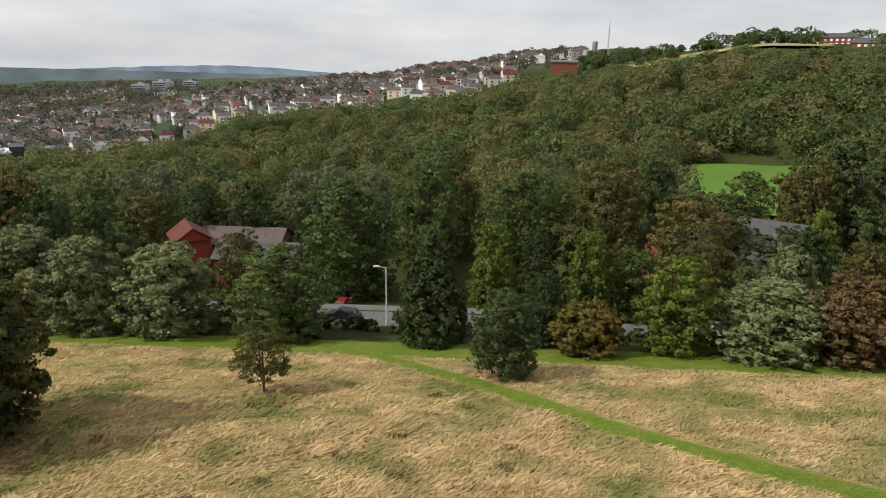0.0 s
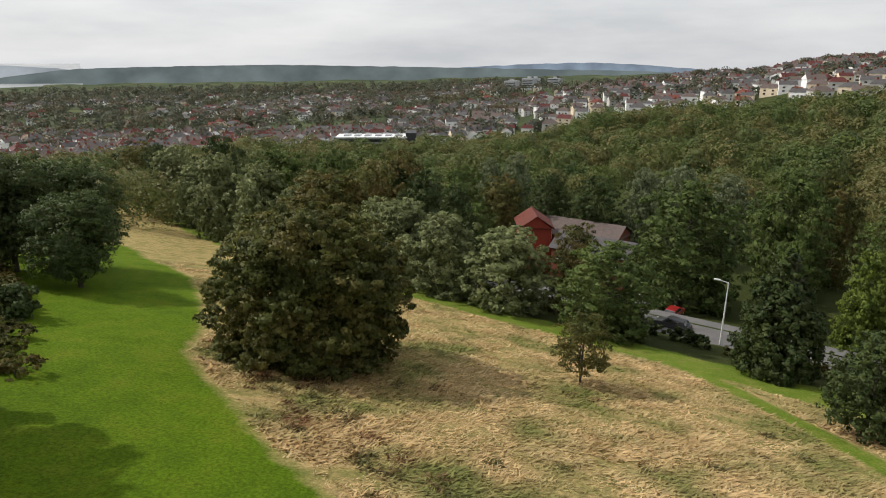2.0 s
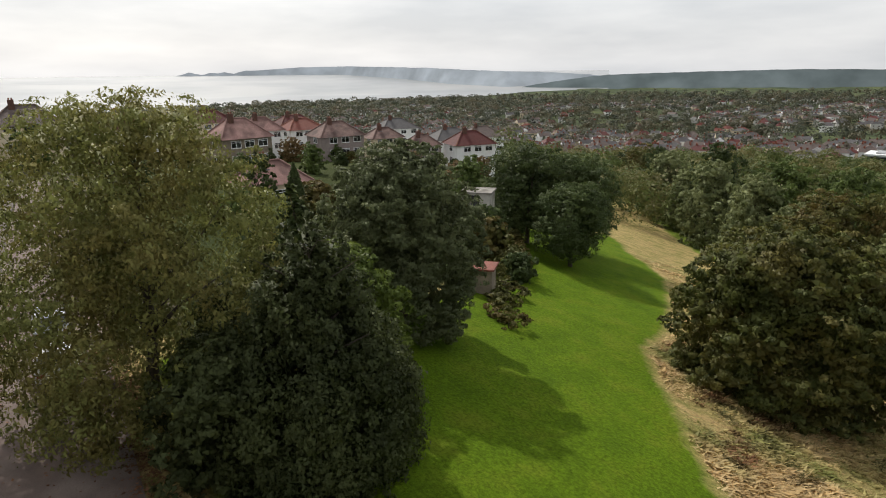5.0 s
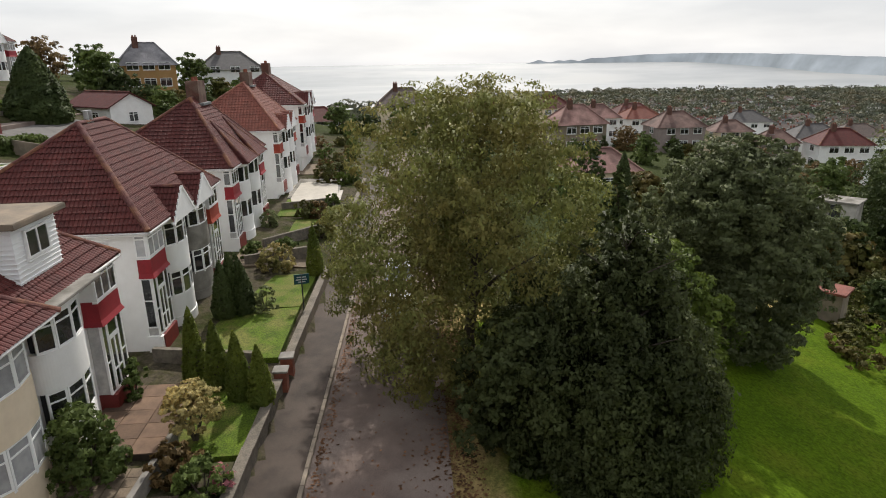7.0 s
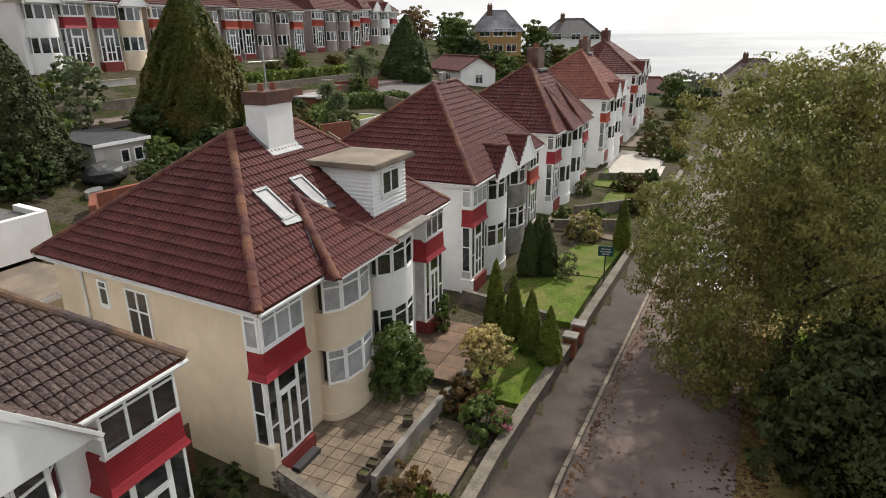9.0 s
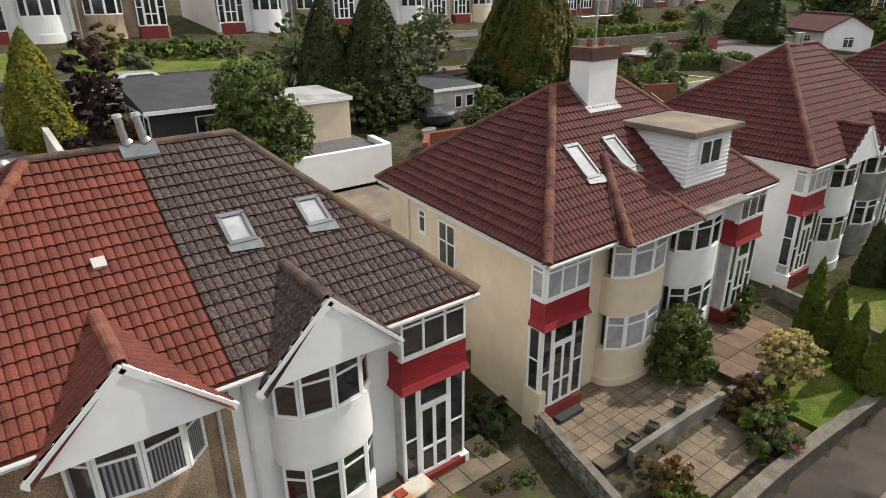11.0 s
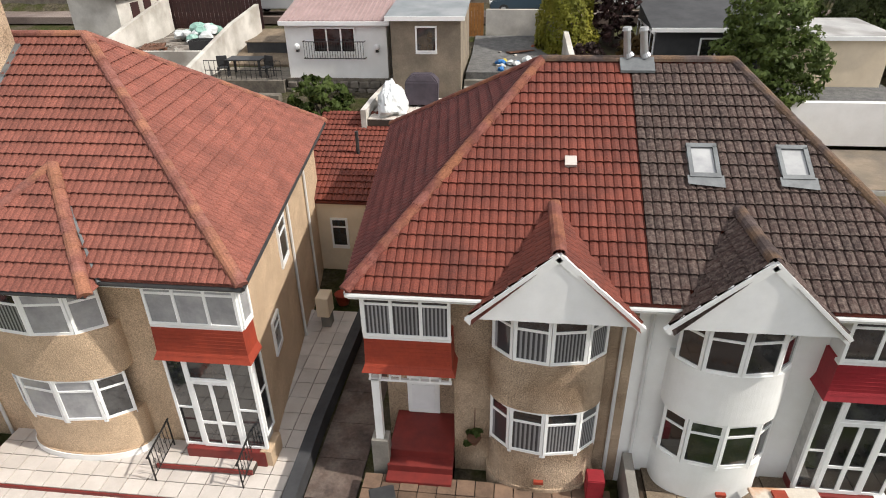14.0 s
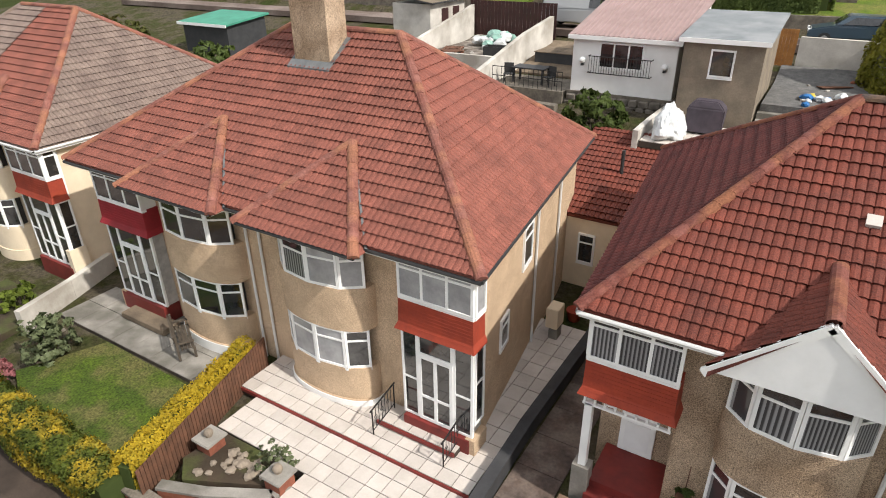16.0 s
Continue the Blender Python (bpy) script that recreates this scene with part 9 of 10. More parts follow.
# greenery before those houses
for az, r, kind, size in ((202.8, 110, 1, 1.5), (201.5, 106, 0, 1.5), (206.4, 128, 4, 1.4), (203.6, 135, 1, 1.4), (196, 128, 1, 1.5), (199.5, 104, 0, 1.0), (197.5, 103, 2, 1.1), (195.6, 110, 0, 1.0), (193.8, 125, 2, 1.3), (192.3, 122, 1, 1.0), (198.6, 92, 1, 0.6), (190.5, 118, 0, 1.0), (188, 128, 1, 1.3), (184, 120, 1, 1.2), (181.5, 118, 0, 1.2), (178, 112, 1, 1.4)):
    x, y = polar(az, r)
    garden_tree(kind, x, y, size)

TOWN_WALLS = [M["render_white"], M["render_cream"], mat("pale_town_render", (0.60, 0.58, 0.54), (0.48, 0.46, 0.43), 0.3, 0.9), M["brick"]]
TOWN_ROOFS = [M["tile_slate"], M["tile_maroon"], M["tile_town"], M["tile_red"]]


def town_house(k):
    """A small terraced or paired house seen from far off: walls, gable roof, windows, chimney."""
    top = new("town_house")
    wall_, roof_ = TOWN_WALLS[k % 4 if k % 7 else 0], TOWN_ROOFS[(k * 3 + k // 4) % 4]
    w, d, h = 4.5 + (k % 3), 4.2, 5.2
    box_part("wall", (-w, w, -d, d, -6, h), wall_, top)
    bm = bmesh.new()
    if k % 2:
        q = [bm.verts.new(p) for p in ((-w - 0.3, -d - 0.4, h), (w + 0.3, -d - 0.4, h), (w + 0.3, d + 0.4, h), (-w - 0.3, d + 0.4, h), (-w * 0.4, 0, h + 2.8), (w * 0.4, 0, h + 2.8))]
    else:
        q = [bm.verts.new(p) for p in ((-w - 0.3, -d - 0.4, h), (w + 0.3, -d - 0.4, h), (w + 0.3, d + 0.4, h), (-w - 0.3, d + 0.4, h), (-w - 0.3, 0, h + 2.6), (w + 0.3, 0, h + 2.6))]
    for f in ((0, 1, 5, 4), (1, 2, 5), (2, 3, 4, 5), (3, 0, 4), (3, 2, 1, 0)):
        bm.faces.new([q[i] for i in f])
    part("roof", bm, roof_, top)
    for sx in (-0.5, 0.5):
        box_part("window", (sx * w - 1.0, sx * w + 1.0, d, d + 0.05, 3.2, 4.6), M["pane"], top)
    box_part("window", (-0.2 * w, 0.7 * w, d, d + 0.05, 0.6, 2.0), M["pane"], top)
    box_part("chimney", (w * 0.3, w * 0.3 + 0.9, -0.4, 0.4, h + 1.0, h + 3.9), M["brick"], top)
    return tagged(top, "small rendered town house with tiled roof", "house", "houses of the town")


def town():
    stock_ = [town_house(k) for k in range(8)]
    rng = random.Random(31)
    first, places = set(), []
    # terraces along the far ridge
    for az10 in range(595, 905, 13):
        az = az10 / 10
        edge = float(np.interp(az, (59, 62, 68, 76, 85, 92), (500, 490, 470, 500, 545, 470)))
        for row in range(7 if az > 64 else 4):
            if rng.random() < 0.22:
                continue
            places.append((az + rng.uniform(-0.35, 0.35), edge + row * 34 + rng.uniform(-8, 8)))
    # the town on the low ground
    for k in range(260):
        az = rng.uniform(90, 138)
        r = rng.uniform(470, 1200) if az < 112 else rng.uniform(430, 1100)
        places.append((az, r))
    rng.shuffle(places)
    places = [(rng.uniform(138, 166), rng.uniform(200, 560)) for k in range(52)] + places
    for az, r in places[:157]:
        x, y = polar(az, r)
        k = rng.randrange(8)
        m = Matrix.Translation((x, y, ground(x, y))) @ Matrix.Rotation(radians(az + 90 + rng.choice((-30, -20, 0, 15, 60))), 4, "Z")
        if k in first:
            copy_thing(stock_[k], m)
        else:
            first.add(k)
            stock_[k].matrix_world = m
    # still smaller houses, beyond counting: walls, hipped or gabled roof, windows and chimney each
    paints = [TOWN_WALLS[0], TOWN_WALLS[2], TOWN_WALLS[1], M["brick"], M["tile_town"], M["tile_maroon"], M["tile_slate"], M["tile_salmon"], M["pane"]]
    rng2 = random.Random(77)
    spots = []
    for row in range(19):
        step = 12.5
        az = 56.0
        while az < 104:
            edge = float(np.interp(az, (59, 62, 68, 76, 85, 92, 98, 104), (495, 485, 468, 500, 550, 470, 455, 440)))
            r = edge + row * 27 + 6 * noise.noise((az * 0.5, row * 3.1, 0))
            az += math.degrees(step * rng2.uniform(0.85, 1.5) / r)
            if (az > 63 or row > 5) and (az < 84 or row < 14) and noise.noise((az * 0.35, row * 0.5, 3.0)) > -0.28:
                spots.append((az, r))
    for k in range(2300):
        az = 92 + 76 * rng2.random() ** 1.25
        r = float(np.interp(az, (92, 112, 140, 168), (640, 470, 300, 230))) + rng2.random() ** 1.4 * 1300
        if noise.noise((r * 0.004 * math.cos(radians(az)), r * 0.004 * math.sin(radians(az)), 8.0)) < -0.1:
            continue
        spots.append((az, r))
    verts, faces, slots = [], [], []
    for az, r in spots:
        x, y = polar(az, r)
        z = ground(x, y)
        if z < SEA + 3:
            continue
        s, h = rng2.uniform(4.2, 6.4), rng2.uniform(5.2, 6.6)
        a = radians(az + 90 + rng2.choice((0, 0, 8, -14, 25, 90)) + rng2.uniform(-5, 5))
        u, v = Vector((math.cos(a), math.sin(a), 0)) * s, Vector((-math.sin(a), math.cos(a), 0)) * s * rng2.uniform(0.62, 0.8)
        c = Vector((x, y, z))
        b = len(verts)
        wall_slot, roof_slot = rng2.choice((0, 0, 0, 1, 1, 2, 0)), rng2.choice((4, 4, 4, 6, 6, 6, 6, 5))
        verts += [c + p + Vector((0, 0, e)) for e in (-4, h) for p in (-u - v, u - v, u + v, -u + v)]
        faces += [tuple(b + i for i in f) for f in ((0, 1, 5, 4), (1, 2, 6, 5), (2, 3, 7, 6), (3, 0, 4, 7))]
        slots += [wall_slot] * 4
        b, tip = len(verts), rng2.choice((0.45, 0.5, 1.0))
        verts += [c + p * 1.07 + Vector((0, 0, h - 0.1)) for p in (-u - v, u - v, u + v, -u + v)] + [c - u * tip + Vector((0, 0, h + s * 0.5)), c + u * tip + Vector((0, 0, h + s * 0.5))]
        faces += [tuple(b + i for i in f) for f in ((0, 1, 5, 4), (1, 2, 5), (2, 3, 4, 5), (3, 0, 4))]
        slots += [roof_slot, wall_slot if tip == 1.0 else roof_slot] * 2
        for side in (-1, 1):
            n_ = v.normalized() * side * (v.length + 0.12)
            for q in (-0.55, 0.45):
                for z0 in (0.9, 3.4):
                    b = len(verts)
                    verts += [c + n_ + u * (q + e) + Vector((0, 0, z0 + f)) for e, f in ((-0.13, 0), (0.13, 0), (0.13, 1.2), (-0.13, 1.2))]
                    faces.append((b, b + 1, b + 2, b + 3) if side < 0 else (b + 3, b + 2, b + 1, b))
                    slots.append(8)
        b = len(verts)
        k0 = c + u * 0.35 + Vector((0, 0, h))
        verts += [k0 + Vector((e, f, g)) for g in (0.5, s * 0.5 + 1.1) for e, f in ((-0.5, -0.4), (0.5, -0.4), (0.5, 0.4), (-0.5, 0.4))]
        faces += [tuple(b + i for i in f) for f in ((0, 1, 5, 4), (1, 2, 6, 5), (2, 3, 7, 6), (3, 0, 4, 7), (4, 5, 6, 7))]
        slots += [3] * 5
    ob = mesh_ob("far_houses", verts, faces, paints[0])
    for m in paints[1:]:
        ob.data.materials.append(m)
    ob.data.polygons.foreach_set("material_index", slots)
    tagged(ob, "countless small white and red roofed houses of the far town", "houses", kind="stuff")
    # trees among the houses
    rng3 = np.random.default_rng(55)
    quads = []
    for k in range(3000):
        az = rng3.uniform(58, 186)
        r = rng3.uniform(470, 2400) ** 1.0 if az < 150 else rng3.uniform(200, 2000)
        if az < 90:
            r = float(np.interp(az, (58, 68, 76, 90), (540, 520, 540, 580))) + rng3.uniform(0, 420)
            if rng3.random() < 0.6:
                continue
        x, y = polar(az, r)
        z = ground(x, y)
        if z < SEA + 3:
            continue
        rad = rng3.uniform(3, 6) * (1 + r / 2500)
        pts, nrm = dome_points(90 if r < 900 else 44, rad, rad * 1.6, rng3)
        quads.append(leaves(pts + np.array([x, y, z]), nrm, 1.1 * (1 + r / 1300), rng3, corners=3))
    for k in range(1900):
        az, r = (rng3.uniform(140, 176), rng3.uniform(260, 2100)) if k < 1000 else (rng3.uniform(92, 142), rng3.uniform(480, 2000))
        x, y = polar(az, r)
        z = ground(x, y)
        if z < SEA + 2:
            continue
        rad = rng3.uniform(5, 9) * (1 + r / 2500)
        pts, nrm = dome_points(80, rad, rad * rng3.uniform(0.9, 1.3), rng3)
        quads.append(leaves(pts + np.array([x, y, z]), nrm, 1.1 * (1 + r / 900), rng3, corners=3))
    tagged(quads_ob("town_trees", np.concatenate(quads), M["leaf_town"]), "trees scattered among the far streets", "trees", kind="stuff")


town()

M["tower_grey"] = mat("pale_tower_concrete", (0.42, 0.43, 0.44), (0.36, 0.37, 0.38), 0.05, 0.8)
for az, r, h_, w_ in ((94.4, 1120, 17.5, 21), (92.85, 1160, 17.0, 21), (92.3, 1230, 17, 14), (90.6, 1240, 15.5, 22)):
    x, y = polar(az, r)
    z = z_for(-1.35 if az < 94 else -1.58, r) - h_
    tw = thing("tower_block", x, y, z, az + 70, "pale concrete tower block above the town", "tower block", "tower blocks")
    box_part("wall", (-w_ / 2, w_ / 2, -w_ / 2, w_ / 2, -30, h_), M["tower_grey"], tw)
    box_part("plant_room", (-3, 3, -3, 3, h_, h_ + 3), M["tower_grey"], tw)
    for f in range(int(h_ / 3)):
        box_part("window_band", (-w_ / 2 + 0.8, w_ / 2 - 0.8, w_ / 2, w_ / 2 + 0.1, 1 + f * 3, 2.4 + f * 3), M["pane"], tw)
        box_part("window_band", (-w_ / 2 + 0.8, w_ / 2 - 0.8, -w_ / 2 - 0.1, -w_ / 2, 1 + f * 3, 2.4 + f * 3), M["pane"], tw)

x, y = polar(106.6, 430)
office = thing("office_block", x, y, z_for(-7.3, 430), 12, "long low office block with white roof", "office")
box_part("wall", (-26, 20, -9, 9, -8, 6.2), M["tower_grey"], office)
box_part("roof", (-27, 21, -10, 10, 6.2, 7.0), M["upvc"], office, "flat white roof")
for k in range(2):
    box_part("window_band", (-25.5, 19.5, -9.15, -9.0, 0.5 + 3 * k, 2.4 + 3 * k), M["pane"], office)
box_part("tower", (20, 27, -9, 9, -8, 9.5), M["timber_dark"], office, "dark glazed end block")
for k in range(6):
    box_part("roof_light", (-22 + 7 * k, -18 + 7 * k, -6, 6, 7.0, 7.8), M["steel"], office)

# the hilltop: long brick school, mast, water tower
x, y = polar(58.4, 455)
school = thing("brick_school", x, y, z_for(0.2, 455), 150, "red brick building on the hill", "school")
box_part("wall", (-9, 9, -5, 5, -5, 3.6), M["brick"], school)
box_part("roof", (-9.6, 9.6, -5.8, 5.8, 3.6, 5.2), M["felt_pale"], school, "pale low roof", 0.5)
for k in range(6):
    box_part("window", (-10 + 3.4 * k, -8 + 3.4 * k, -5.1, -5.0, 1.2, 3.6), M["upvc"], school)
for az, r, el in ((35.5, 470, 2.2), (32.5, 480, 2.2), (37.8, 520, 2.6), (29, 470, 2.0)):
    x, y = polar(az, r)
    hb = thing("hilltop_house", x, y, z_for(el, r) - 5, az + 95, "red brick house row on the skyline", "house", "hilltop houses")
    box_part("wall", (-11, 11, -5, 5, -6, 5.5), M["brick"], hb)
    bm = bmesh.new()
    q = [bm.verts.new(p) for p in ((-11.5, -5.5, 5.5), (11.5, -5.5, 5.5), (11.5, 5.5, 5.5), (-11.5, 5.5, 5.5), (-10, 0, 8.6), (10, 0, 8.6))]
    for f in ((0, 1, 5, 4), (1, 2, 5), (2, 3, 4, 5), (3, 0, 4)):
        bm.faces.new([q[i] for i in f])
    part("roof", bm, M["tile_slate"], hb)
    for k in range(6):
        for z0 in (0.6, 3.2):
            box_part("window", (-10 + 3.4 * k, -8.4 + 3.4 * k, -5.1, -5.0, z0, z0 + 1.5), M["upvc"], hb)
            box_part("window", (-10 + 3.4 * k, -8.4 + 3.4 * k, 5.0, 5.1, z0, z0 + 1.5), M["upvc"], hb)
x, y = polar(54.8, 620)
mast = thing("radio_mast", x, y, z_for(1.6, 620), 0, "thin steel lattice radio mast", "mast")
bm = bmesh.new()
for a in range(3):
    tube(bm, [(0.8 * math.cos(a * 2.1), 0.8 * math.sin(a * 2.1), -5), (0.15 * math.cos(a * 2.1), 0.15 * math.sin(a * 2.1), 27)], 0.14, 5)
part("lattice", bm, M["steel"], mast)
x, y = polar(55.9, 640)
wt = thing("water_tower", x, y, z_for(1.7, 640), 0, "brown cylindrical water tower on the skyline", "water tower")
bm = bmesh.new()
limb(bm, (0, 0, -6), (0, 0, 8), 2.6, 2.6, 16)
part("tank", bm, M["mauve_wall"], wt)
M["dry_field"] = mat("straw_field", (0.30, 0.24, 0.10), (0.22, 0.19, 0.07), 0.03, 0.95, fine=0.3, bump_scale=0.5)


M["field_green"] = mat("sports_turf", (0.085, 0.165, 0.018), (0.07, 0.14, 0.016), 0.05, 0.95, fine=0.2, bump_scale=0.6)


def hill_field(name, az0, az1, r0, r1, material, label):
    """A field draped on the hillside between two bearings and distances."""
    verts, faces = [], []
    n, m = 14, 8
    for i in range(n + 1):
        for j in range(m + 1):
            x, y = polar(lerp(az0, az1, i / n), lerp(r0(i / n), r1(i / n), j / m))
            verts.append((x, y, ground(x, y) + 1.2))
    for i in range(n):
        for j in range(m):
            a = i * (m + 1) + j
            faces.append((a, a + m + 1, a + m + 2, a + 1))
    return tagged(mesh_ob(name, verts, faces, M[material]), label, "field", kind="structure")


hill_field("hill_field", 38, 58, lambda t: lerp(432, 462, t), lambda t: lerp(476, 500, t), "dry_field", "straw coloured fields on the hilltop")
hill_field("green_field", 36.5, 47, lambda t: 172, lambda t: 232, "field_green", "bright green sports field in a clearing")
# trees on the hilltop
rng4 = np.random.default_rng(91)
quads = []
for k in range(150):
    az = rng4.uniform(28, 57)
    r = rng4.choice((470, 500, 530)) + rng4.uniform(-12, 12)
    if 34.5 < az < 39 and r < 520:
        continue
    x, y = polar(az, r)
    rad = rng4.uniform(3, 6.5)
    pts, nrm = dome_points(230, rad, rad * rng4.uniform(1.4, 1.9), rng4)
    quads.append(leaves(pts + np.array([x, y, ground(x, y)]), nrm, 1.0, rng4, corners=3))
tagged(quads_ob("hilltop_trees", np.concatenate(quads), M["leaf_dark"]), "dark trees along the hilltop", "trees", kind="stuff")

# ---- the lower road and its buildings ----
M["low_asphalt"] = mat("grey_asphalt", (0.13, 0.125, 0.12), (0.10, 0.096, 0.093), 0.4, 0.9, fine=0.2, bump_scale=20)
LOW = [(110, 12), (84, 26), (60, 41), (42, 52), (24, 64.5), (8, 75), (-8, 85), (-30, 104), (-60, 132)]


def low_road(name, side_a, side_b, lift, material, label):
    verts, faces = [], []
    fine_ = []
    for (ax, ay), (bx, by) in zip(LOW, LOW[1:]):
        for k in range(6):
            fine_.append((lerp(ax, bx, k / 6), lerp(ay, by, k / 6), bx - ax, by - ay))
    for x, y, dx, dy in fine_:
        n_ = Vector((dy, -dx, 0)).normalized()
        for s in (side_a, side_b):
            px, py = x - n_.x * s, y - n_.y * s
            verts.append((px, py, ground(x, y) + lift))
    for k in range(len(fine_) - 1):
        faces.append((2 * k, 2 * k + 1, 2 * k + 3, 2 * k + 2))
    return tagged(mesh_ob(name, verts, faces, M[material]), label, "road", kind="structure")


low_road("lower_road", -3.5, 3.5, 0.25, "low_asphalt", "grey lower road behind a belt of trees")
low_road("lower_pavement", -5.4, -3.6, 0.36, "low_asphalt", "grey footway beside the lower road")


def lamp_post(x, y, h, turn):
    top = thing("street_lamp", x, y, ground(x, y), turn, "tall grey street lamp with a flat head", "street lamp", "street lamps")
    bm = bmesh.new()
    limb(bm, (0, 0, -0.3), (0, 0, h), 0.11, 0.06, 10)
    part("column", bm, M["gutter"], top)
    bm = bmesh.new()
    tube(bm, [(0, 0, h - 0.05), (0.9, 0, h + 0.15)], 0.04, 6)
    part("arm", bm, M["gutter"], top)
    box_part("lantern", (0.8, 1.5, -0.15, 0.15, h + 0.08, h + 0.22), M["gutter"], top, "", 0.03)
    return top


lamp_post(18.8, 67.0, 7.4, 160)
lamp_post(-22, 99, 8.0, 150)
lamp_post(47, 50, 7.5, 150)
lamp_post(-43, 122, 8.0, 150)
for x, y, t, p_, text, van in ((14.6, 72.3, 147, "dark", "dark car on the lower road", False), (4.0, 78.5, 147, "silver", "silver car on the lower road", False), (36.5, 57.5, 146, "skyblue", "bright blue car on the lower road", False), (17.0, 84.0, 60, "red", "red car in a yard below the road", False), (13, 90, 40, "white", "white van in a yard below", True), (50, 47, 146, "silver", "silver car behind roadside trees", False)):
    car("parked_car", x, y, ground(x, y) + 0.28, t, PAINT[p_], text, 4.3, van, "vehicles on the lower road")


def low_building(x, y, z, turn, w, d, h, rise, wall_, tile_, label, gable=True):
    top = thing("low_building", x, y, z, turn, label, "building", "buildings below the park")
    box_part("wall", (-w, w, -d, d, -6, h), M[wall_], top)
    bm = bmesh.new()
    q = [bm.verts.new(p) for p in ((-w - 0.5, -d - 0.6, h), (w + 0.5, -d - 0.6, h), (w + 0.5, d + 0.6, h), (-w - 0.5, d + 0.6, h), (-w - 0.5, 0, h + rise), (w + 0.5, 0, h + rise))]
    for f in ((0, 1, 5, 4), (2, 3, 4, 5), (3, 2, 1, 0)):
        bm.faces.new([q[i] for i in f])
    part("roof", bm, M["tile_" + tile_], top)
    for sx in (-1, 1):
        bm = bmesh.new()
        bm.faces.new([bm.verts.new(p) for p in ((sx * w, -d, h), (sx * w, d, h), (sx * w, 0, h + rise * 0.93))])
        part("gable_end", bm, M[wall_], top)
    for k in range(4):
        xw = -w + (k + 0.5) * 2 * w / 4
        window(top, (xw + 0.8, -d - 0.04), (xw - 0.8, -d - 0.04), h - 2.0, h - 0.7, 2, "pane")
    return top


bx, by = polar(91.9, 118)
low_building(bx, by, z_for(-13.2, 118) - 6.0, 100, 3.8, 2.9, 3.6, 2.4, "orange_panel", "red", "red gabled building among the trees")
bx, by = polar(87.2, 124)
low_building(bx, by, z_for(-13.8, 124) - 5.6, -24, 8.0, 4.6, 3.2, 2.4, "brick", "town", "long grey roofed building among the trees")
bx, by = polar(86.0, 112)
low_building(bx, by, z_for(-15.2, 112) - 5.4, -24, 7.0, 4.0, 3.2, 2.2, "brick", "slate", "low slate roofed building below the park")
bx, by = polar(41.0, 112)
low_building(bx, by, z_for(-11.6, 112) - 6.4, -55, 7.5, 5.0, 3.4, 3.0, "brick", "slate", "brown roofed hall by the sports field")
bx, by = polar(46.0, 104)
low_building(bx, by, z_for(-12.6, 104) - 5.8, 20, 7.0, 4.4, 3.2, 2.6, "brick", "slate", "brown roofed wing of the hall")
bx, by = polar(39.5, 98)
low_building(bx, by, z_for(-14.4, 98) - 5.2, -55, 4.0, 3.4, 3.0, 2.2, "brick", "slate", "small brown roofed annexe of the hall")

# brambles between the mown edge and the lower road
for k, (x0, y0, x1, y1) in enumerate(((46, 44, 30, 54), (29, 55, 18.5, 62.0), (17, 63, 4, 71), (3, 72, -12, 82))):
    hedge("bramble_bank", [(x0, y0), ((x0 + x1) / 2 + 0.8, (y0 + y1) / 2 + 1), (x1, y1)], 1.5, 1.8, ("leaf_dark", "leaf_olive")[k % 2], 400 + k, "unkempt brambles along the lower road", density=60, leaf=0.24, category="brambles", loose=True)

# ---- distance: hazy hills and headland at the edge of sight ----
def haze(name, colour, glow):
    # distance haze is put into the base colour and a patchy glow
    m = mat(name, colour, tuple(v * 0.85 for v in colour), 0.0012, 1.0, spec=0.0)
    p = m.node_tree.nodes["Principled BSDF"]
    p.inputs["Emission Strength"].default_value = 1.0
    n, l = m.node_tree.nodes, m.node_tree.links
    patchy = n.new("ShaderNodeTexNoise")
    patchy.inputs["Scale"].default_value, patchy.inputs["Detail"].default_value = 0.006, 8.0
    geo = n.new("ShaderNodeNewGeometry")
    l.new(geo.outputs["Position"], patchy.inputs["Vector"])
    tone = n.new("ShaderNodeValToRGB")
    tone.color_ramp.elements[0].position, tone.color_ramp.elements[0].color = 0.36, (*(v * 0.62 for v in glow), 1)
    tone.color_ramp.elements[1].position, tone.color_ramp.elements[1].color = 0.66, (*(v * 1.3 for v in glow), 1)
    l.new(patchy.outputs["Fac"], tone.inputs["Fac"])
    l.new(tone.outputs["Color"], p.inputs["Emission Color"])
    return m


def skyline(name, azs, els, r, low_el, material, label):
    """A ridge at the edge of sight, as a wall of ground with an uneven crest."""
    verts, faces = [], []
    n = 160
    for k in range(n + 1):
        az = lerp(azs[0], azs[-1], k / n)
        el = float(np.interp(az, azs, els)) + 0.05 * noise.noise((az * 0.9, 2.0, 5.0)) + 0.02 * noise.noise((az * 5.0, 7.0, 1.0))
        far = r(az) if callable(r) else r
        for e, rr in ((low_el, far - 260), ((el + low_el) * 0.5, far - 90), (el, far)):
            x, y = polar(az, rr)
            verts.append((x, y, z_for(e, rr)))
    for k in range(n):
        for j in range(2):
            a = k * 3 + j
            faces.append((a, a + 3, a + 4, a + 1))
    return tagged(mesh_ob(name, verts, faces, material, None, True), label, "backdrop", kind="structure")


skyline("backdrop", (72, 76, 80, 84, 88, 92, 96, 100, 104), (-1.2, -0.75, -0.45, -0.15, -0.02, -0.12, -0.3, -0.5, -0.8), 4900, -2.2, haze("blue_haze_hill", (0.08, 0.10, 0.13), (0.17, 0.215, 0.265)), "far hill on the horizon in painted blue haze")
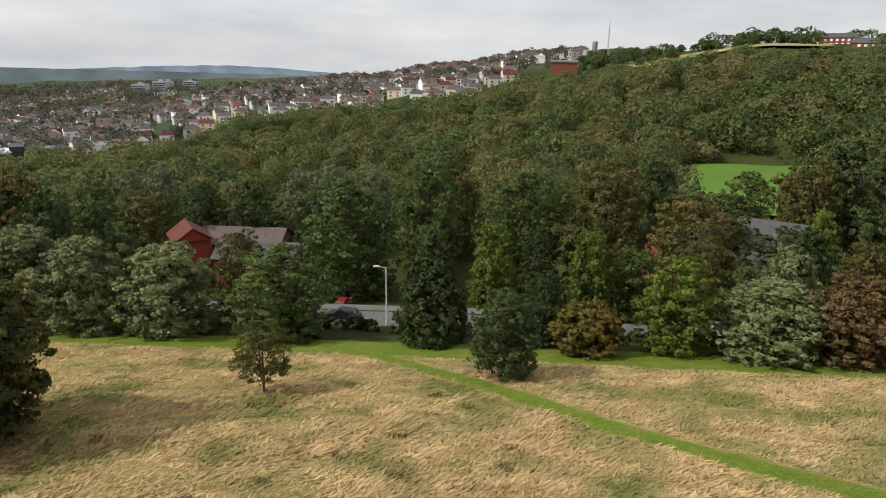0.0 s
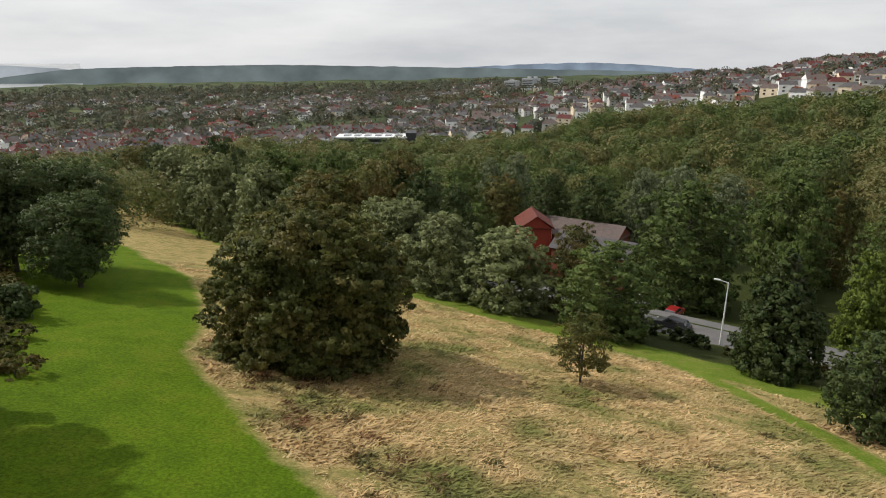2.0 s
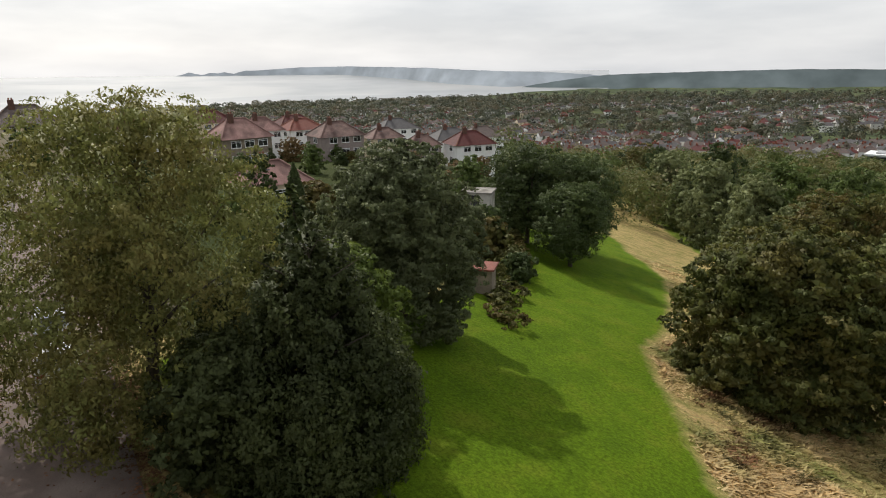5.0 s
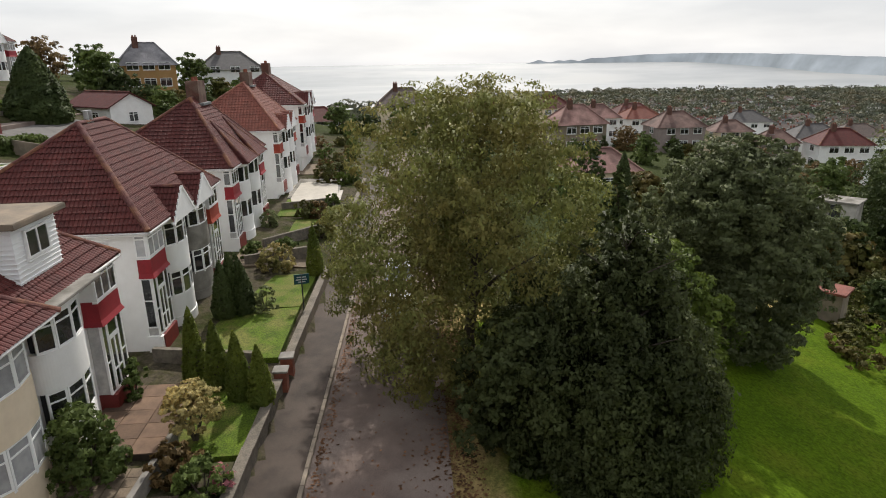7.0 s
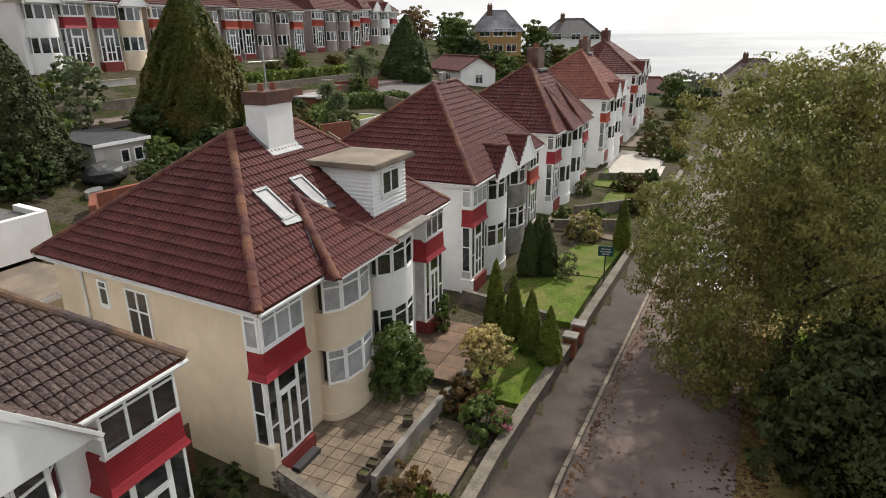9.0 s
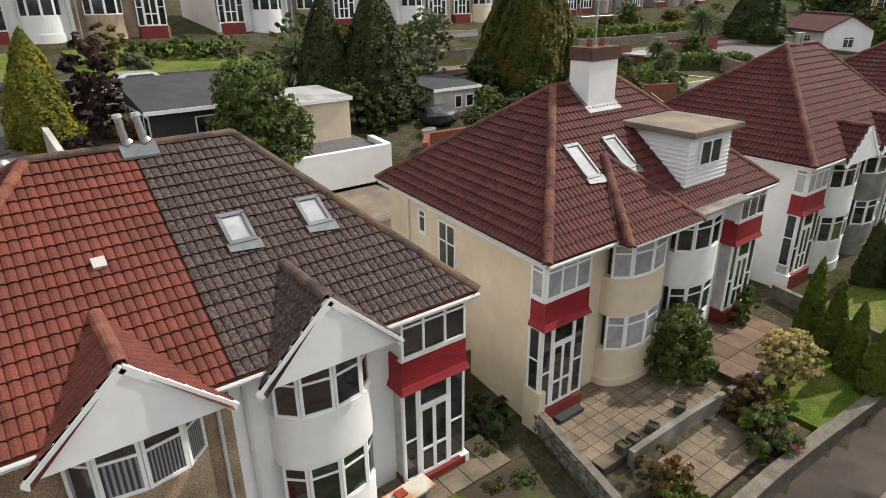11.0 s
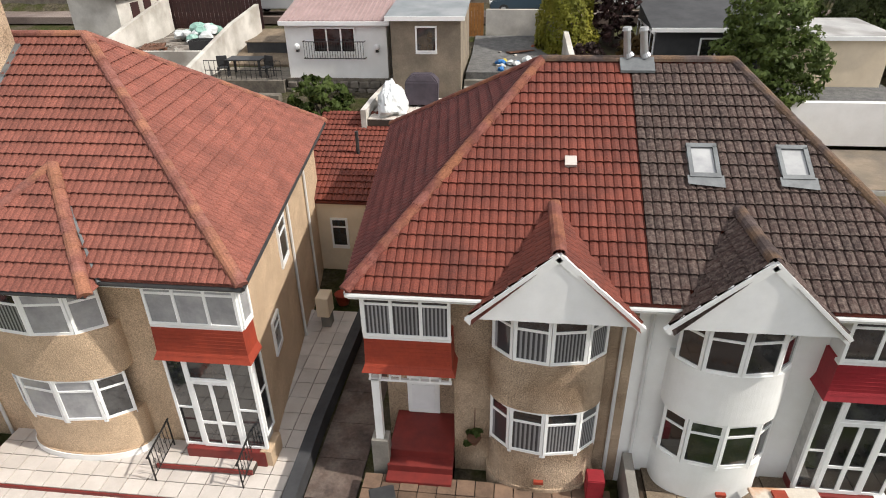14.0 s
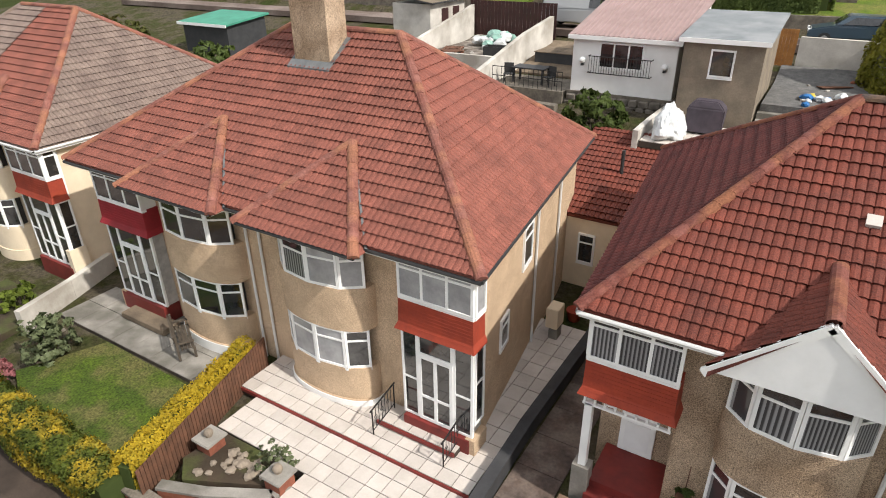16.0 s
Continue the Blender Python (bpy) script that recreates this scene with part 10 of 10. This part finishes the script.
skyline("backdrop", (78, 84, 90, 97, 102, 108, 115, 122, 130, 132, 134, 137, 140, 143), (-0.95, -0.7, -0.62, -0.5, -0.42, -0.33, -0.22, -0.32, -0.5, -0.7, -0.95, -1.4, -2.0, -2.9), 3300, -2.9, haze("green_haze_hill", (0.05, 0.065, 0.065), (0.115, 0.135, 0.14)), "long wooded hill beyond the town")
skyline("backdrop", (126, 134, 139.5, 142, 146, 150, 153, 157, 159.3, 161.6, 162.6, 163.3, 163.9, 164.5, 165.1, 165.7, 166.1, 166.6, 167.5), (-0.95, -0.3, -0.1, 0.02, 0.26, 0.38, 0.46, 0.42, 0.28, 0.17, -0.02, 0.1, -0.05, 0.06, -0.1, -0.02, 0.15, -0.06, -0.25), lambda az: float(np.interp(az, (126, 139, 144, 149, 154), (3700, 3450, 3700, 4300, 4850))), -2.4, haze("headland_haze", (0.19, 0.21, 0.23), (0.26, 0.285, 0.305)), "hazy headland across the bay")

# ---- back gardens along the hillside ----
hedge("garden_hedge", [(-46, -43.6), (-56, -43.2), (-64, -42.8)], 1.4, 1.3, "leaf_bright", 301, "long clipped hedge above the lane", flat(7.3), density=80, leaf=0.2)
hedge("garden_hedge", [(-50.5, -33.5), (-55, -32.5), (-60, -31.0)], 1.3, 1.2, "leaf_green", 302, "clipped hedge dividing two back gardens", density=90, leaf=0.18)
hedge("garden_hedge", [(-26.0, -24.2), (-31.5, -24.0), (-33.0, -26.0)], 1.1, 0.9, "leaf_green", 303, "low hedge behind a white semi", density=110, leaf=0.15)
wall_run("fence_wall", [(-53, -37.0), (-58, -36.9), (-64, -36.8)], ground, 1.5, 0.12, "red_step", "dark red boarded fence along the lane", None, "fence")
wall_run("fence_wall", [(-36, -37.2), (-44, -37.2), (-50, -37.1)], ground, 1.4, 0.12, "wood", "brown boarded fence along the lane", None, "fence")
wall_run("fence_wall", [(-40, -24), (-40.4, -30), (-40.6, -37)], ground, 1.3, 0.15, "rendgrey", "grey rendered wall between gardens", None, "yard wall")
wall_run("fence_wall", [(-55.5, -23), (-56, -29), (-56.4, -37)], ground, 1.3, 0.15, "rendgrey", "grey rendered wall between gardens", None, "yard wall")
for x, y in ((-51.5, -34.3), (-53.2, -36.4)):
    pier = thing("brick_pier", x, y, ground(x, y), 0, "square red brick garden pier", "pier", "garden piers")
    box_part("shaft", (-0.4, 0.4, -0.4, 0.4, -0.3, 1.9), M["brick"], pier)
    box_part("cap", (-0.46, 0.46, -0.46, 0.46, 1.9, 2.0), M["concrete"], pier, "", 0.02)
for k, (x, y, size) in enumerate(((-45, -34, 0.45), (-38, -33, 0.5), (-66, -25, 0.5), (-75, -27, 0.55), (-84, -26, 0.6), (-55.5, -34.0, 0.6), (-45.5, -46, 0.45), (-51, -46.5, 0.5), (-57, -46, 0.4), (-62, -47, 0.5), (-70, -47, 0.4), (-76, -47.5, 0.45), (-90, -30, 0.9), (-96, -28, 1.1), (-31, -30.5, 0.6), (-22.8, -24.3, 0.5))):
    garden_tree((0, 2, 1, 2, 0, 1, 2)[k % 7], x, y, size)
palm(-48.9, -33.4, ground(-48.9, -33.4), 2.8, 5)
shed("lane_garage", -53.0, -48.6, -34.6, -37.6, 4.9, 6.7, "brick", "felt_pale", "low brick garage with a pale flat roof", 0.0, 0.15, "garage")
M["tarmac_pale"] = mat("worn_grey_tarmac", (0.155, 0.145, 0.138), (0.115, 0.107, 0.10), 1.0, 0.9, fine=0.6, bump=0.3, bump_scale=30)
slab_strip("lane_spur", [(-66 - 0.9 * k, -41 + 0.3 * k) for k in range(15)], [(-58.5 - 1.5 * k, -31.6 - 0.12 * k) for k in range(15)], lambda x, y: ground(x, y) + 0.14, 0.5, M["tarmac_pale"], "worn grey tarmac spur of the back lane", "road")
palm(-47.0, -31.0, ground(-47.0, -31.0), 2.6, 6)
# the terrace below the white upper house
wall_run("terrace_wall", [(-27.5, -45.6), (-33, -45.6), (-38.5, -45.6)], flat(7.2), 1.7, 0.25, "white_wall", "white rendered terrace wall with dark vents", "slab", "terrace wall")
paving("upper_terrace", -38.4, -27.6, -45.4, -42.2, 7.75, 0.8, "slab", "sandy slabbed terrace below a white house")
for x in (-29.5, -31.5, -36.0):
    pot = thing("terrace_pot", x, -44.6, 7.75, 0, "dark round pot on the upper terrace", "pot", "terrace pots")
    bm = bmesh.new()
    limb(bm, (0, 0, 0), (0, 0, 0.5), 0.22, 0.32, 12)
    part("pot", bm, M["timber_dark"], pot)


def leaf_litter():
    """Fallen leaves, thickest along the street's edges."""
    rng = np.random.default_rng(61)
    n = 9000
    x = rng.uniform(-48, 20, n)
    side = rng.random(n)
    mid = np.where(x < -16, 0.052 * (-x - 16), 0.0)
    y = mid + np.where(side < 0.72, 1.75 + rng.normal(0.25, 0.5, n), np.where(side < 0.9, -3.05 + np.abs(rng.normal(0, 0.22, n)), rng.uniform(-3, 1.7, n)))
    z = np.where((y - mid) > 1.72, -1.17, -1.16) + 0.012
    keep = (y - mid > -3.1) & (y - mid < 2.9)
    pts = np.stack([x, y, z], 1)[keep]
    up = np.tile(np.array([0, 0, 1.0]), (len(pts), 1))
    return tagged(quads_ob("leaf_litter", leaves(pts, up, 0.10, rng, spread=0.15), M["litter"]), "brown fallen leaves along the street", "leaves", kind="stuff")


M["litter"] = leaf_mat("fallen_leaves", (0.20, 0.10, 0.045), (0.11, 0.06, 0.03), island=0.6)
leaf_litter()

# ---- clutter of the back yards ----
store = thing("store_shed", 22.9, -35.9, 6.0, 0, "long white store shed with a dark corrugated roof", "shed")
box_part("wall", (-1.2, 1.6, -1.75, 2.4, -0.6, 2.3), M["white_wall"], store)
for y0 in (-1.0, 0.35):
    box_part("door", (-1.25, -1.2, y0, y0 + 0.75, -0.1, 1.95), M["maroon_wood"], store, "dark red boarded door")
sheet_ = mesh_ob("roof", [(-1.5, -1.95, 2.3), (-1.5, 2.6, 2.3), (1.8, 2.6, 2.75), (1.8, -1.95, 2.75), (-1.5, -1.95, 2.38), (-1.5, 2.6, 2.38), (1.8, 2.6, 2.83), (1.8, -1.95, 2.83)], [(0, 1, 2, 3), (7, 6, 5, 4), (0, 4, 5, 1), (1, 5, 6, 2), (2, 6, 7, 3), (3, 7, 4, 0)], M["felt_black"], store, False)
sheet_["label"] = "dark corrugated sheet roof"
for k in range(20):
    g = bmesh.new()
    tube(g, [(-1.5, -1.83 + 0.23 * k, 2.39), (1.8, -1.83 + 0.23 * k, 2.84)], 0.045, 6)
    part("corrugation", g, M["rendgrey"], sheet_)


def pallet(x, y, z, turn, label):
    top = thing("pallet", x, y, z, turn, label, "pallet", "wooden pallets in the yard")
    for k in range(3):
        box_part("bearer", (-0.55, 0.55, -0.5 + 0.45 * k, -0.4 + 0.45 * k, 0.0, 0.1), M["wood"], top)
    for k in range(6):
        box_part("slat", (-0.55 + 0.19 * k, -0.42 + 0.19 * k, -0.55, 0.55, 0.1, 0.125), M["wood"], top)


pallet(19.3, -32.2, 6.05, 20, "weathered pallet lying among rubble")
pallet(18.9, -31.4, 6.05, -35, "weathered pallet lying among rubble")
rr = random.Random(77)
for k in range(30):
    x, y = (rr.uniform(15.8, 20.0), rr.uniform(-33.4, -30.5)) if k < 22 else (rr.uniform(-1.8, 1.6), rr.uniform(-34.8, -30.0))
    g = bmesh.new()
    bmesh.ops.create_icosphere(g, subdivisions=1, radius=rr.uniform(0.07, 0.2))
    for v in g.verts:
        v.co *= rr.uniform(0.6, 1.25)
        v.co.z *= 0.6
    o = part("rubble_lump", g, M[("concrete", "brick", "white_wall", "stone")[k % 4]], None)
    o.location = (x, y, max(6.06 if k < 22 else 5.63, ground(x, y) + 0.13))
    tagged(o, "broken lump of masonry lying in the yard", "rubble", "rubble in the yards")
crate = thing("black_crate", 16.0, -31.2, 6.03, 10, "open black plastic crate by a white wall", "crate")
for d in ((-0.6, 0.6, -0.4, -0.36), (-0.6, 0.6, 0.36, 0.4), (-0.6, -0.56, -0.36, 0.36), (0.56, 0.6, -0.36, 0.36)):
    box_part("side", (*d, 0.0, 0.6), M["dark"], crate)
box_part("base", (-0.56, 0.56, -0.36, 0.36, 0.01, 0.05), M["dark"], crate)
pot = thing("clay_pot", 16.3, -28.9, ground(16.3, -28.9), 0, "orange clay pot below a low wall", "pot")
bm = bmesh.new()
limb(bm, (0, 0, 0), (0, 0, 0.45), 0.24, 0.36, 14)
p_ = part("pot", bm, M["orange_panel"], pot)
box_part("soil", (-0.2, 0.2, -0.2, 0.2, 0.4, 0.455), M["soil"], p_)
# dark stone terrace: iron rail, black seats, a timber platform above
rail_ = thing("terrace_rail", 13.0, -28.75, 5.2, 0, "thin black iron rail along a stone terrace", "railing")
for z in (0.45, 0.9):
    bm = bmesh.new()
    tube(bm, [(-1.9, 0, z), (1.9, 0, z)], 0.02, 5)
    part("rail", bm, M["black_iron"], rail_)
for k in range(16):
    bm = bmesh.new()
    tube(bm, [(-1.9 + 0.253 * k, 0, 0), (-1.9 + 0.253 * k, 0, 0.9)], 0.013, 4)
    part("baluster", bm, M["black_iron"], rail_)
for x, y, turn in ((12.1, -29.5, 160), (14.3, -29.4, 200)):
    c_ = thing("garden_chair", x, y, 5.2, turn, "black garden chair on a stone terrace", "chair", "terrace chairs")
    box_part("seat", (-0.25, 0.25, -0.25, 0.25, 0.42, 0.47), M["dark"], c_, "", 0.01)
    box_part("backrest", (-0.25, 0.25, 0.22, 0.27, 0.47, 0.95), M["dark"], c_, "", 0.01)
    for a, b in ((-0.22, -0.22), (0.22, -0.22), (0.22, 0.22), (-0.22, 0.22)):
        box_part("leg", (a - 0.02, a + 0.02, b - 0.02, b + 0.02, 0.0, 0.42), M["dark"], c_)
deck = thing("timber_platform", 13.3, -34.0, 5.4, 0, "weathered timber platform beside a white wall", "platform")
box_part("frame", (-1.2, 1.2, -0.9, 0.9, -0.4, 0.75), M["timber_dark"], deck)
for k in range(9):
    box_part("plank", (-1.25 + 0.28 * k, -0.99 + 0.28 * k, -0.95, 0.95, 0.75, 0.79), M["slab_grey"], deck)
bin_ = thing("black_bin", 12.5, -36.0, max(6.0, ground(12.5, -36.0)), 0, "black plastic dustbin with a lid", "bin")
bm = bmesh.new()
limb(bm, (0, 0, 0), (0, 0, 0.8), 0.24, 0.3, 14)
part("body", bm, M["dark"], bin_)
bm = bmesh.new()
limb(bm, (0, 0, 0.8), (0, 0, 0.9), 0.33, 0.2, 14)
part("lid", bm, M["dark"], bin_)
draped("stone_yard", 11.0, 15.0, -37.0, -31.6, 5.25, "slab_grey", "grey-brown yard beside a garden room", "yard")
draped("earth_yard", -9.0, -2.7, -36.5, -26.0, 3.0, "soil", "dark earth under back garden shrubs", "yard")
draped("earth_yard", -22.0, -10.9, -37.0, -33.3, 3.0, "soil", "dark earth under tall conifers", "yard")
for k, (x, y, h_, r_, m_) in enumerate(((-16.9, -31.0, 2.6, 1.3, "leaf_dark"), (-18.6, -30.2, 2.0, 1.2, "leaf_dark"), (-21.3, -31.6, 2.6, 1.3, "leaf_pine"), (-17.6, -36.2, 3.2, 1.6, "leaf_dark"), (-21.6, -35.4, 3.6, 1.7, "leaf_dark"), (-5.6, -31.8, 1.4, 0.9, "leaf_rust"), (-12.0, -36.3, 2.4, 1.3, "leaf_dark"), (-14.6, -36.4, 2.8, 1.4, "leaf_green"), (-3.4, -31.5, 1.2, 0.9, "leaf_purple"))):
    bush("back_shrub", x, y, h_, r_, m_, 320 + k, 2600, 0.13, "dense shrub crowding a shaded back garden")

for k, (x, y, h_, r_, m_) in enumerate(((-18.4, -24.0, 1.2, 1.1, "leaf_dark"), (-21.6, -24.6, 1.4, 1.2, "leaf_dark"), (-23.6, -27.4, 1.6, 1.3, "leaf_dark"), (-27.6, -28.6, 1.5, 1.4, "leaf_dark"), (-26.9, -31.0, 1.3, 1.2, "leaf_green"), (-22.6, -36.6, 2.6, 1.6, "leaf_dark"), (-28.4, -33.2, 2.4, 1.5, "leaf_dark"), (-24.6, -36.8, 2.0, 1.5, "leaf_green"))):
    bush("yard_shrub", x, y, h_, r_, m_, 380 + k, 2600, 0.13, "overgrown dark shrub in a neglected yard")
black_cover = thing("covered_heap", -22.4, -29.9, ground(-22.4, -29.9), 15, "heap under a black plastic sheet in the yard", "sheet")
g = bmesh.new()
bmesh.ops.create_icosphere(g, subdivisions=3, radius=1.0)
for v in g.verts:
    v.co *= 1 + 0.22 * noise.noise(v.co * 1.7)
    v.co = Vector((v.co.x * 1.5, v.co.y * 0.9, (v.co.z + 0.7) * 0.62))
part("sheet", g, M["dark"], black_cover)

# ---- front gardens further down the street ----
draped("forecourt", -71.0, -60.5, -9.8, -5.0, -0.55, "concrete", "pale concrete forecourt of a lower house", "drive")
draped("front_lawn", -60.0, -53.0, -9.6, -5.2, -0.5, "turf_bright", "bright green lawn of a lower house", "lawn")
draped("front_path", -43.6, -39.2, -10.4, -5.0, -0.6, "slab_grey", "brown paved path up to a front door", "path")
draped("forecourt", -82.0, -74.0, -10.5, -5.4, -0.7, "slab_grey", "grey paved forecourt of a lower house", "drive")
for k, (x, y, h_, r_, m_) in enumerate(((-40.8, -9.2, 1.2, 0.8, "leaf_green"), (-46.5, -5.2, 1.2, 0.8, "leaf_olive"), (-52.6, -6.0, 1.6, 0.9, "leaf_rust"), (-56.2, -5.0, 1.4, 0.8, "leaf_green"), (-68.4, -5.0, 1.3, 0.8, "leaf_bright"), (-72.6, -7.0, 2.2, 1.3, "leaf_rust"), (-76.0, -5.6, 1.7, 1.1, "leaf_olive"), (-84.0, -8.0, 2.4, 1.5, "leaf_green"), (-90.0, -9.0, 2.6, 1.5, "leaf_rust"), (-49.8, -9.6, 1.3, 0.7, "leaf_ash"))):
    bush("front_shrub", x, y, h_, r_, m_, 340 + k, 1500, 0.14, "leafy shrub in a lower front garden")

for k, (x, y, r_, m_) in enumerate(((-8.6, -9.3, 0.3, "leaf_olive"), (-8.4, -7.2, 0.4, "leaf_olive"), (-9.2, -7.6, 0.3, "leaf_dark"), (-9.4, -9.0, 0.35, "leaf_dark"), (-8.9, -6.4, 0.35, "leaf_olive"), (-9.3, -10.4, 0.4, "leaf_dark"))):
    bush("weed_tuft", x, y, r_ * 0.45, r_, m_, 360 + k, 420, 0.045, "low mossy weed tuft on bare earth", "weed", z=0.15, stem=False, group="weeds in the front garden")

# rubble of the curving wall between two gardens, and of the retaining wall
stone_meshes = []
for k in range(5):
    g = bmesh.new()
    bmesh.ops.create_cube(g, size=1.0)
    bmesh.ops.bevel(g, geom=g.edges[:], offset=0.16, segments=1, affect="EDGES")
    sr = random.Random(500 + k)
    for v in g.verts:
        v.co += Vector((sr.uniform(-0.07, 0.07), sr.uniform(-0.07, 0.07), sr.uniform(-0.07, 0.07)))
    me = bpy.data.meshes.new("stone")
    g.to_mesh(me)
    g.free()
    me.materials.append(M["rubble_grey"])
    stone_meshes.append(me)


def rubble_face(host, pts, z0, rows, size, seed, lift=0.0):
    """Rough stones set in courses along a line of the plan."""
    sr = random.Random(seed)
    inv = host.matrix_world.inverted()
    for (xa, ya), (xb, yb) in zip(pts, pts[1:]):
        length = math.hypot(xb - xa, yb - ya)
        n = max(1, int(length / size))
        turn = math.atan2(yb - ya, xb - xa)
        for j in range(rows):
            for i in range(n):
                u = (i + 0.5 + 0.3 * (j % 2)) / n
                o = new("stone", stone_meshes[sr.randrange(5)])
                o.parent = host
                o.matrix_local = inv @ (Matrix.Translation((lerp(xa, xb, u), lerp(ya, yb, u), z0 + (j + 0.5) * size * 0.62)) @ Matrix.Rotation(turn + sr.uniform(-0.12, 0.12), 4, "Z") @ Matrix.Diagonal((size * sr.uniform(0.8, 1.02), sr.uniform(0.3, 0.4), size * 0.62 * sr.uniform(0.85, 1.05), 1)))


M_side = next(o for o in bpy.data.objects if o.name == "side_wall")
rubble_face(M_side, [(-11.75, -11.2), (-11.3, -9.6), (-10.8, -7.6), (-10.2, -5.6)], -0.32, 3, 0.36, 41)
rubble_face(stone_base, [(5.85, -28.9), (10.85, -28.9)], 3.6, 5, 0.5, 42)


# ---- roof tiles that can be told apart, piece by piece ----
def late_tiles():
    for roof, material, pts, places in LATE:
        me = bpy.data.meshes.new("tile")
        me.from_pydata([tuple(p) for p in pts], [], TILE_FACES)
        me.update()
        me.materials.append(material)
        for o in places:
            ob = bpy.data.objects.new("tile", me)
            scene.collection.objects.link(ob)
            ob.parent = roof
            ob.location = o


late_tiles()
